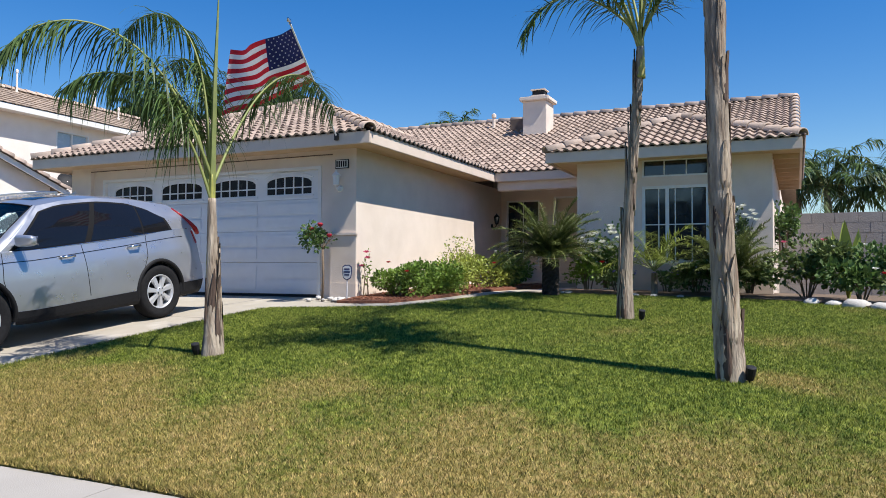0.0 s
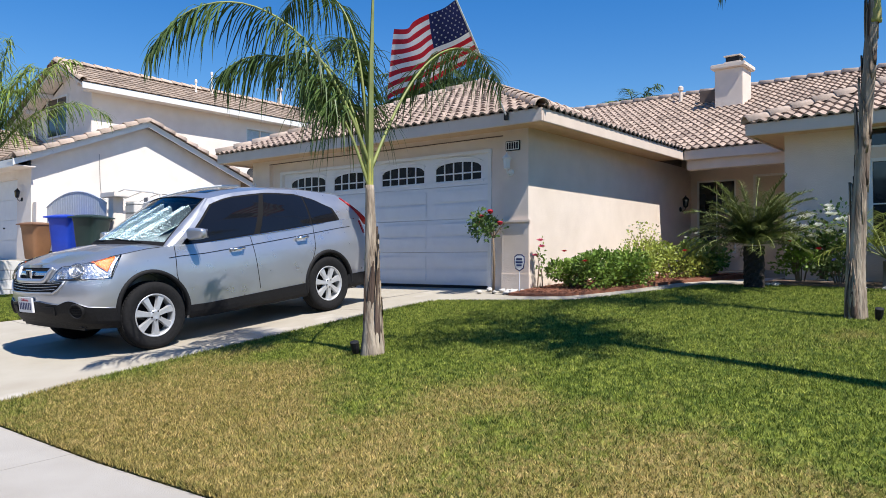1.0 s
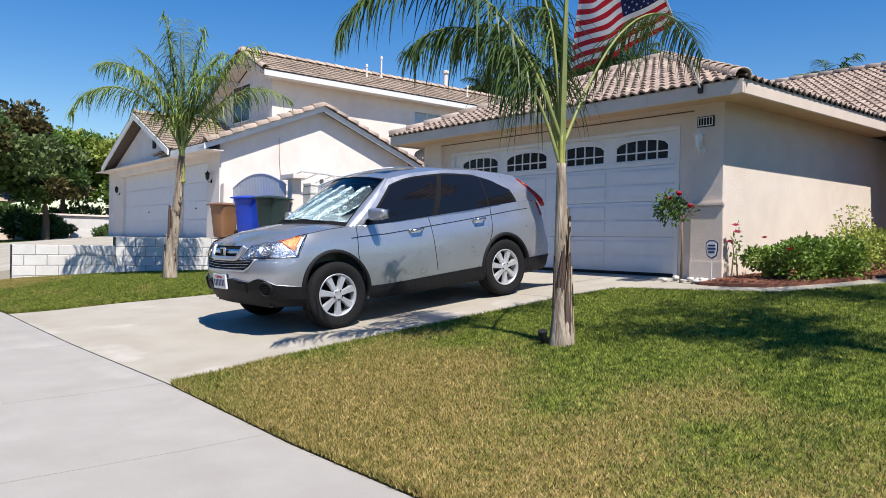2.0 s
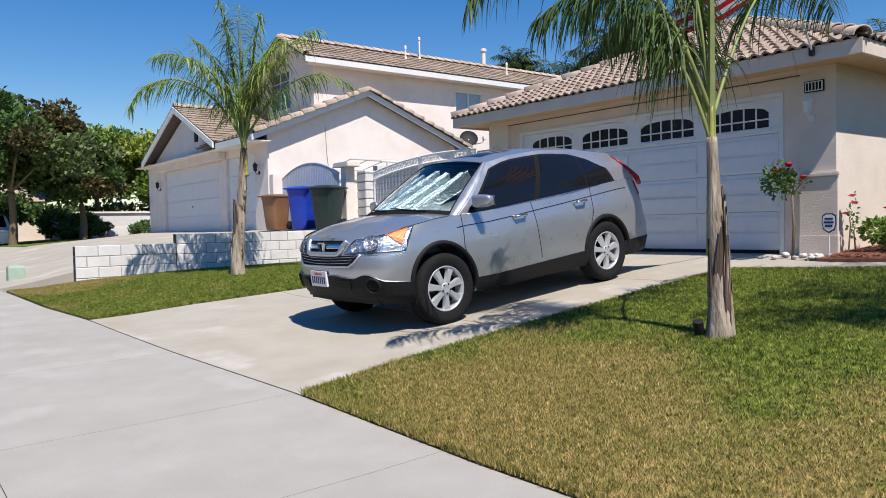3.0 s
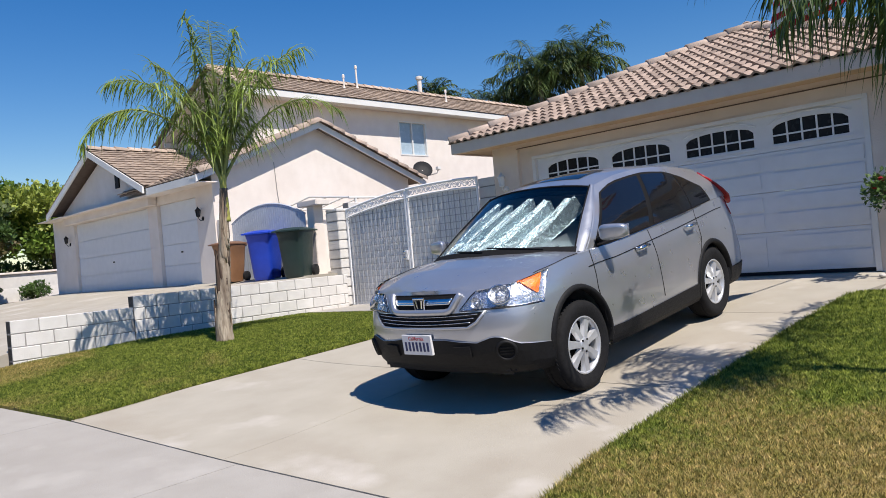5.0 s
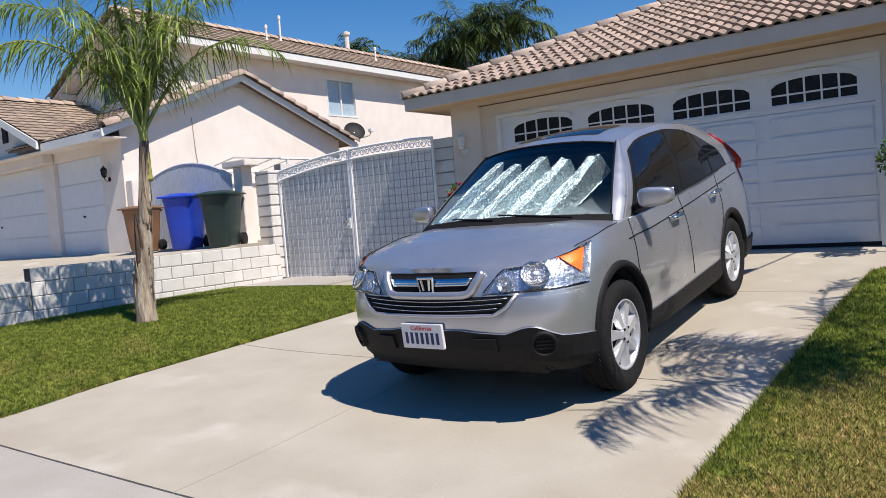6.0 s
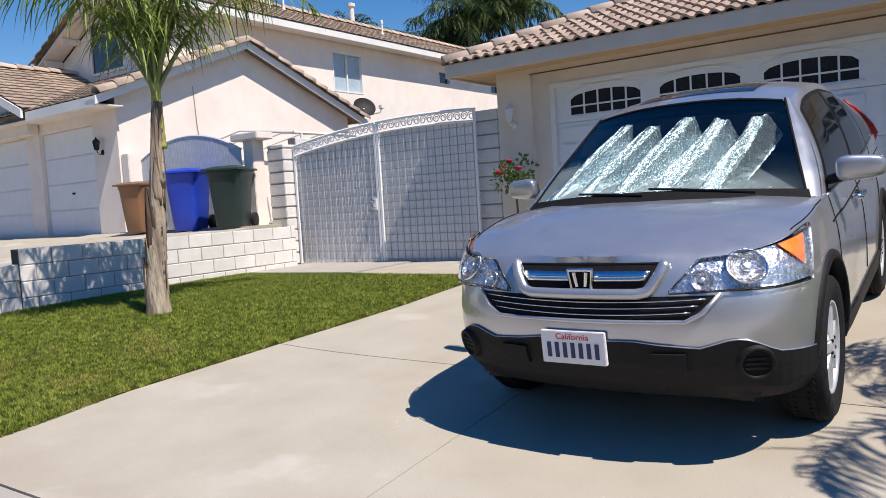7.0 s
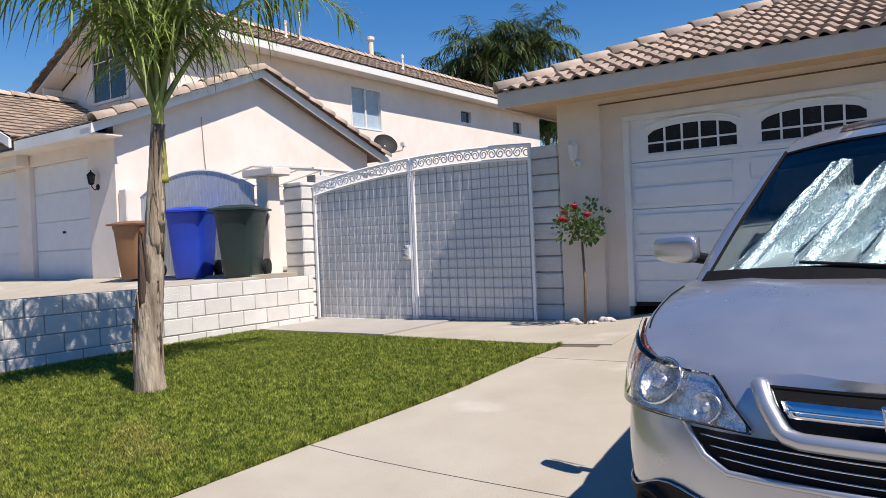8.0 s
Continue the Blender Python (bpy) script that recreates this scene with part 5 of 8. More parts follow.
for i in range(1, H - 1):
    l, r = rings[-1][i], rings[-1][L - i]
    row = [l]
    y = l.co.y
    crown = float(np.interp(y, (-0.9, -0.6, 0.0, 0.3, 0.6, 3.6), (0.03, 0.055, 0.075, 0.06, 0.0, 0.0)))
    for s in range(1, NS_):
        t = s / NS_
        e = abs(2 * t - 1)
        p = l.co.lerp(r.co, t)
        p.z += crown * (1 - e ** 2.2) + (0.012 * max(0, 1 - abs(e - 0.72) / 0.14) if y < 0.3 else 0)
        p.y -= 0.0
        row.append(bm.verts.new(p))
    row.append(r)
    if prev is None:
        for s in range(NS_):
            bm.faces.new((rings[-1][0], row[s], row[s + 1]))
    else:
        for s in range(NS_):
            bm.faces.new((prev[s], row[s], row[s + 1], prev[s + 1]))
    prev = row
for s in range(NS_):
    bm.faces.new((prev[s], rings[-1][H - 1], prev[s + 1]))
bmesh.ops.recalc_face_normals(bm, faces=bm.faces)
shell = bpy.data.meshes.new("shell")
bm.to_mesh(shell)
bm.free()
shell_ob = new("shell", shell)
cut = bmesh.new()
for y in (0.0, 2.62):
    for x in (-0.8, 0.8):
        lathe(cut, [(0.415, -0.22), (0.415, 0.22)], 36, pose(x, y, 0.37, 0, 90, 0))
bmesh.ops.recalc_face_normals(cut, faces=cut.faces)
cutter = bpy.data.meshes.new("cutter")
cut.to_mesh(cutter)
cut.free()
cut_ob = new("cutter", cutter)
mod = shell_ob.modifiers.new("wells", "BOOLEAN")
mod.operation, mod.object, mod.solver = "DIFFERENCE", cut_ob, "EXACT"
solid = bpy.data.meshes.new_from_object(shell_ob.evaluated_get(bpy.context.evaluated_depsgraph_get()))
for o in (shell_ob, cut_ob):
    bpy.data.objects.remove(o)
body_bm = bmesh.new()
body_bm.from_mesh(solid)
body = part("body", body_bm, PAINT, car)
body.data.shade_smooth()
body.data.set_sharp_from_angle(angle=radians(28))

# lower cladding, all round
def bumper_top(u):
    e = abs(2 * u - 1)
    return float(np.interp(e, (0.0, 0.30, 0.42, 0.60, 0.66, 0.72, 0.78, 0.86, 1.0), (0.505, 0.505, 0.49, 0.475, 0.495, 0.515, 0.505, 0.45, 0.43)))


EDGE = phi_y(-0.44, 0.4)
part("front_bumper_cladding", band(-EDGE, EDGE, 0.225, bumper_top, 0.014, 60, 8, 0.05), CLAD, car, "dark grey plastic lower bumper")
part("bumper_lip", tube(bmesh.new(), [proud(-EDGE + 2 * EDGE * k / 60, bumper_top(k / 60), 0.009) for k in range(61)], 0.0045, 6), PAINT, car, smooth=True)
for s in (-1, 1):
    part("bumper_pad", band(s * phi_x(0.30, 0.4), s * phi_x(0.44, 0.4), 0.375, 0.455, 0.032, 6, 4, 0.03), CLAD, car)
for s in (-1, 1):
    part("sill_cladding", band(s * phi_y(0.40), s * phi_y(2.24), 0.25, lambda u: 0.395 + 0.03 * u, 0.012, 20, 4, 0.05), CLAD, car, "dark plastic sill strip")
    part("rear_cladding", band(s * phi_y(3.02), s * 178, 0.26, 0.44, 0.012, 18, 4, 0.05), CLAD, car)
    for y in (0.0, 2.62):
        bm = bmesh.new()
        n, rows = 26, []
        for i in range(n + 1):
            a = radians(-12 + 204 * i / n)
            row = []
            for rad, dx in ((0.398, -0.05), (0.400, 0.014), (0.418, 0.018), (0.440, 0.011), (0.446, -0.006)):
                yy, zz = y - rad * math.cos(a), 0.37 + rad * math.sin(a)
                zz = max(zz, 0.25)
                xx = abs(hull(phi_y(min(max(yy, -0.86), 3.5), min(max(zz, 0.3), 1.0)), max(zz, 0.25)).x)
                row.append(bm.verts.new((s * (xx + dx), yy, zz)))
            rows.append(row)
        for a, b in zip(rows, rows[1:]):
            for k in range(4):
                bm.faces.new((a[k], b[k], b[k + 1], a[k + 1]))
        part("wheel_arch_trim", bm, CLAD, car, "black plastic wheel arch lip", smooth=True)

# underside
part("underbody", boxed(-0.7, 0.7, -0.72, 3.4, 0.20, 0.30, 0.03), BLACK, car)


def flank(a, t, s, off=0.0):
    """The side of the cabin: a from front to back, t from belt to roof rail, s the side."""
    yb, yt = 0.27 + 3.25 * a, 1.00 + 2.20 * a
    zb = belt(yb)
    zt = float(np.interp(yt, (1.0, 1.4, 1.9, 2.5, 3.2), (1.580, 1.640, 1.660, 1.628, 1.535)))
    xb = 0.835 - 0.05 * max(0, a - 0.6) / 0.4
    xt = 0.585 - 0.03 * max(0, a - 0.6) / 0.4
    k = max(0.0, t) ** 1.15
    return Vector((s * (xb + (xt - xb) * k + 0.028 * math.sin(math.pi * t) + off), yb + (yt - yb) * t, zb - 0.01 + (zt - zb + 0.01) * t))


def roof_at(a, e):
    """The roof: a from front to back, e from -1 to 1 across."""
    p = flank(a, 1, 1)
    return Vector((p.x * e, p.y + (e * e - 1) * 0.11 * (1 - a) + (1 - e * e) * 0.05 * a, p.z + 0.062 * (1 - abs(e) ** 2.3)))


def screen(e, t, off=0.0):
    """The windscreen: e across, t from bottom to top."""
    low = Vector((0.80 * e, -0.02 + 0.27 * e * e, 1.095 - 0.04 * e * e))
    p = low.lerp(roof_at(0, e), t)
    return p + Vector((0, -0.55, 0.83)) * (0.02 * math.sin(math.pi * t) + off)


bm = bmesh.new()
grid(bm, lambda u, v: roof_at(u, 2 * v - 1), 20, 14)
part("roof_panel", bm, PAINT, car, smooth=True)
part("sunroof", grid(bmesh.new(), lambda u, v: roof_at(0.10 + 0.22 * u, (2 * v - 1) * 0.62) + Vector((0, 0, 0.004)), 6, 8), TINTED, car, smooth=True)
for s in (-1, 1):
    bm = bmesh.new()
    grid(bm, lambda u, v: flank(u, v, s), 30, 10)
    part("cabin_side", bm, PAINT, car, smooth=True)

    def pane(a0, a1, hi, lo=0.045):
        def at(u, v):
            a = a0 + u * (a1 - a0)
            top = float(np.interp(a, (0.0, 0.06, 0.12, 0.3, 0.5, 0.62, 0.75, 0.86, 0.93), hi))
            return flank(a, lo + v * (top - lo), s, 0.006)
        return grid(bmesh.new(), at, 18, 8)
    curve = (0.74, 0.83, 0.875, 0.89, 0.88, 0.85, 0.70, 0.34, 0.2)
    rim_ = tuple(c + 0.035 for c in curve)

    def frame_(u, v):
        a = 0.045 + u * (0.84 - 0.045)
        top = float(np.interp(a, (0.0, 0.06, 0.12, 0.3, 0.5, 0.62, 0.75, 0.86, 0.93), rim_))
        return flank(a, 0.015 + v * (top - 0.015), s, 0.003)
    part("window_seal", grid(bmesh.new(), frame_, 30, 8), SEAM, car, smooth=True)
    part("front_side_window", pane(0.060, 0.365, curve), TINTED, car, smooth=True)
    part("rear_side_window", pane(0.395, 0.665, curve), TINTED, car, smooth=True)
    part("quarter_window", pane(0.675, 0.825, curve), TINTED, car, smooth=True)
    bm = bmesh.new()
    tube(bm, [flank(a, 0.012, s, 0.010) for a in [0.03 + 0.9 * k / 20 for k in range(21)]], 0.008, 6)
    part("belt_moulding", bm, CHROME, car, smooth=True)
    # mirror
    bm = bmesh.new()

    def cap(u, v):
        a, b = math.tau * u, math.pi * (v - 0.5)
        q = [math.copysign(abs(c) ** 0.55, c) for c in (math.cos(b) * math.cos(a), math.cos(b) * math.sin(a), math.sin(b))]
        return Vector((s * (0.985 + 0.112 * q[0]), 0.545 + 0.05 * q[1] + 0.03 * q[0], 1.185 + 0.066 * q[2] * (1 - 0.12 * q[0])))
    grid(bm, cap, 32, 18)
    bmesh.ops.remove_doubles(bm, verts=bm.verts, dist=1e-5)
    bmesh.ops.recalc_face_normals(bm, faces=bm.faces)
    mirror = part("side_mirror", bm, PAINT, car, smooth=True)
    part("mirror_arm", tube(bmesh.new(), [(s * 0.82, 0.55, 1.125), (s * 0.92, 0.56, 1.145)], [0.026, 0.028], 8), CLAD, mirror)
    bm = bmesh.new()
    grid(bm, lambda u, v: Vector((s * (0.985 + 0.095 * (2 * u - 1)), 0.600 + 0.03 * u, 1.185 + 0.05 * (2 * v - 1))), 3, 3)
    part("mirror_glass", bm, CHROME, mirror)
    # doors
    for yy, zz in ((1.16, 0.965), (2.20, 1.01)):
        handle = part("door_handle", tube(bmesh.new(), [(s * 0.885, yy - 0.10, zz), (s * 0.925, yy - 0.075, zz), (s * 0.927, yy + 0.075, zz + 0.006), (s * 0.885, yy + 0.10, zz + 0.006)], [0.014, 0.017, 0.017, 0.014], 8), CHROME, car, smooth=True)
    for line in ([(0.36, 0.45), (0.30, 0.75), (0.33, 1.06)], [(1.44, 0.46), (1.42, 0.8), (1.40, 1.09)], [(2.30, 0.62), (2.42, 0.86), (2.46, 1.15)]):
        pts = []
        for (ya, za), (yb, zb) in zip(line, line[1:]):
            for k in range(7):
                t = k / 6
                pts.append(proud(s * phi_y(ya + t * (yb - ya), za + t * (zb - za)), za + t * (zb - za), 0.0005))
        part("door_gap", tube(bmesh.new(), pts, 0.004, 5), SEAM, car)
    # dark line that draws the shade of the body crease under the handles
    pts = [proud(s * phi_y(y), belt(y) - 0.115 + 0.012 * y * 0.3, 0.0005) for y in [0.15 + 0.16 * k for k in range(20)]]
    part("swage_line", tube(bmesh.new(), pts, 0.005, 5), SEAM, car)
    # lamps
    pa, pb = phi_x(0.385, 0.72), phi_y(-0.36, 0.90)

    def lo_(u):
        return 0.712 + 0.012 * u + 0.035 * max(0, u - 0.75)

    def hi_(u):
        ph = pa + (pb - pa) * u
        z = 0.90
        for _ in range(6):
            z = belt(hull(ph, z).y) - 0.006
        return min(z, 0.722 + 0.52 * u)
    lamp = part("headlight", band(s * pa, s * pb, lambda u: lo_(u) + 0.004, lambda u: hi_(u) - 0.004, 0.0015, 26, 8, 0.01), REFLECTOR, car, "clear headlight with amber corner")
    part("lens", band(s * pa, s * pb, lo_, hi_, 0.026, 26, 8, 0.004), LENS, lamp, smooth=True).visible_shadow = False
    part("lamp_rim", tube(bmesh.new(), [proud(s * (pa + (pb - pa) * k / 24), lo_(k / 24), 0.012) for k in range(25)] + [proud(s * (pa + (pb - pa) * k / 24), hi_(k / 24), 0.012) for k in range(24, -1, -1)], 0.0032, 6), SEAM, lamp)

    def amber_lo(u):
        return 0.905 - 0.10 * u
    part("turn_signal", band(s * (pa + (pb - pa) * 0.74), s * (pa + (pb - pa) * 0.95), amber_lo, lambda u: hi_(0.74 + 0.21 * u) - 0.010, 0.012, 10, 4, 0.008), AMBER, lamp, "amber turn signal")
    for xx, zz, rr in ((0.675, 0.815, 0.082), (0.515, 0.765, 0.045)):
        c = proud(s * phi_x(xx, zz), zz, 0.004)
        aim = (proud(s * phi_x(xx, zz), zz, 0.1) - c).normalized()
        bm = bmesh.new()
        lathe(bm, [(rr, 0.008), (rr * 0.97, 0.014), (rr * 0.90, 0.006), (rr * 0.6, 0.0), (rr * 0.34, 0.002), (rr * 0.32, 0.014), (rr * 0.12, 0.018)], 24, Matrix.Translation(c) @ aim.to_track_quat("Z", "Y").to_matrix().to_4x4())
        part("bulb_bowl", bm, REFLECTOR, lamp, smooth=True)
        bm = bmesh.new()
        lathe(bm, [(rr * 1.04, 0.006), (rr * 1.04, 0.016), (rr * 0.97, 0.017), (rr * 0.96, 0.006)], 24, Matrix.Translation(c) @ aim.to_track_quat("Z", "Y").to_matrix().to_4x4(), False)
        part("bowl_ring", bm, CHROME, lamp, smooth=True)
    c = proud(s * phi_x(0.70, 0.40), 0.405, 0.016)
    aim = Matrix.Translation(c) @ (proud(s * phi_x(0.70, 0.40), 0.405, 0.1) - c).to_track_quat("Z", "Y").to_matrix().to_4x4()
    fog = part("fog_pod", lathe(bmesh.new(), [(0.085, -0.02), (0.078, 0.014), (0.066, 0.016), (0.060, 0.002)], 24, aim, False), CLAD, car, smooth=True)
    part("fog_recess", lathe(bmesh.new(), [(0.062, 0.0), (0.062, 0.003)], 20, aim), SEAM, fog)
    for k in (-1, 0, 1):
        part("slat", boxed(-0.05, 0.05, 0.024 * k - 0.005, 0.024 * k + 0.005, 0.003, 0.008, m=aim), CLAD, fog)
    # gap along the bonnet's edge
    pts = []
    for k in range(15):
        y = -0.42 + 0.58 * k / 14
        z = belt(y)
        pts.append(Vector((s * (abs(hull(phi_y(y, z), z).x) - 0.012), y, z + 0.004)))
    part("bonnet_gap", tube(bmesh.new(), pts, 0.003, 5), SEAM, car)
    # tail lamp along the rear pillar
    bm = bmesh.new()
    tube(bm, [flank(0.988, t, s, 0.004) for t in (-0.2, 0.0, 0.2, 0.4, 0.6, 0.85)], [0.030, 0.036, 0.030, 0.022, 0.016, 0.009], 8)
    part("tail_light", bm, RED, car, "red upright tail light", smooth=True)
    part("tail_lens", band(s * phi_y(3.42, 1.0), s * 143, 0.97, 1.15, 0.008, 6, 4), RED, car)

part("tailgate", grid(bmesh.new(), lambda u, v: flank(1, v, 1).lerp(flank(1, v, -1), u) + Vector((0, 0.07 * (1 - (2 * u - 1) ** 4), 0.0)), 12, 8), PAINT, car, smooth=True)
part("rear_window", grid(bmesh.new(), lambda u, v: flank(1, 0.12 + 0.76 * v, 1).lerp(flank(1, 0.12 + 0.76 * v, -1), 0.1 + 0.8 * u) + Vector((0, 0.012 + 0.07 * (1 - (1.6 * u - 0.8) ** 4), 0.0)), 10, 6), TINTED, car, smooth=True)
# grille
gz = 0.78


def half_at(z):
    return float(np.interp(z, (0.733, 0.75, 0.80, 0.838), (0.262, 0.285, 0.318, 0.338)))


def plate_on(w, z0, z1, off, nu=22, nv=6, thick=0.01):
    """A piece on the nose whose half width w follows the height."""
    bm = bmesh.new()
    grid(bm, lambda u, v: proud(phi_x((2 * u - 1) * w(z0 + v * (z1 - z0)), gz), z0 + v * (z1 - z0), off), nu, nv)
    back = bmesh.ops.extrude_face_region(bm, geom=list(bm.faces))
    for v in back["geom"]:
        if isinstance(v, bmesh.types.BMVert):
            v.co.y += thick
    return bm


grille = part("upper_grille", plate_on(half_at, 0.733, 0.838, 0.003), SEAM, car, "dark grille with chrome bars")
part("chrome_bar", plate_on(lambda z: half_at(z) - 0.014, 0.768, 0.806, 0.018, 22, 4, 0.02), CHROME, grille, smooth=True)
part("chrome_bar", tube(bmesh.new(), [proud(phi_x((k / 12 - 1) * (half_at(0.787) - 0.014), gz), 0.787, 0.021) for k in range(25)], 0.004, 6), CHROME, grille, smooth=True)
rim = [proud(phi_x((half_at(0.838) + 0.03) * -1, gz), 0.843, 0.006)]
rim += [proud(phi_x(-half_at(0.838 - 0.10 * k / 8) - 0.030 + 0.01 * k / 8, gz), 0.838 - 0.118 * k / 8, 0.014) for k in range(9)]
rim += [proud(phi_x(-0.25 + 0.5 * k / 14, gz), 0.712, 0.018) for k in range(15)]
rim += [proud(phi_x(half_at(0.838 - 0.10 * k / 8) + 0.030 - 0.01 * k / 8, gz), 0.838 - 0.118 * k / 8, 0.014) for k in range(8, -1, -1)]
part("grille_surround", tube(bmesh.new(), rim, 0.026, 10), PAINT, grille, smooth=True)
part("bonnet_lip_gap", tube(bmesh.new(), [proud(phi_x(-0.36 + 0.72 * k / 24, gz), 0.842, 0.002) for k in range(25)], 0.006, 5), SEAM, car)
badge_pts = [(-0.058, 0.046), (0.058, 0.046), (0.048, -0.046), (-0.048, -0.046)]
by = proud(0, 0.785, 0.036).y
bm = bmesh.new()
tube(bm, [(x, by, 0.785 + z) for x, z in badge_pts + badge_pts[:2]], 0.010, 6)
badge = part("badge", bm, CHROME, grille, "chrome badge shaped as a rounded frame")
part("backing", boxed(-0.052, 0.052, by + 0.004, by + 0.012, 0.742, 0.828, 0.004), SEAM, badge)
for q in (-1, 1):
    part("bar", tube(bmesh.new(), [(q * 0.020, by - 0.002, 0.752), (q * 0.030, by - 0.002, 0.820)], [0.007, 0.009], 6), CHROME, badge)
low = part("lower_grille", plate_on(lambda z: float(np.interp(z, (0.595, 0.62, 0.705), (0.44, 0.485, 0.575))), 0.598, 0.703, 0.004, 30, 6), SEAM, car, "black slatted lower air intake")
for z in (0.622, 0.650, 0.678):
    w_ = float(np.interp(z, (0.595, 0.62, 0.705), (0.43, 0.47, 0.56)))
    part("slat", tube(bmesh.new(), [proud(phi_x(-w_ + 2 * w_ * k / 24, 0.64), z + 0.012 * (k / 12 - 1) ** 2, 0.012) for k in range(25)], 0.003, 6), CHROME, low, smooth=True)
edge = [proud(phi_x(-0.59, 0.64), 0.712, 0.006), proud(phi_x(-0.52, 0.64), 0.63, 0.010)] + [proud(phi_x(-0.45 + 0.9 * k / 14, 0.64), 0.594, 0.012) for k in range(15)] + [proud(phi_x(0.52, 0.64), 0.63, 0.010), proud(phi_x(0.59, 0.64), 0.712, 0.006)]
part("intake_lip", tube(bmesh.new(), edge, 0.011, 8), PAINT, low, smooth=True)
# number plate
py = proud(0, 0.44, 0.035).y
PX = -0.046
plate = part("number_plate", boxed(PX - 0.158, PX + 0.158, py - 0.004, py + 0.02, 0.388, 0.548, 0.003), PLATE_WHITE, car, "white number plate with a red heading")
for k in range(7):
    x = PX - 0.118 + k * 0.0393
    part("plate_bar", boxed(x - 0.010, x + 0.010, py - 0.007, py - 0.0042, 0.418, 0.492), INK_BLUE, plate)
txt = bpy.data.curves.new("heading", "FONT")
txt.body, txt.size, txt.align_x, txt.extrude = "California", 0.042, "CENTER", 0.0008
txt_ob = new("heading_text", txt)
heading = bpy.data.meshes.new_from_object(txt_ob.evaluated_get(bpy.context.evaluated_depsgraph_get()))
bpy.data.objects.remove(txt_ob)
hb = bmesh.new()
hb.from_mesh(heading)
part("heading", hb, INK_RED, plate, matrix=pose(PX, py - 0.006, 0.507, 90, 0, 0))

# windscreen, sunshade and cabin
ws = part("windscreen", grid(bmesh.new(), lambda u, v: screen((2 * u - 1) * 0.975, 0.02 + 0.95 * v, 0.004), 20, 10), CLEAR, car, "clear windscreen", smooth=True)
ws.visible_shadow = False
for s in (-1, 1):
    part("windscreen_pillar", grid(bmesh.new(), lambda u, v: screen(s * 0.975, v, 0.008).lerp(flank(0.012, v, s, 0.002), u) + Vector((s * 0.5, -0.5, 0.3)) * 0.016 * math.sin(math.pi * u), 6, 14), PAINT, car, smooth=True)
    part("pillar_seal", tube(bmesh.new(), [screen(s * 0.972, k / 14, 0.008) for k in range(15)], 0.007, 5), SEAM, car)
part("header_seal", tube(bmesh.new(), [screen(-0.95 + 1.9 * k / 16, 0.975, 0.006) for k in range(17)], 0.008, 5), SEAM, car)
part("cowl", grid(bmesh.new(), lambda u, v: screen((2 * u - 1) * 0.99, -0.12 + 0.18 * v, 0.016), 16, 4), SEAM, car, smooth=True)
for x0, x1 in ((0.70, 0.05), (0.02, -0.50)):
    part("wiper", tube(bmesh.new(), [screen(x0 + (x1 - x0) * k / 10, 0.025 + 0.05 * (k / 10), 0.022) for k in range(11)], 0.007, 5), CLAD, car)
part("dashboard", grid(bmesh.new(), lambda u, v: Vector(((2 * u - 1) * 0.74, 0.08 + 0.6 * v + 0.17 * (2 * u - 1) ** 2, 1.075 - 0.02 * (2 * u - 1) ** 2)), 10, 3), CLAD, car)
part("cabin_lining", boxed(-0.62, 0.62, 0.95, 3.2, 1.09, 1.50, 0.05), BLACK, car)
rng = random.Random(5)


def foil(u, v):
    """A pleated sheet: near faces lean to one side, the far folds between them lie back in the dark."""
    w = (u * 4.6 + 0.15) % 1.0
    fold = min(1.0, w / 0.14) if w < 0.56 else max(0.0, 1 - (w - 0.56) / 0.16)
    if w > 0.86:
        fold = (w - 0.86) / 0.14 * 0.35
    e = -0.90 + 1.42 * u
    top = 0.70 + 0.10 * fold + 0.035 * math.sin(u * 13 + 1)
    low = 0.035 + 0.10 * (1 - fold)
    crush = 0.012 * math.sin(u * 90 + v * 7) * fold
    p = screen(e + 0.34 * v, low + (top - low) * v, -0.025 - 0.17 * (1 - fold) - crush)
    return p + Vector((rng.uniform(-1, 1), rng.uniform(-1, 1), rng.uniform(-1, 1))) * 0.003


part("sunshade", grid(bmesh.new(), foil, 150, 26), FOIL, car, "folded silver foil sunshade")

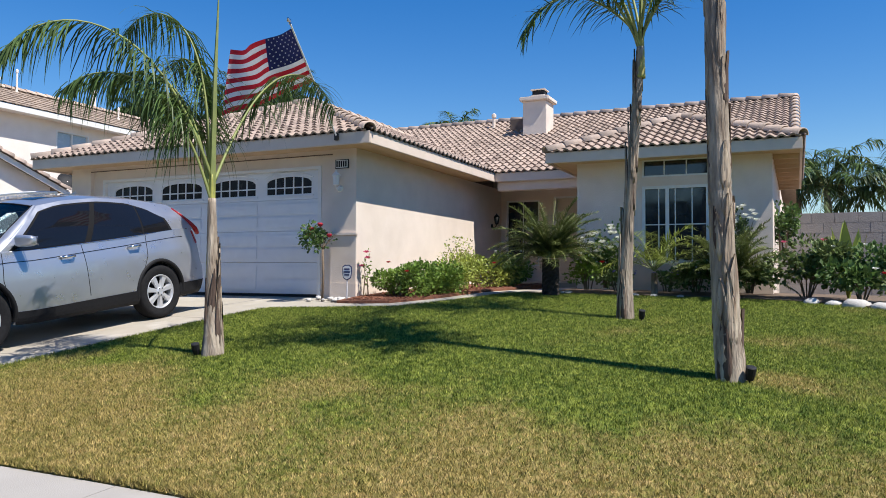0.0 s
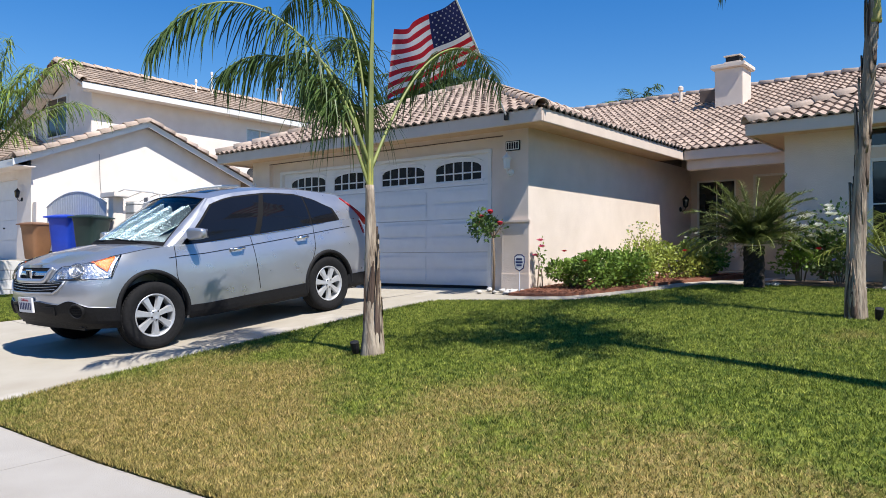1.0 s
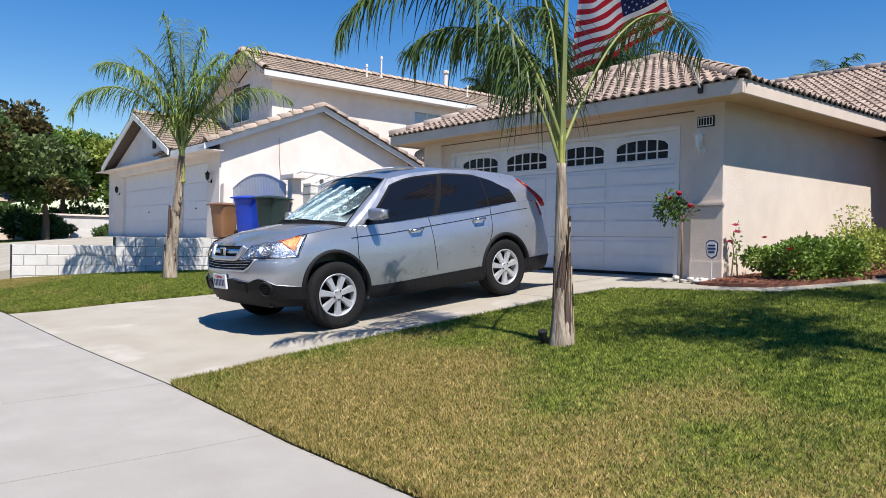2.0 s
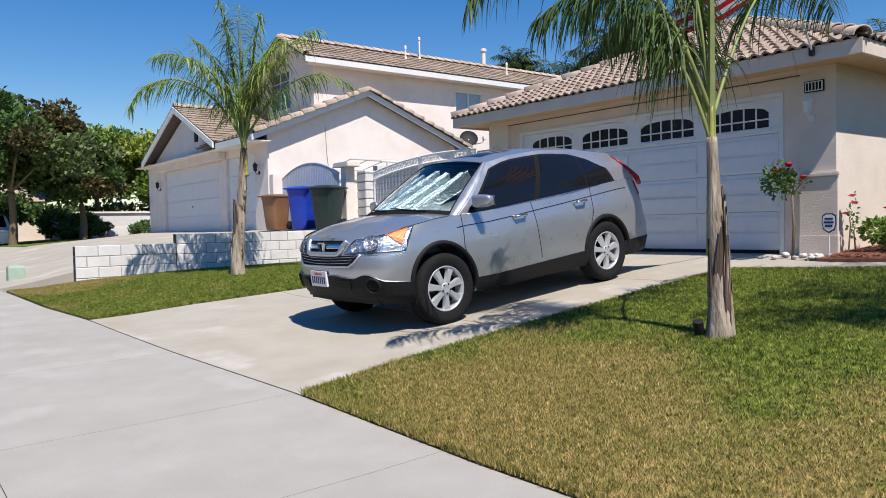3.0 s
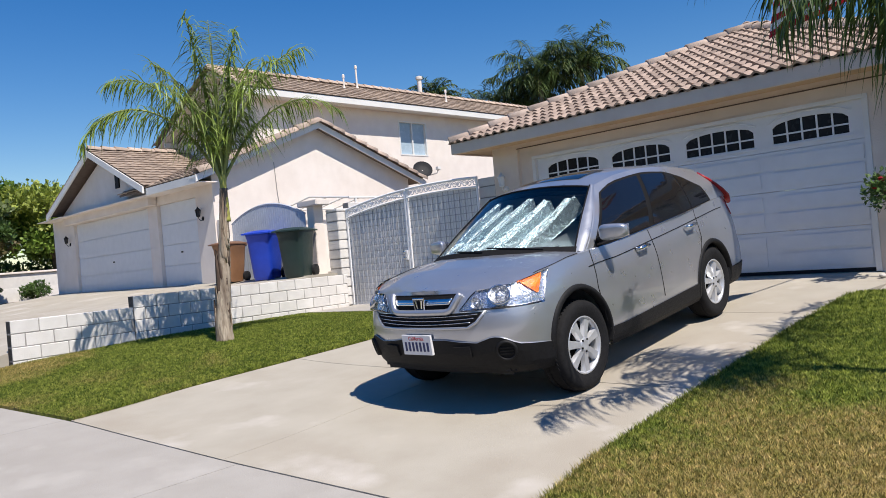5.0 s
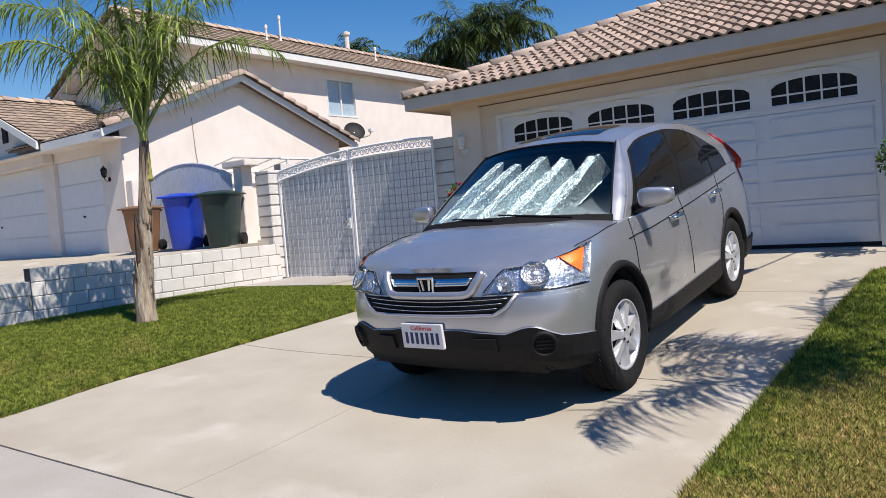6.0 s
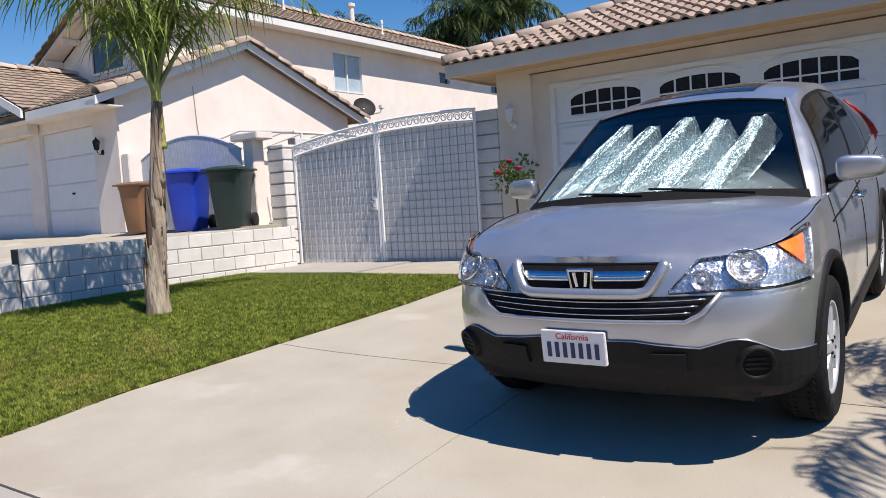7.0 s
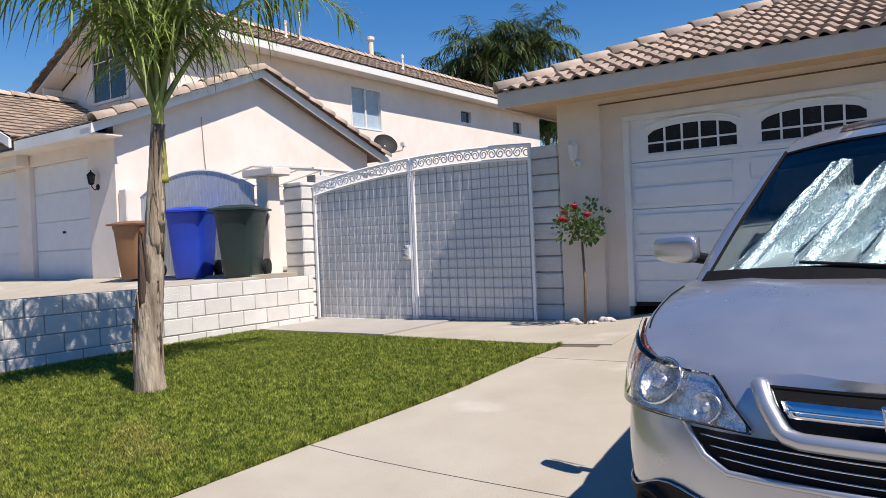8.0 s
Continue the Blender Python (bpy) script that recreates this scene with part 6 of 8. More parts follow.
# wheels
for y in (0.0, 2.62):
    for s in (-1, 1):
        face = Matrix.Translation((0, y, 0)) @ Matrix.Diagonal((1, 1.045, 1, 1)) @ pose(s * 0.80, 0, 0.362, 0, 90 * s, 0)
        wheel = part("wheel", lathe(bmesh.new(), [(0.232, -0.11), (0.33, -0.108), (0.352, -0.09), (0.362, -0.05), (0.363, 0.05), (0.354, 0.088), (0.333, 0.104), (0.30, 0.108), (0.255, 0.098), (0.232, 0.088)], 48, face, False), TYRE, car, smooth=True)
        bm = bmesh.new()
        for k in range(60):
            a = k * math.tau / 60
            for side in (-1, 1):
                box(bm, -0.012, 0.012, -0.02, 0.02, -0.004, 0.006, m=face @ Matrix.Rotation(a + 0.05 * side, 4, "Z") @ Matrix.Translation((0.3625, 0, side * 0.045)) @ Matrix.Rotation(radians(90), 4, "Y") @ Matrix.Rotation(0.35 * side, 4, "Z"))
        part("tread", bm, TYRE, wheel)["kind"] = "stuff"
        bm = bmesh.new()
        rows = [(0.236, 0.080), (0.230, 0.092), (0.218, 0.088), (0.208, 0.05), (0.205, -0.08)]
        rings_ = [[bm.verts.new((r * math.cos(k * math.tau / 48), r * math.sin(k * math.tau / 48), z)) for k in range(48)] for r, z in rows]
        for a, b in zip(rings_, rings_[1:]):
            for k in range(48):
                bm.faces.new((a[k], a[(k + 1) % 48], b[(k + 1) % 48], b[k]))
        bmesh.ops.transform(bm, matrix=face, verts=bm.verts)
        part("rim", bm, ALLOY, wheel, smooth=True)
        part("brake_disc", lathe(bmesh.new(), [(0.20, -0.03), (0.20, -0.01), (0.05, 0.0)], 28, face), SEAM, wheel)
        for k in range(7):
            bm = bmesh.new()
            prism(bm, [(0.05, -0.030), (0.12, -0.032), (0.216, -0.048), (0.216, 0.048), (0.12, 0.032), (0.05, 0.030)], "z", 0.045, 0.080)
            for v in bm.verts:
                v.co.z += 0.012 * (1 - v.co.x / 0.21)
                if v.co.z > 0.06:
                    v.co.y *= 0.72
            bmesh.ops.transform(bm, matrix=face @ Matrix.Rotation(k * math.tau / 7, 4, "Z"), verts=bm.verts)
            part("spoke", bm, ALLOY, wheel)
        part("hub_cap", lathe(bmesh.new(), [(0.066, 0.05), (0.066, 0.086), (0.05, 0.094), (0.035, 0.096), (0.02, 0.092)], 24, face), ALLOY, wheel, smooth=True)
        bm = bmesh.new()
        for k in range(5):
            lathe(bm, [(0.009, 0.08), (0.009, 0.099)], 8, face @ Matrix.Translation((0.05 * math.cos(k * 1.2566), 0.05 * math.sin(k * 1.2566), 0)))
        part("wheel_nuts", bm, SEAM, wheel)["kind"] = "stuff"
# the nose stands higher than the sills
for o in car.children_recursive:
    if o.name.split(".")[0] in ("wheel", "tread", "rim", "spoke", "hub_cap", "brake_disc", "wheel_nuts"):
        continue
    if o.name.startswith("heading"):
        o.matrix_basis = Matrix.Translation((0, 0, nose_lift(-0.9))) @ o.matrix_basis
        continue
    for v in o.data.vertices:
        v.co.z += nose_lift(v.co.y)
# ---- plants ----
def leaf_mat(name, a, b, per=0.35, rough=0.5, thin=0.25):
    return surface(name, a, b, 1.5, rough, per_piece=per, thin=thin, spec=0.35)


FROND = leaf_mat("palm_leaflet", (0.105, 0.165, 0.045), (0.05, 0.09, 0.025), 0.5)
FROND_GREEN = leaf_mat("fresh_palm_leaflet", (0.27, 0.35, 0.075), (0.15, 0.22, 0.04), 0.45, 0.45, 0.35)
FROND_DARK = leaf_mat("dark_palm_leaflet", (0.085, 0.13, 0.035), (0.05, 0.085, 0.025))
RACHIS = surface("palm_stalk", (0.27, 0.30, 0.09), (0.17, 0.20, 0.06), 6, 0.55)
BARK = surface("palm_bark", (0.56, 0.47, 0.36), (0.15, 0.105, 0.07), 18, 0.9, 1.0, 60, stain=(0.08, 0.055, 0.045), stain_scale=7, stain_amount=0.95, stretch=0.14)
BOOT = surface("palm_leaf_base", (0.52, 0.44, 0.33), (0.25, 0.17, 0.11), 30, 0.85, 0.9, 60, stain=(0.12, 0.07, 0.05), stain_scale=9, stain_amount=0.8, stretch=0.12)
FIBRE = surface("dark_palm_fibre", (0.13, 0.085, 0.06), (0.07, 0.045, 0.035), 30, 0.9, 0.9, 60, stretch=0.12)
SHEATH = surface("green_sheath", (0.44, 0.42, 0.09), (0.27, 0.27, 0.06), 8, 0.6, 0.2, 40, stain=(0.30, 0.20, 0.10), stain_scale=4, stain_amount=0.6)


def frond(base, az, rise, length, droop, rng, n=44, leaflet=0.42, width=0.016, hang=0.75, stalk=0.02, bare=0.16, sides=5):
    """A feather leaf: the stalk's mesh, and lists of points and faces of its leaflets."""
    az, rise = radians(az), radians(rise)
    p, d = Vector(base), Vector((math.cos(az) * math.cos(rise), math.sin(az) * math.cos(rise), math.sin(rise)))
    pts, dirs, seg = [p.copy()], [d.copy()], 26
    for i in range(seg):
        k = i / seg
        d = (d + Vector((0, 0, -1)) * droop * (0.25 + 1.5 * k) / seg).normalized()
        p = p + d * length / seg
        pts.append(p.copy()), dirs.append(d.copy())
    bm = bmesh.new()
    tube(bm, pts, [stalk * (1 - 0.9 * i / seg) + 0.002 for i in range(seg + 1)], sides)
    verts, faces = [], []
    for i in range(n):
        for s in (-1, 1):
            k = bare + (1 - bare) * (i + rng.uniform(-0.3, 0.3)) / n
            k = min(max(k, bare), 0.995)
            f = k * seg
            j = int(f)
            c, dd = pts[j].lerp(pts[j + 1], f - j), dirs[j]
            side = dd.cross(Vector((0, 0, 1)))
            if side.length < 1e-3:
                side = Vector((math.cos(az + 1.57), math.sin(az + 1.57), 0))
            side.normalize()
            up = side.cross(dd)
            lean = rng.uniform(-0.45, 0.65)
            out = (side * s + dd * rng.uniform(0.45, 0.9) + up * lean).normalized()
            if noise.noise(Vector((k * 9, s * 3.3, az * 4))) < -0.32:
                continue
            ll = leaflet * (0.55 + 0.9 * math.sin(math.pi * min(1, 0.12 + 0.86 * k)) ** 0.8) * rng.uniform(0.5, 1.15)
            sag = hang * rng.uniform(0.55, 1.5)
            w = width * rng.uniform(0.8, 1.15)
            q, dq = c.copy(), out.copy()
            b0 = len(verts)
            steps = 4
            nrm = dd.copy()
            for m_ in range(steps + 1):
                t = m_ / steps
                ww = w * (1 - t) ** 0.6 * (0.6 + 0.4 * min(1, t * 4))
                across = dq.cross(Vector((0, 0, 1)))
                across = across.normalized() if across.length > 1e-3 else nrm
                verts.append(q - across * ww), verts.append(q + across * ww)
                dq = (dq + Vector((0, 0, -1)) * sag * 1.6 / steps + Vector((rng.uniform(-1, 1), rng.uniform(-1, 1), 0)) * 0.12).normalized()
                q = q + dq * ll / steps
            for m_ in range(steps):
                a = b0 + 2 * m_
                faces.append((a, a + 1, a + 3, a + 2))
    return bm, verts, faces


def add_frond(tree, leafmat, *a, **k):
    bm, v, f = frond(*a, **k)
    st = part("frond", bm, RACHIS, tree, smooth=True)
    raw("leaflet_spray", v, f, leafmat, st)["kind"] = "stuff"


def trunk_mesh(path, radii, rng, rings=0.05, rag=0.12, sides=18):
    """A ringed, slightly ragged trunk."""
    bm = bmesh.new()
    path = [Vector(p) for p in path]
    lens = [0]
    for a, b in zip(path, path[1:]):
        lens.append(lens[-1] + (b - a).length)
    n = max(20, int(lens[-1] / rings))
    rows = []
    for i in range(n + 1):
        d = lens[-1] * i / n
        c = Vector([float(np.interp(d, lens, [p[q] for p in path])) for q in range(3)])
        r = float(np.interp(d, lens, radii))
        row = []
        for k in range(sides):
            a = k * math.tau / sides
            ridge = 1 + rag * (noise.noise(Vector((a * 1.4, d * 0.9, 3.1))) + 0.5 * noise.noise(Vector((a * 5, d * 5, 1.7)))) + 0.03 * math.sin(d * 60)
            row.append(bm.verts.new(c + Vector((math.cos(a), math.sin(a), 0)) * r * ridge))
        rows.append(row)
    for a, b in zip(rows, rows[1:]):
        for k in range(sides):
            bm.faces.new((a[k], a[(k + 1) % sides], b[(k + 1) % sides], b[k]))
    bm.faces.new(rows[0][::-1]), bm.faces.new(rows[-1])
    return bm


def boots(tree, path, radii, z0, z1, n, rng, material, length=0.55):
    """Old leaf bases that clasp the trunk and flare from it."""
    path = [Vector(p) for p in path]
    zs = [p.z for p in path]
    for i in range(n):
        z = z0 + (z1 - z0) * (i + rng.random()) / n
        c = Vector([float(np.interp(z, zs, [p[q] for p in path])) for q in range(3)])
        r = float(np.interp(z, zs, radii))
        a = rng.uniform(0, math.tau)
        ll = length * rng.uniform(0.5, 1.2)
        bm = bmesh.new()
        spread, flare = rng.uniform(0.7, 1.7), rng.uniform(0.0, 0.09)

        def at(u, v):
            aa = a + 0.35 * v * math.sin(3.0 * i) + (u - 0.5) * spread * (1.0 - 0.92 * v ** 1.5) * min(1.0, 0.35 + 2.2 * v)
            rq = float(np.interp(c.z + ll * v - 0.1, zs, radii))
            rr = rq * (0.97 + 0.07 * min(1.0, 5 * v) + flare * v * v + 0.05 * math.sin(9 * u + i)) + 0.010 * v * math.sin(13 * u + 2 * i)
            return c + Vector((math.cos(aa) * rr, math.sin(aa) * rr, ll * v - 0.1))
        grid(bm, at, 5, 5)
        ext = bmesh.ops.extrude_face_region(bm, geom=list(bm.faces))
        for g in ext["geom"]:
            if isinstance(g, bmesh.types.BMVert):
                g.co += (c - g.co).normalized() * Vector((0.012, 0.012, 0)).length
        part("leaf_base", bm, FIBRE if i % 3 == 0 else material, tree, smooth=True)


def palm(label, path, radii, crown, spear, leafmat, seed, base_bulge=1.25, boot=(0, 0, 0), sheath=None, **k):
    rng = random.Random(seed)
    tree = thing("palm_tree", label, "palm tree", group="front yard palms")
    part("trunk", trunk_mesh(path, radii, rng), BARK, tree, smooth=True)
    if boot[2]:
        boots(tree, path, radii, boot[0], boot[1], boot[2], rng, BOOT, 0.62)
    top = Vector(path[-1])
    if sheath:
        part("crownshaft", trunk_mesh([top - Vector((0, 0, sheath)), top + Vector((0, 0, 0.25))], [radii[-1] * 1.15, radii[-1] * 0.7], rng, 0.05, 0.2), SHEATH, tree, smooth=True)
    for az, rise, length, droop in crown:
        add_frond(tree, leafmat, top + Vector((0, 0, rng.uniform(-0.15, 0.2))), az, rise, length, droop, rng, **k)
    if spear:
        part("spear_leaf", tube(bmesh.new(), [top, top + Vector((0.01, 0, spear * 0.5)), top + Vector((0.03, 0.02, spear))], [0.034, 0.024, 0.004], 6), RACHIS, tree)
    return tree


def gz_(x, y):
    return smooth_land(x, y)


# young palm by the driveway
x, y = -5.42, 5.78
z = gz_(x, y)
palm("slender queen palm with drooping fronds and peeling grey base", [(x + 0.01, y, z - 0.05), (x, y, z + 0.25), (x - 0.05, y + 0.03, z + 0.95), (x - 0.09, y + 0.05, z + 1.62)], [0.122, 0.086, 0.058, 0.042],
     [(241, 70, 2.95, 3.3), (190, 86, 2.6, 4.2), (94, 62, 3.3, 2.2), (170, 76, 2.2, 3.0), (205, 80, 2.0, 3.2), (160, 84, 2.3, 3.4), (230, 74, 2.2, 3.0)], 2.3, FROND, 11, boot=(z + 0.05, z + 0.85, 16), sheath=0.95, n=96, leaflet=0.52, hang=1.6, width=0.0105, bare=0.36, stalk=0.017)
# palm on the small lawn
x, y = -14.87, 5.66
z = gz_(x, y)
palm("young queen palm on the small lawn with upright green fronds", [(x + 0.02, y, z - 0.05), (x, y, z + 0.3), (x, y + 0.1, z + 1.2), (x + 0.02, y + 0.18, z + 2.28)], [0.14, 0.112, 0.088, 0.06],
     [(250, 64, 2.6, 3.0), (240, 72, 2.4, 2.2), (72, 62, 2.6, 2.1), (62, 72, 2.5, 1.6), (160, 88, 2.7, 0.3), (250, 84, 2.5, 0.8), (60, 84, 2.5, 0.8), (330, 84, 2.3, 1.0), (100, 78, 2.3, 1.2), (215, 76, 2.2, 1.6), (285, 74, 2.0, 2.0), (20, 74, 2.1, 1.8), (130, 72, 2.1, 1.8)], 1.8, FROND_GREEN, 12, boot=(z + 0.1, z + 1.8, 24), sheath=0.5, n=86, leaflet=0.52, hang=1.05, width=0.012, bare=0.27, stalk=0.026)
# tall near palm, its crown far above
x, y = -0.60, 6.52
z = gz_(x, y)
palm("tall palm trunk with peeling pale grey bark", [(x + 0.03, y, z - 0.05), (x + 0.0, y, z + 0.3), (x - 0.05, y, z + 1.6), (x - 0.10, y, z + 3.4), (x - 0.02, y, z + 5.5)], [0.13, 0.112, 0.09, 0.078, 0.066],
     [(k * 36, 60 + 8 * (k % 3), 2.2, 1.3) for k in range(10)], 1.2, FROND, 13, boot=(z + 0.05, z + 3.2, 50), sheath=0.5, n=52, leaflet=0.45, hang=0.6)
# middle palm
x, y = -2.04, 9.42
z = gz_(x, y)
palm("slim queen palm with airy green crown", [(x, y, z - 0.05), (x + 0.0, y, z + 0.5), (x + 0.05, y, z + 1.3), (x + 0.17, y, z + 3.0), (x + 0.2, y, z + 3.45)], [0.118, 0.088, 0.067, 0.057, 0.05],
     [(212, 68, 3.0, 1.7), (222, 60, 2.5, 2.0), (204, 50, 1.9, 2.8), (190, 74, 2.6, 1.8), (30, 70, 2.0, 2.0), (60, 74, 2.0, 1.6), (120, 66, 2.1, 1.7), (-10, 64, 1.7, 2.2), (250, 66, 2.3, 1.7), (300, 66, 1.8, 1.8)], 1.6, FROND, 14, boot=(z + 0.05, z + 3.2, 40), sheath=0.4, n=48, leaflet=0.44, hang=0.5, width=0.012, bare=0.2)


def blob_leaves(center, radii, n, size, rng, squash=0.35):
    """Leaves strewn over a bushy volume with gaps; lists of points and faces."""
    verts, faces = [], []
    lobes = [(Vector((rng.uniform(-0.6, 0.6) * radii[0], rng.uniform(-0.6, 0.6) * radii[1], rng.uniform(-0.35, 0.55) * radii[2])), rng.uniform(0.35, 0.62)) for _ in range(7)]
    for _ in range(n):
        c, r = rng.choice(lobes)
        d = Vector((rng.gauss(0, 1), rng.gauss(0, 1), rng.gauss(0, 1))).normalized()
        rr = r * rng.uniform(0.55, 1.12)
        p = Vector(center) + c + Vector((d.x * radii[0], d.y * radii[1], d.z * radii[2])) * rr
        out = (d + Vector((rng.uniform(-0.8, 0.8), rng.uniform(-0.8, 0.8), rng.uniform(-0.5, 0.9)))).normalized()
        side = out.orthogonal().normalized()
        side = Matrix.Rotation(rng.uniform(0, math.tau), 3, out) @ side
        s = size * rng.uniform(0.6, 1.35)
        b = len(verts)
        nrm = out.cross(side)
        verts += [p, p + out * s * 0.5 + side * s * squash + nrm * s * 0.08, p + out * s, p + out * s * 0.5 - side * s * squash + nrm * s * 0.08]
        faces.append((b, b + 1, b + 2, b + 3))
    return verts, faces


def shrub(label, at, radii, n, size, material, seed, flowers=None, category="shrub", name="shrub", stems=9):
    rng = random.Random(seed)
    s = thing(name, label, category)
    at = Vector(at)
    for _ in range(stems):
        a = rng.uniform(0, math.tau)
        tip = at + Vector((math.cos(a) * radii[0] * 0.6, math.sin(a) * radii[1] * 0.6, radii[2] * rng.uniform(0.6, 1.5)))
        part("stem", tube(bmesh.new(), [at + Vector((math.cos(a) * 0.05, math.sin(a) * 0.05, -0.05)), at.lerp(tip, 0.5) + Vector((0, 0, 0.1)), tip], [0.012, 0.009, 0.004], 5), TWIG, s)
    v, f = blob_leaves(at + Vector((0, 0, radii[2])), radii, n, size, rng)
    raw("foliage", v, f, material, s)["kind"] = "stuff"
    if flowers:
        mat, count, fs = flowers
        for _ in range(count):
            d = Vector((rng.uniform(-1, 1), rng.uniform(-1, 0.4), rng.uniform(0.0, 1))).normalized()
            p = at + Vector((d.x * radii[0], d.y * radii[1], radii[2] + d.z * radii[2])) * 1.0
            bloom = bmesh.new()
            for k in range(9):
                a, t = k * 2.4, 0.3 + 0.7 * k / 9
                o = Vector((math.cos(a) * t, math.sin(a) * t, 0.5 - 0.4 * t)) * fs
                q = [bloom.verts.new(p + o * 0.2), bloom.verts.new(p + o + Vector((-math.sin(a), math.cos(a), 0.5)) * fs * 0.45), bloom.verts.new(p + o * 1.35 + Vector((0, 0, fs * 0.3))), bloom.verts.new(p + o + Vector((math.sin(a), -math.cos(a), 0.5)) * fs * 0.45)]
                bloom.faces.new(q)
            part("flower", bloom, mat, s)
    return s


TWIG = surface("brown_twig", (0.20, 0.14, 0.09), (0.14, 0.10, 0.06), 20, 0.8)
LEAF_A = leaf_mat("bright_leaf", (0.20, 0.30, 0.05), (0.125, 0.21, 0.035))
LEAF_B = leaf_mat("yellow_green_leaf", (0.36, 0.41, 0.085), (0.25, 0.31, 0.06))
LEAF_C = leaf_mat("deep_leaf", (0.115, 0.19, 0.05), (0.065, 0.125, 0.035))
LEAF_D = leaf_mat("olive_leaf", (0.15, 0.20, 0.065), (0.10, 0.14, 0.045))
PETAL_RED = surface("red_petal", (0.50, 0.012, 0.03), (0.36, 0.008, 0.02), 20, 0.6, thin=0.2)
PETAL_PINK = surface("pink_petal", (0.75, 0.16, 0.26), (0.62, 0.10, 0.2), 20, 0.6, thin=0.2)
PETAL_WHITE = surface("white_petal", (0.80, 0.80, 0.74), (0.72, 0.73, 0.66), 20, 0.6, thin=0.2)
PETAL_BLUE = surface("violet_petal", (0.22, 0.20, 0.50), (0.16, 0.15, 0.40), 20, 0.6, thin=0.2)
# ---- planting beds ----
MULCH = surface("red_bark_mulch", (0.26, 0.10, 0.055), (0.15, 0.06, 0.035), 25, 0.9, 0.8, 40)
bed = sheet("planting_bed", -6.56, -4.85, lambda x: path_back(x) - 0.02, 15.1, 8, 16, 0.05, 0.12, MULCH)
tagged(bed, "bark mulch bed along the garage side wall", "planting bed", kind="structure")
bed2 = sheet("planting_bed", -3.85, 4.0, lambda x: float(np.interp(x, (-3.85, -1, 0, 1.2, 4), (12.1, 12.3, 12.1, 11.3, 11.2))), 13.8, 14, 6, 0.05, 0.12, SOIL)
tagged(bed2, "dark soil bed in front of the bay window", "planting bed", kind="structure")
chips = random.Random(8)
vv, ff = [], []
for _ in range(2600):
    x = chips.uniform(-6.5, -4.9)
    yb = path_back(x)
    y = yb + chips.random() * 2.8
    z = smooth_land(x, y) + 0.055
    a, s = chips.uniform(0, 6.28), chips.uniform(0.012, 0.04)
    dx, dy = math.cos(a) * s, math.sin(a) * s
    b = len(vv)
    t = chips.uniform(-0.01, 0.02)
    vv += [(x - dx, y - dy, z), (x + dy * 0.3, y - dx * 0.3, z + 0.012), (x + dx, y + dy, z + t), (x - dy * 0.3, y + dx * 0.3, z + 0.008)]
    ff.append((b, b + 1, b + 2, b + 3))
tagged(raw("mulch_chips", vv, ff, MULCH), "loose reddish bark chips on the bed", "mulch", kind="stuff")

shrub("leafy green rose shrub against the garage corner", (-5.9, 10.62, 0.94), (0.50, 0.46, 0.34), 2600, 0.060, LEAF_A, 21, (PETAL_RED, 2, 0.045))
shrub("low dense green shrub in the mulch bed", (-5.66, 11.25, 0.95), (0.50, 0.50, 0.33), 2400, 0.060, LEAF_A, 22)
shrub("yellow-green low shrub in the mulch bed", (-5.62, 12.05, 0.98), (0.50, 0.55, 0.32), 2400, 0.056, LEAF_B, 23, (PETAL_RED, 2, 0.05))
shrub("tall loose light green shrub by the wall", (-5.50, 13.1, 0.98), (0.56, 0.75, 0.44), 3200, 0.058, LEAF_B, 24, (PETAL_RED, 2, 0.05))
shrub("feathery green shrub with pale blooms", (-5.32, 14.2, 1.03), (0.58, 0.65, 0.48), 3000, 0.058, LEAF_A, 25, (PETAL_WHITE, 4, 0.04))
shrub("thin flowering stems rising over the bed", (-6.1, 13.4, 1.33), (0.25, 0.7, 0.42), 420, 0.05, LEAF_B, 26, (PETAL_WHITE, 10, 0.035), stems=26)
shrub("slender pink rose stem at the wall corner", (-6.42, 10.4, 1.08), (0.07, 0.07, 0.34), 60, 0.05, LEAF_A, 27, (PETAL_PINK, 3, 0.06), category="rose", stems=2)


def standard_rose(at, h, seed):
    rng = random.Random(seed)
    t = thing("rose_tree", "standard rose tree with red blooms on a thin bare stem", "rose tree", group="standard roses")
    at = Vector(at)
    part("stem", tube(bmesh.new(), [at - Vector((0, 0, 0.05)), at + Vector((0.02, 0, h * 0.5)), at + Vector((0, 0, h))], [0.022, 0.017, 0.014], 7), TWIG, t, smooth=True)
    top = at + Vector((0, 0, h))
    for k in range(7):
        a = k * 0.9
        part("branch", tube(bmesh.new(), [top, top + Vector((math.cos(a) * 0.1, math.sin(a) * 0.1, 0.12)), top + Vector((math.cos(a) * 0.2, math.sin(a) * 0.2, 0.2 + 0.05 * (k % 3)))], [0.009, 0.006, 0.003], 5), TWIG, t)
    v, f = blob_leaves(top + Vector((0, 0, 0.16)), (0.30, 0.30, 0.26), 420, 0.065, rng)
    raw("foliage", v, f, LEAF_C, t)["kind"] = "stuff"
    for k in range(6):
        d = Vector((rng.uniform(-1, 1), rng.uniform(-1, 0.3), rng.uniform(0.1, 1))).normalized()
        p = top + Vector((0, 0, 0.16)) + Vector((d.x * 0.25, d.y * 0.25, d.z * 0.24))
        part("flower", lathe(bmesh.new(), [(0.008, -0.03), (0.035, -0.01), (0.045, 0.015), (0.03, 0.03), (0.022, 0.02), (0.012, 0.032)], 9, Matrix.Translation(p)), PETAL_RED, t)
    return t


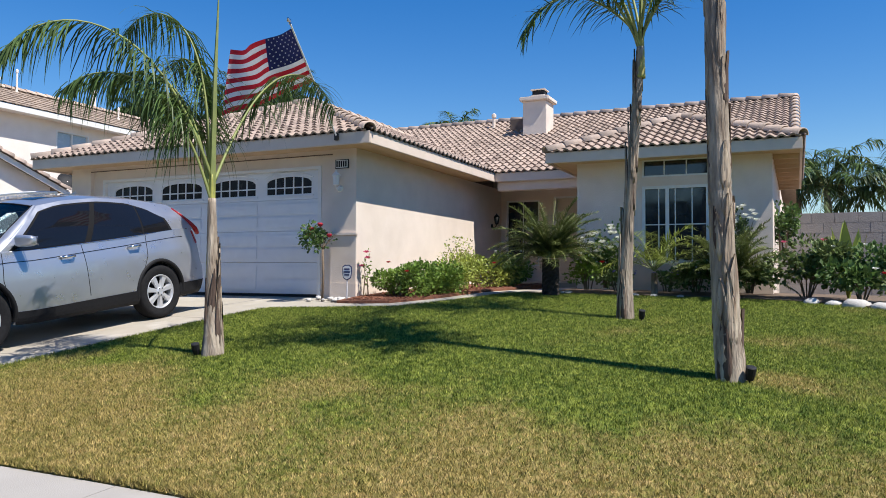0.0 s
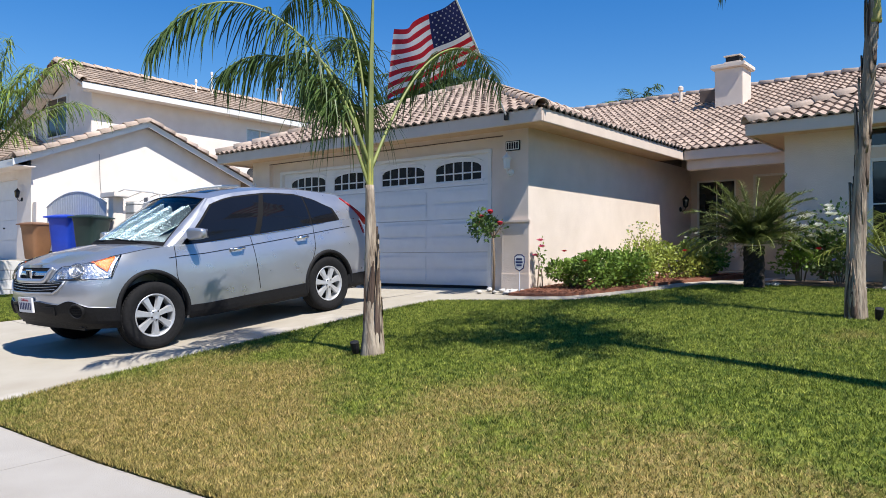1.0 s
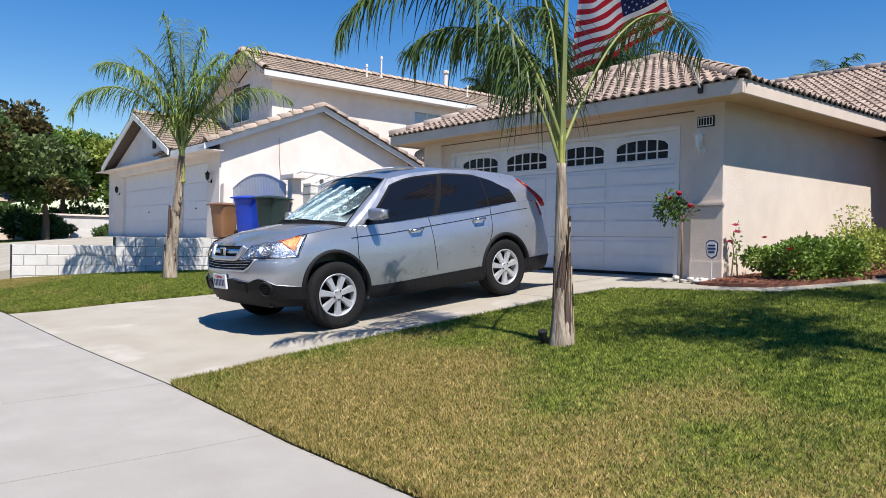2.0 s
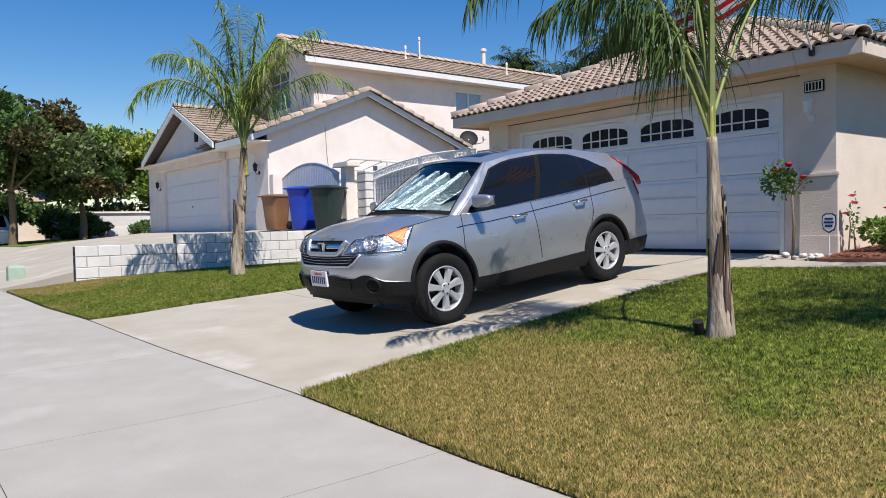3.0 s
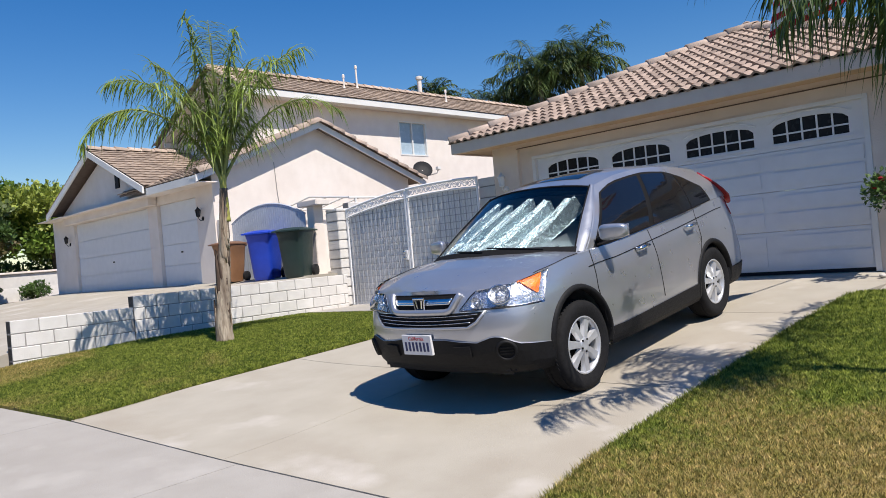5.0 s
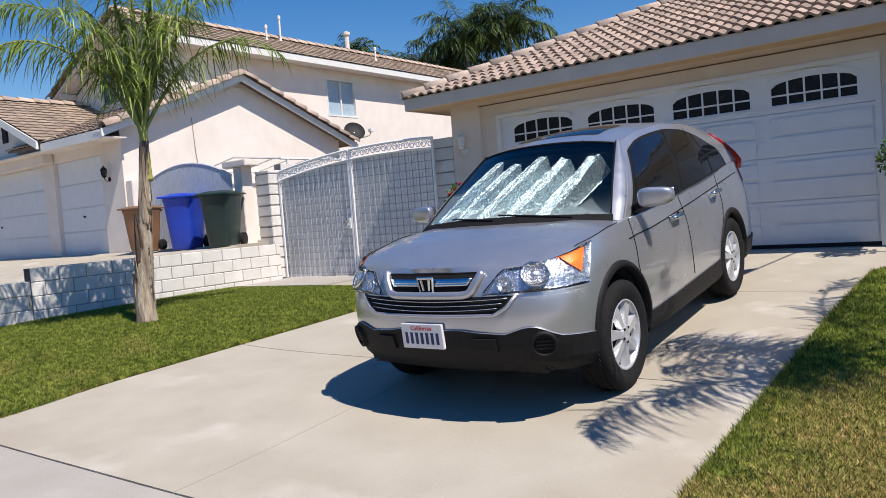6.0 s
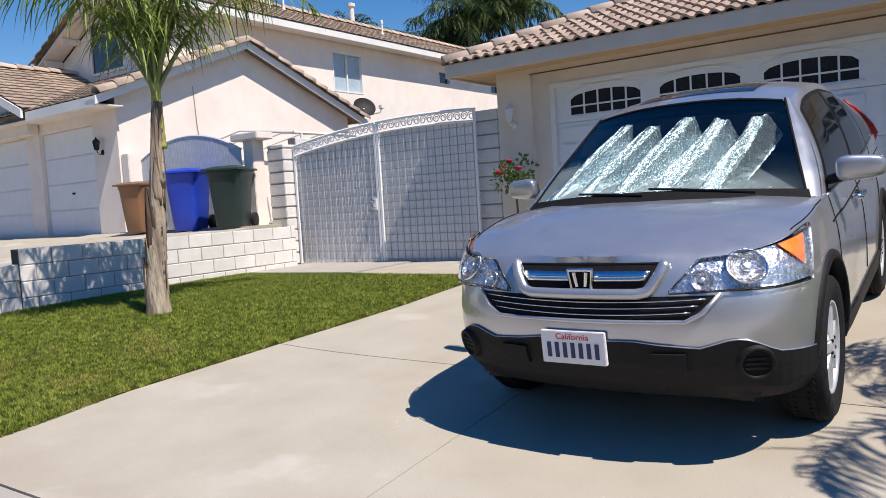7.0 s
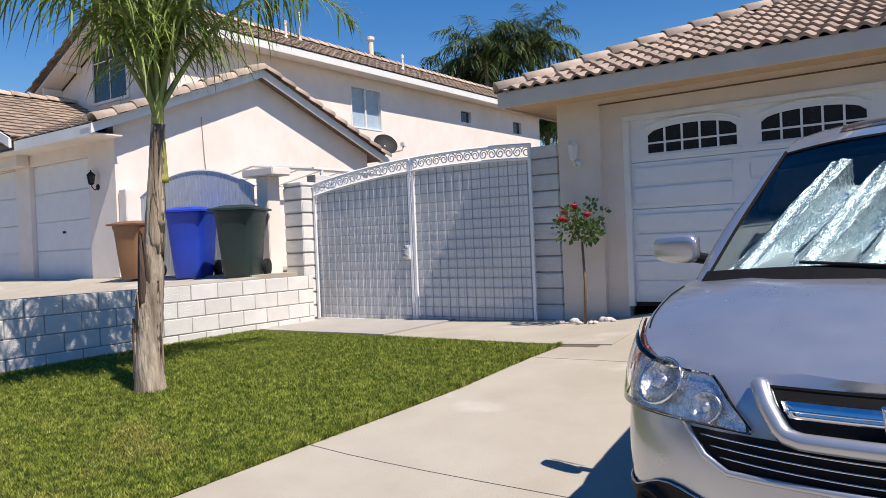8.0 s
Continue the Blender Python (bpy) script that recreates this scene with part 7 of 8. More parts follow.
standard_rose((-6.97, 9.95, 0.95), 0.84, 31)
standard_rose((-12.84, 9.93, 0.82), 0.98, 32)

STONE = surface("pale_stone", (0.60, 0.57, 0.53), (0.50, 0.47, 0.43), 12, 0.85, 0.4, 50, per_piece=0.15)


def stones(n, fx, seed, size):
    rng = random.Random(seed)
    for _ in range(n):
        x, y = fx(rng)
        s = size * rng.uniform(0.6, 1.3)
        bm = bmesh.new()
        bmesh.ops.create_icosphere(bm, subdivisions=2, radius=1)
        for v in bm.verts:
            k = 1 + 0.25 * noise.noise(v.co * 1.3 + Vector((x * 9, y * 9, 0)))
            v.co = Vector((v.co.x * s * k, v.co.y * s * 0.8 * k, v.co.z * s * 0.55 * k))
        o = obj("stone", bm, STONE, smooth=True, matrix=pose(x, y, smooth_land(x, y) + 0.03, 0, 0, rng.uniform(0, 360)))
        tagged(o, "pale rounded stone at the bed edge", "stone", group="edging stones")


stones(20, lambda r: (r.uniform(-7.2, -6.5), r.uniform(9.85, 10.2)), 41, 0.055)
stones(12, lambda r: (r.uniform(-13.2, -12.5), r.uniform(9.9, 10.2)), 42, 0.055)
stones(8, lambda r: (r.uniform(-3.7, -1.4), 12.15 + r.uniform(-0.04, 0.04)), 43, 0.08)
for k in range(6):
    stones(1, lambda r: (0.1 + 0.28 * k, 11.98 - 0.14 * k), 50 + k, 0.15)


CYCAD_LEAF = leaf_mat("cycad_leaflet", (0.19, 0.22, 0.07), (0.09, 0.12, 0.035), 0.4)


def cycad(at, h, n, length, seed, label):
    rng = random.Random(seed)
    t = thing("cycad", label, "cycad", group="cycads")
    at = Vector(at)
    bm = bmesh.new()
    rows = []
    for i in range(15):
        z = h * i / 14
        rows.append([bm.verts.new(at + Vector((math.cos(k * math.tau / 16), math.sin(k * math.tau / 16), 0)) * (0.135 + 0.015 * math.sin(i * 2.6 + k * 2.2)) + Vector((0, 0, z - 0.05))) for k in range(16)])
    for a, b in zip(rows, rows[1:]):
        for k in range(16):
            bm.faces.new((a[k], a[(k + 1) % 16], b[(k + 1) % 16], b[k]))
    bm.faces.new(rows[-1])
    part("trunk", bm, DARK_BARK, t)
    top = at + Vector((0, 0, h - 0.03))
    for k in range(n):
        az = k * 137.5 + rng.uniform(-12, 12)
        el = 74 - 62 * (k / n) + rng.uniform(-6, 6)
        add_frond(t, CYCAD_LEAF, top, az, el, length * rng.uniform(0.85, 1.1), 1.15, rng, n=120, leaflet=0.115, width=0.0075, hang=0.1, stalk=0.011, bare=0.14, sides=4)


DARK_BARK = surface("dark_cycad_bark", (0.035, 0.028, 0.024), (0.02, 0.016, 0.014), 20, 0.95, 0.9, 30)
cycad((-3.73, 11.75, smooth_land(-3.73, 11.75)), 0.66, 66, 1.02, 61, "sago cycad with a dark trunk and stiff feathery leaves")
cycad((-1.05, 12.55, smooth_land(-1.05, 12.55)), 0.32, 60, 1.05, 62, "dark green sago cycad under the bay window")

shrub("white rose bush full of blooms beside the porch", (-3.05, 12.7, 1.24), (0.45, 0.35, 0.5), 1100, 0.065, LEAF_C, 71, (PETAL_WHITE, 26, 0.075))
shrub("red flowering low shrub beside the cycad", (-3.25, 12.3, 1.21), (0.36, 0.3, 0.27), 800, 0.06, LEAF_A, 72, (PETAL_RED, 2, 0.05))
shrub("low violet flowering ground cover", (-2.75, 12.3, 1.19), (0.42, 0.25, 0.16), 700, 0.05, LEAF_D, 73, (PETAL_BLUE, 16, 0.025))
shrub("low violet flowering ground cover", (-2, 12.5, 1.19), (0.35, 0.25, 0.16), 500, 0.05, LEAF_D, 74, (PETAL_BLUE, 10, 0.025))
shrub("dark leafy shrub with small white blooms", (-1.55, 12.5, 1.18), (0.45, 0.3, 0.25), 900, 0.065, LEAF_C, 75, (PETAL_WHITE, 5, 0.05))
shrub("dark leafy shrub with small white blooms", (-0.75, 12.7, 1.18), (0.42, 0.3, 0.22), 800, 0.065, LEAF_C, 76)
shrub("white rose spray against the bay wall", (-0.85, 13, 1.64), (0.22, 0.2, 0.45), 450, 0.06, LEAF_D, 77, (PETAL_WHITE, 14, 0.065))
shrub("broad leafy green bush at the corner bed", (0.05, 12.5, 1.14), (0.62, 0.45, 0.42), 1700, 0.08, LEAF_D, 78, (PETAL_PINK, 3, 0.05))
shrub("broad leafy green bush at the corner bed", (0.75, 12.2, 1.1), (0.62, 0.45, 0.40), 1700, 0.08, LEAF_C, 79, (PETAL_WHITE, 4, 0.05))
shrub("broad leafy green bush at the corner bed", (1.5, 12.1, 1.09), (0.6, 0.45, 0.34), 1300, 0.08, LEAF_D, 80, (PETAL_RED, 3, 0.05))
shrub("ivy clump climbing at the side of the house", (-0.3, 14.5, 1.84), (0.28, 0.3, 0.48), 1000, 0.07, LEAF_C, 81)
pygmy = thing("pygmy_palm", "small yellow-green feather palm in the bed", "palm", group="")
prng = random.Random(66)
part("trunk", tube(bmesh.new(), [(-2.2, 12.5, 1.0), (-2.2, 12.5, 1.45)], [0.06, 0.05], 8), BARK, pygmy)
LEAF_PY = leaf_mat("yellow_palm_leaflet", (0.27, 0.31, 0.06), (0.19, 0.24, 0.045))
for k in range(13):
    add_frond(pygmy, LEAF_PY, (-2.2, 12.5, 1.48), k * 137, 68 - 3.2 * k, 0.98, 1.5, prng, n=40, leaflet=0.24, width=0.009, hang=0.2, stalk=0.009, bare=0.2, sides=4)
ginger = thing("ginger_plant", "upright broad-leaved green plant in the corner bed", "plant")
for k in range(7):
    a = k * 0.9
    b0 = Vector((0.62, 12.8, 1.05))
    tip = b0 + Vector((math.cos(a) * 0.25, math.sin(a) * 0.2, 1.0 + 0.12 * (k % 3)))
    bm = bmesh.new()
    side = Vector((-math.sin(a), math.cos(a), 0)) * 0.09
    grid(bm, lambda u, v: b0.lerp(tip, 0.25 + 0.75 * u) + side * (2 * v - 1) * math.sin(math.pi * min(1, 0.1 + 0.9 * u)) + Vector((0, 0, -0.03 * abs(2 * v - 1))), 8, 2)
    part("leaf", bm, LEAF_B, ginger, smooth=True)
    part("stem", tube(bmesh.new(), [b0, b0.lerp(tip, 0.5)], 0.012, 5), LEAF_B, ginger)
# small dark garden lights at the palms
for x, y in ((-5.56, 5.70), (-0.43, 6.46), (-1.82, 9.33)):
    g = thing("garden_spotlight", "small black garden spotlight at the foot of a palm", "garden light", (x, y, smooth_land(x, y)), group="garden spotlights")
    part("head", lathe(bmesh.new(), [(0.03, 0.0), (0.04, 0.05), (0.042, 0.11), (0.03, 0.115)], 12, pose(0, 0, 0.05, 18, 8, 0)), BLACK, g)
    part("spike", tube(bmesh.new(), [(0, 0, -0.05), (0, 0, 0.07)], 0.012, 6), BLACK, g)
# ---- flag on the roof ----
flag = thing("flag", "red, white and blue striped flag on a slanted pole", "flag")
PB, PT = Vector((-6.63, 9.80, 3.56)), Vector((-6.19, 8.0, 4.73))
part("pole", tube(bmesh.new(), [PB, PT], 0.013, 8), METAL_WHITE, flag)
part("finial", lathe(bmesh.new(), [(0.010, 0), (0.022, 0.02), (0.010, 0.035), (0.032, 0.07), (0.012, 0.11)], 10, Matrix.Translation(PT) @ (PT - PB).to_track_quat("Z", "Y").to_matrix().to_4x4()), ALLOY_, flag, "silver eagle-like ornament")
part("bracket", boxed(PB.x - 0.03, PB.x + 0.03, PB.y - 0.03, PB.y + 0.018, PB.z - 0.06, PB.z + 0.05, 0.006), BLACK, flag)
FLAG_RED = surface("flag_red", (0.55, 0.012, 0.03), (0.46, 0.010, 0.024), 30, 0.8, 0.2, 200, thin=0.2)
FLAG_WHITE = surface("flag_white", (0.80, 0.78, 0.79), (0.74, 0.72, 0.73), 30, 0.8, 0.2, 200, thin=0.2)
FLAG_BLUE = surface("flag_blue", (0.012, 0.018, 0.10), (0.009, 0.014, 0.08), 30, 0.8, 0.2, 200, thin=0.2)
HT, HB = PT - (PT - PB).normalized() * 0.06, PT - (PT - PB).normalized() * 1.02
TL, BLC = Vector((-7.44, 8.25, 4.6)), Vector((-7.71, 8.45, 3.71))


def cloth(u, v, off=0.0):
    """u along the fly, v down the hoist."""
    p = HT.lerp(TL, u).lerp(HB.lerp(BLC, u), v)
    wave = math.sin(u * 9.0 + v * 2.2) * 0.06 * min(1, u * 3) + math.sin(u * 17 - v * 4) * 0.02 * u
    return p + Vector((0, wave - off, 0.03 * math.sin(u * 7 + v * 3) * u - 0.03 * math.sin(math.pi * u)))


for k in range(13):
    u0 = 0.4 if k < 7 else 0.0
    part("stripe", grid(bmesh.new(), lambda u, v: cloth(u0 + u * (1 - u0), (k + v) / 13), 26, 2), FLAG_RED if k % 2 == 0 else FLAG_WHITE, flag, smooth=True)
canton = part("canton", grid(bmesh.new(), lambda u, v: cloth(u * 0.4, v * 7 / 13), 14, 8), FLAG_BLUE, flag, smooth=True)
stars = bmesh.new()
for r in range(9):
    for c in range(6 - r % 2):
        u, v = 0.4 * (c + 0.6 + 0.5 * (r % 2)) / 6.2, 7 / 13 * (r + 0.6) / 9.2
        pts = []
        for q in range(10):
            a, rad = q * math.tau / 10 - 1.57, (1.0 if q % 2 == 0 else 0.42)
            pts.append(stars.verts.new(cloth(u + 0.012 * rad * math.cos(a), v + 0.020 * rad * math.sin(a), 0.006)))
        stars.faces.new(pts)
part("star_field", stars, FLAG_WHITE, canton)["kind"] = "stuff"
# ---- the distance ----
FAR_BLOCK = surface("grey_block", (0.36, 0.33, 0.30), (0.30, 0.275, 0.25), 5, 0.9, 0.4, 40, stain=(0.24, 0.22, 0.2), stain_amount=0.4)
side_wall = thing("boundary_wall", "grey block boundary wall behind the corner bed", "wall", kind="structure")
for k in range(8):
    zc = 1.05 + k * 0.203
    xx = -0.42 + (0.2 if k % 2 else 0)
    while xx < 9.5:
        part("block", boxed(xx + 0.005, xx + 0.40, 16.5, 16.7, zc + 0.005, zc + 0.198), FAR_BLOCK, side_wall)
        xx += 0.406
part("mortar", boxed(-0.4, 9.6, 16.51, 16.69, 0.8, 2.66), MORTAR, side_wall)


def far_palm(label, at, crown_z, n, length, seed, leafmat=FROND_DARK, r=0.14):
    rng = random.Random(seed)
    t = thing("palm_tree", label, "palm tree", group="background palms")
    x, y, z = at
    part("trunk", tube(bmesh.new(), [(x, y, z), (x + 0.1, y, (z + crown_z) / 2), (x, y, crown_z)], [r * 1.3, r, r * 0.8], 10), BARK, t, smooth=True)
    for k in range(n):
        add_frond(t, leafmat, (x, y, crown_z), k * 137.5, 70 - 75 * k / n + rng.uniform(-8, 8), length * rng.uniform(0.85, 1.1), 1.7, rng, n=40, leaflet=length * 0.28, width=0.035, hang=0.8, stalk=0.03, bare=0.12, sides=4)


for k, (x, y, cz, ln) in enumerate(((-28.6, 33.5, 10.7, 3.0), (-30.6, 34.5, 9.7, 2.8), (-26.9, 35.0, 11.2, 2.8), (-32.6, 33.0, 9.4, 2.4), (-34.9, 31.6, 10.7, 1.7), (-27.5, 37.5, 7.6, 2.4))):
    far_palm("queen palm rising beyond the roofs", (x, y, 1.0), cz, 34, ln, 90 + k)
far_palm("grey-green palm beyond the boundary wall", (0.85, 29.1, 1.2), 4.6, 16, 2.3, 97, FROND)
far_palm("grey-green palm beyond the boundary wall", (2.7, 29.0, 1.2), 4.4, 18, 2.3, 98, FROND_DARK)
far_palm("grey-green palm beyond the boundary wall", (-0.1, 30.5, 1.2), 4.9, 14, 2.0, 100, FROND)
far_palm("palm tip showing over the house roof", (-13.8, 30.0, 1.0), 7.5, 16, 1.9, 99, FROND)


def tree(label, at, h, crown, n, size, materials, seed):
    """A broad tree: trunk, limbs, and a crown of many leaves in uneven clumps."""
    rng = random.Random(seed)
    t = thing("tree", label, "tree", group="street trees")
    at = Vector(at)
    fork = at + Vector((0, 0, h * 0.35))
    part("trunk", trunk_mesh([at - Vector((0, 0, 0.2)), at + Vector((0.05, 0.05, h * 0.2)), fork], [0.22, 0.16, 0.13], rng, 0.12, 0.25, 10), TWIG, t, smooth=True)
    clumps = []
    for k in range(22):
        d = Vector((rng.gauss(0, 1), rng.gauss(0, 1), rng.gauss(0.1, 0.9))).normalized()
        c = at + Vector((0, 0, h * 0.62)) + Vector((d.x * crown[0], d.y * crown[1], d.z * crown[2])) * rng.uniform(0.45, 0.85)
        clumps.append(c)
        if k < 9:
            part("limb", tube(bmesh.new(), [fork, fork.lerp(c, 0.5) + Vector((0, 0, 0.3)), c], [0.07, 0.045, 0.015], 6), TWIG, t)
    for mi, m in enumerate(materials):
        vs, fs = [], []
        for ci, c in enumerate(clumps):
            if ci % len(materials) != mi:
                continue
            r = crown[0] * rng.uniform(0.28, 0.45)
            v, f = blob_leaves(c, (r, r, r * 0.75), n // len(clumps), size, rng, 0.42)
            b = len(vs)
            vs += v
            fs += [tuple(b + q for q in g) for g in f]
        raw("foliage", vs, fs, m, t)["kind"] = "stuff"


LEAF_RUST = leaf_mat("rusty_leaf", (0.13, 0.105, 0.04), (0.085, 0.075, 0.028))
tree("broad dark green street tree with rusty tips", (-42.5, 6.0, 0.9), 7.4, (3.4, 3.4, 2.6), 22000, 0.24, [LEAF_C, LEAF_C, LEAF_D, LEAF_RUST], 101)
tree("rust-tinged small tree by the far wall", (-43.2, 9.2, 1.0), 5.6, (2.1, 2.1, 1.9), 13000, 0.2, [LEAF_D, LEAF_C, LEAF_RUST], 102)
tree("yellow-green tree beyond the far wall", (-50.0, 11.5, 1.0), 7.4, (3.4, 3.4, 2.9), 15000, 0.24, [LEAF_A, LEAF_B], 103)
tree("yellow-green tree beyond the far wall", (-49.0, 15.0, 1.0), 6.6, (3.2, 3.2, 2.6), 13000, 0.24, [LEAF_B, LEAF_A], 104)
tree("broad dark green street tree with rusty tips", (-45.0, 1.5, 0.7), 8.0, (3.6, 3.6, 2.8), 20000, 0.26, [LEAF_C, LEAF_D, LEAF_C], 105)
far_wall = thing("far_garden_wall", "white block wall of a garden across the way", "wall", kind="structure")
part("panel", boxed(-47.2, -46.9, 8.5, 18, 0.8, 2.55, 0.03), BLOCK, far_wall)
part("coping", boxed(-47.3, -46.8, 8.45, 18.05, 2.55, 2.66, 0.02), N_STUCCO, far_wall)
part("panel", boxed(-45.9, -45.6, 11.0, 18, 0.8, 1.85, 0.03), BLOCK, far_wall)
shrub("clipped round green bush by the far wall", (-44.9, 10.4, 1), (0.8, 0.8, 0.55), 1500, 0.12, LEAF_C, 111, stems=3)
shrub("clipped round green bush by the far wall", (-44.6, 12.5, 1.05), (0.75, 0.75, 0.5), 1500, 0.12, LEAF_C, 112, stems=3)
far_house = thing("far_house", "tan house with a red tile roof behind the trees", "house")
part("wall", boxed(-58, -52, -2, 9, 0.5, 3.4), STUCCO, far_house)
bm = bmesh.new()
prism(bm, [(-58.6, 3.4), (-51.3, 3.4), (-55, 5.2)], "y", -2.6, 9.5)
part("roof", bm, TILE, far_house)
part("garage_door", boxed(-51.99, -51.93, 0.5, 5.0, 0.6, 2.9), DOOR_WHITE, far_house)
far_lawn = sheet("far_lawn", -50, -33.5, lambda x: float(np.interp(x, (-50, -33.5), (4.2, 6.6))), 9.5, 12, 6, 0.02, 0.3, GRASS)
tagged(far_lawn, "strip of green lawn under the far trees", "lawn", kind="structure")
bm = bmesh.new()
part("slab", grid(bm, lambda u, v: Vector((-60 + 28.4 * u, 1.2 + 5.0 * v, smooth_land(-60 + 28.4 * u, 1.2 + 5.0 * v) - 0.01)), 10, 8), CONCRETE, n_pave)
van = thing("parked_van", "white passenger van parked under the far trees", "van", (-45.2, 5.0, 0.72), 5)
bm = bmesh.new()
prism(bm, [(-2.3, 0.35), (2.3, 0.35), (2.3, 0.95), (1.75, 1.1), (1.05, 1.75), (-1.9, 1.8), (-2.3, 1.2)], "y", -0.9, 0.9)
bmesh.ops.bevel(bm, geom=list(bm.edges), offset=0.07, segments=2, affect="EDGES")
part("body", bm, WHITE, van)
for s in (-1, 1):
    bm = bmesh.new()
    prism(bm, [(-1.85, 1.15), (1.5, 1.12), (1.0, 1.62), (-1.7, 1.68)], "y", s * 0.905 - 0.01, s * 0.905 + 0.01)
    part("side_window", bm, TINTED, van)
    for x in (-1.4, 1.45):
        part("wheel", lathe(bmesh.new(), [(0.33, -0.1), (0.33, 0.1), (0.2, 0.11)], 20, pose(x, s * 0.82, 0.33, 90 * -s, 0, 0)), TYRE, van)
bm = bmesh.new()
prism(bm, [(1.72, 1.14), (1.13, 1.70), (1.15, 1.72), (1.75, 1.16)], "y", -0.75, 0.75)
part("windscreen", bm, TINTED, van)

for k, (x, y, r, h) in enumerate(((-47.5, 3.2, 1.8, 1.3), (-48.5, 6.2, 1.9, 1.5), (-47.8, 8.6, 1.5, 1.2), (-51.5, 12.5, 2.2, 1.5), (-51.0, 16.5, 2.2, 1.6), (-45.6, 9.6, 0.9, 0.9))):
    shrub("dense dark bush in the shade of the far trees", (x, y, 0.9), (r, r, h), 3600, 0.2, LEAF_C, 120 + k, stems=4)
# plain unseen walls added across the street and at its end, blocking low sky
BLOCKER_GREEN = surface("dull_green_blocker", (0.10, 0.11, 0.07), (0.07, 0.08, 0.05), 0.6, 0.95, 0.4, 6)
street_wall = tagged(obj("street_wall", boxed(-70, 40, -15.5, -15, -0.5, 5.5), BLOCKER_GREEN), "plain unseen dull green wall added across the street to block low sky light", "wall", kind="structure")
end_wall = tagged(obj("end_wall", boxed(34, 34.5, -14.99, 40, -0.5, 5.0), BLOCKER_GREEN), "plain unseen dull green wall added at the end of the street to block low sky light", "wall", kind="structure")
# ---- lawns ----
def lawn_back(x):
    return float(np.interp(x, (-7.25, -6.2, -5.3, -4.85, -4.5, -3.9, -1.0, 0.0, 1.2, 4, 9), (9.0, 9.2, 9.45, 10.6, 11.9, 12.12, 12.3, 12.1, 11.3, 11.2, 11.2))) - 0.02


def turf(name, at, nu, nv, label):
    bm = bmesh.new()
    grid(bm, at, nu, nv)
    ext = bmesh.ops.extrude_face_region(bm, geom=list(bm.faces))
    for g in ext["geom"]:
        if isinstance(g, bmesh.types.BMVert):
            g.co.z -= 0.1
    return tagged(obj(name, bm, GRASS), label, "lawn", kind="structure")


def lawn_a(u, v):
    y = 3.1 + v * 6.0
    x = 0.0
    for _ in range(4):
        xl = drive_right(min(y, 9.0)) + 0.015
        x = xl + u * (9.0 - xl)
        ya, yb = edge_y(x) + 0.01, lawn_back(x)
        y = ya + v * (yb - ya)
    return Vector((x, y, smooth_land(x, y) + 0.025))


def lawn_b(u, v):
    y = 2.7 + v * 6.0
    x = 0.0
    for _ in range(4):
        xr = drive_left(min(y, 8.7)) - 0.015
        x = -17.19 + u * (xr + 17.19)
        ya, yb = edge_y(x) + 0.01, pad_front(x) - 0.10
        y = ya + v * (yb - ya)
    return Vector((x, y, smooth_land(x, y) + 0.02))


turf("lawn", lawn_a, 80, 50, "mown green lawn with dry tan patches")
turf("lawn", lawn_b, 40, 30, "small green lawn between driveway and block wall")


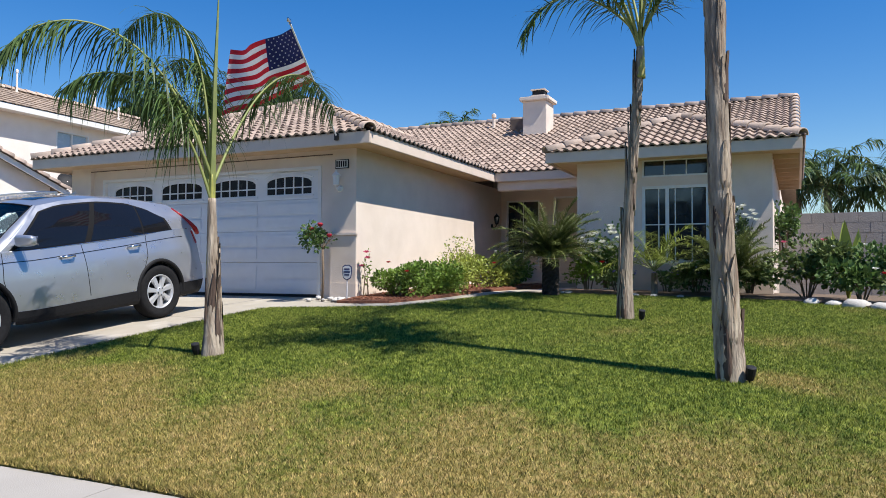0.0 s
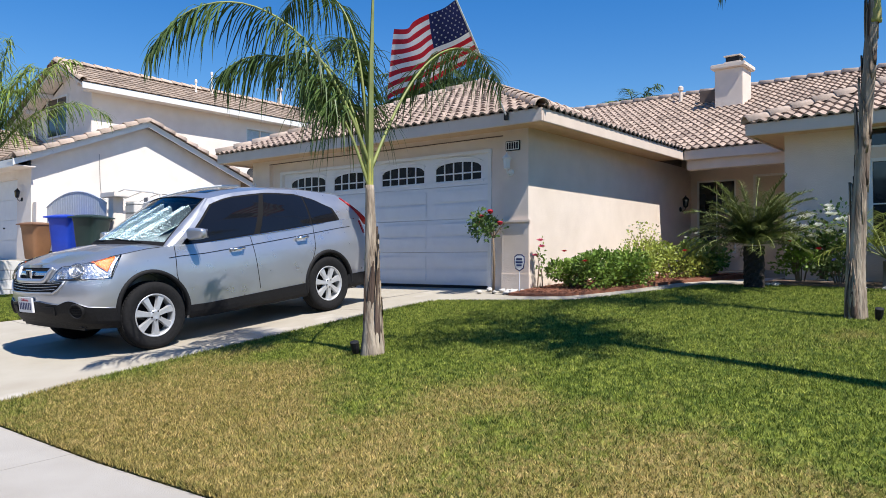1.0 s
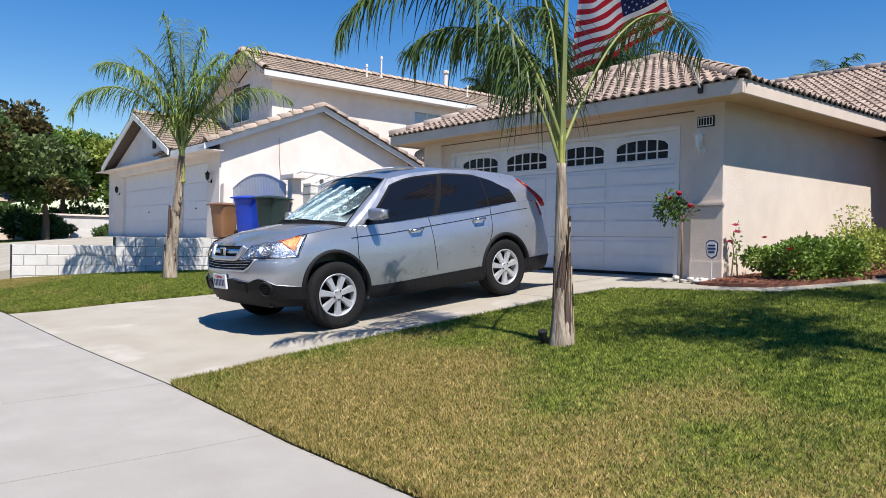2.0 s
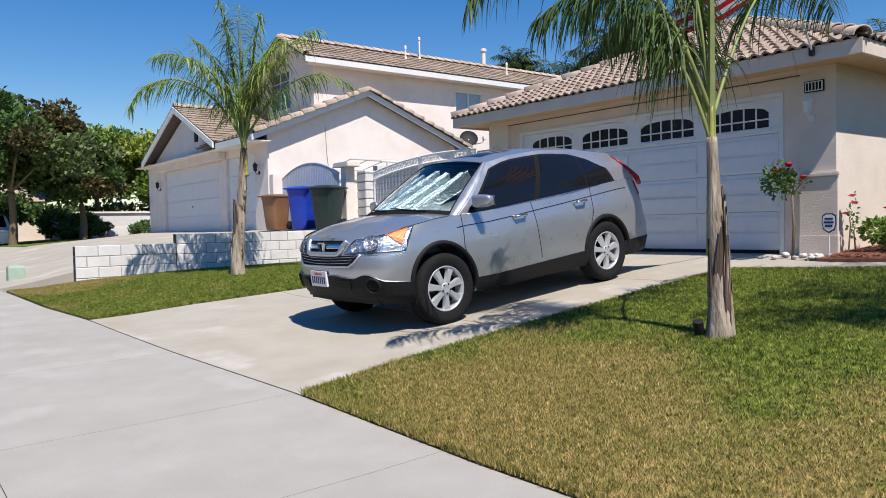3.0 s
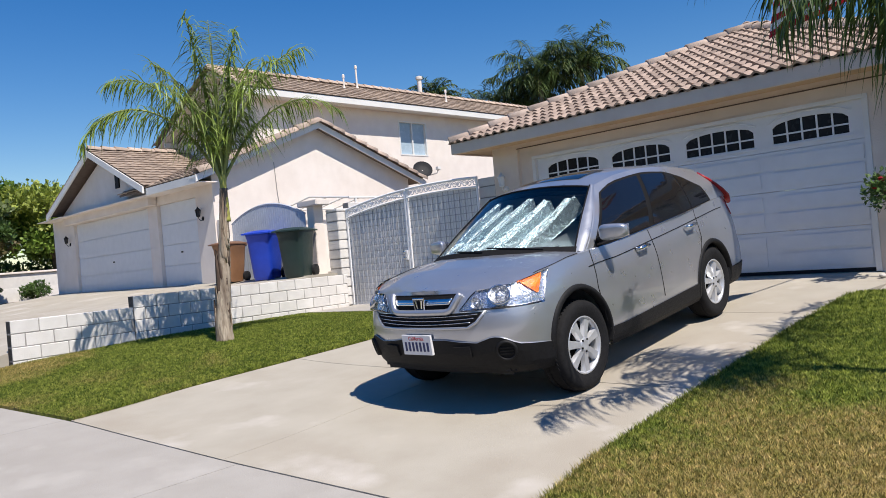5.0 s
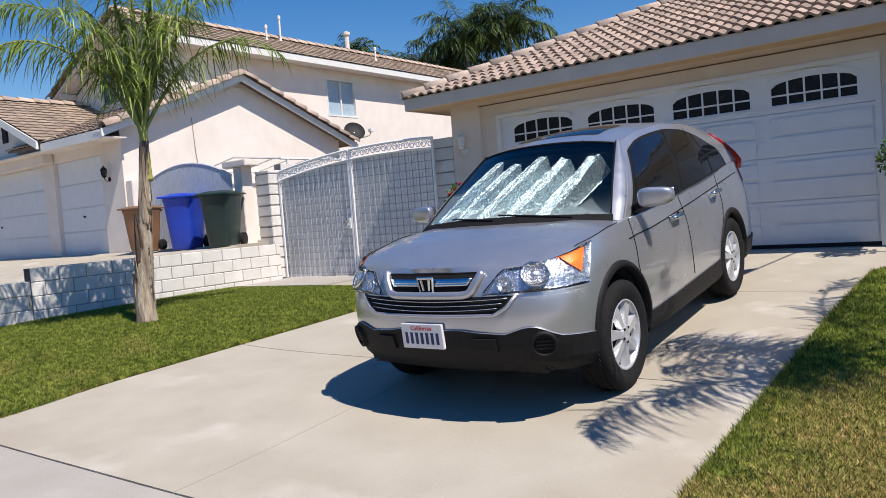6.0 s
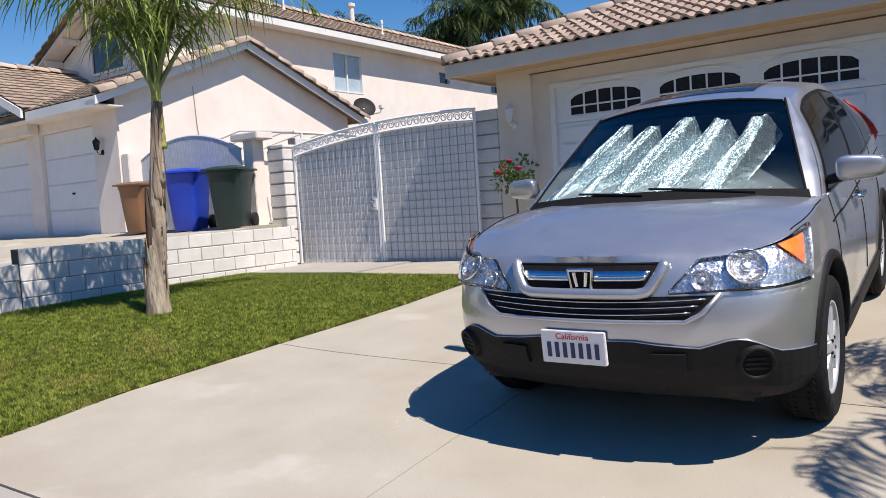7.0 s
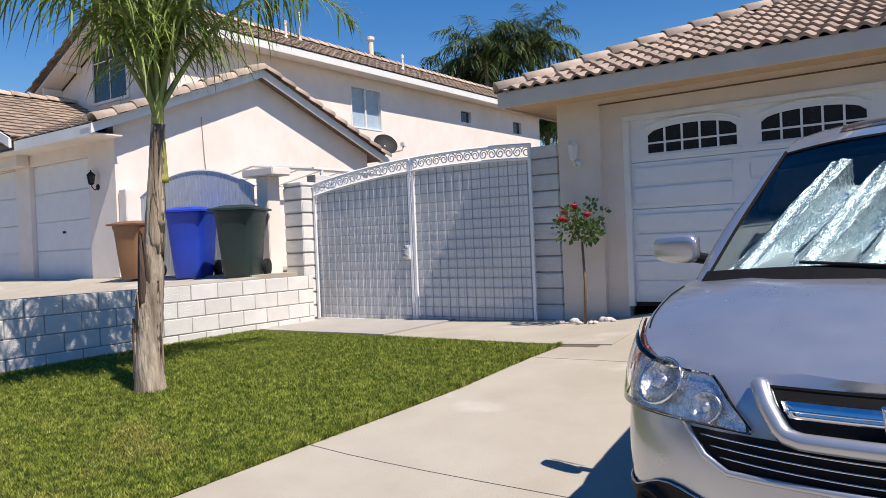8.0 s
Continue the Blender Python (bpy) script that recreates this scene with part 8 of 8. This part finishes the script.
def blades(name, at, n, seed, label, near=None, h=(0.012, 0.032)):
    """Grass blades strewn over a lawn given by at(u, v)."""
    rs = np.random.RandomState(seed)
    G = 90
    tab = np.array([[tuple(at(i / G, j / G)) for j in range(G + 1)] for i in range(G + 1)])
    u, v = rs.rand(n), rs.rand(n)
    if near:
        v = v ** near
    fu, fv = u * G * 0.9999, v * G * 0.9999
    i, j = fu.astype(int), fv.astype(int)
    a, b = (fu - i)[:, None], (fv - j)[:, None]
    p = tab[i, j] * (1 - a) * (1 - b) + tab[i + 1, j] * a * (1 - b) + tab[i, j + 1] * (1 - a) * b + tab[i + 1, j + 1] * a * b
    ang = rs.rand(n) * 2 * np.pi
    w = (0.0028 + 0.0024 * rs.rand(n))[:, None]
    hh = (h[0] + (h[1] - h[0]) * rs.rand(n))
    side = np.c_[np.cos(ang), np.sin(ang), np.zeros(n)] * w
    lean = np.c_[rs.randn(n) * 0.5, rs.randn(n) * 0.5, np.ones(n)] * hh[:, None]
    verts = np.empty((n, 3, 3))
    verts[:, 0], verts[:, 1], verts[:, 2] = p - side, p + side, p + lean
    me = bpy.data.meshes.new(name)
    me.vertices.add(3 * n)
    me.vertices.foreach_set("co", verts.ravel())
    me.loops.add(3 * n)
    me.loops.foreach_set("vertex_index", np.arange(3 * n, dtype=np.int32))
    me.polygons.add(n)
    me.polygons.foreach_set("loop_start", np.arange(0, 3 * n, 3, dtype=np.int32))
    me.update(calc_edges=True)
    me.materials.append(BLADE)
    tagged(new(name, me), label, "grass", kind="stuff")


def lawn_a_seen(u, v):
    return lawn_a(u * 0.62, v)


blades("grass", lawn_a_seen, 640000, 1, "short blades of the mown front lawn", 1.25)
blades("grass", lawn_b, 260000, 2, "short blades of the small lawn", 1.1)


def fringe(u, v):
    """The ragged edge along the driveway and sidewalk."""
    if u < 0.5:
        y = 3.1 + (u / 0.5) * 5.9
        x = drive_right(y) - 0.02 + 0.05 * v
    else:
        x = -7.38 + (u - 0.5) / 0.5 * 8.5
        y = edge_y(x) - 0.02 + 0.05 * v
    return Vector((x, y, smooth_land(x, y) + 0.01))


blades("grass", fringe, 14000, 3, "longer ragged blades along the lawn edge", None, (0.025, 0.06))


def fringe_b(u, v):
    """The ragged edge of the small lawn along the driveway."""
    y = 2.75 + u * 5.9
    x = drive_left(y) - 0.035 + 0.05 * v
    return Vector((x, y, smooth_land(x, y) + 0.008))


blades("grass", fringe_b, 7000, 4, "longer ragged blades along the small lawn", None, (0.02, 0.05))
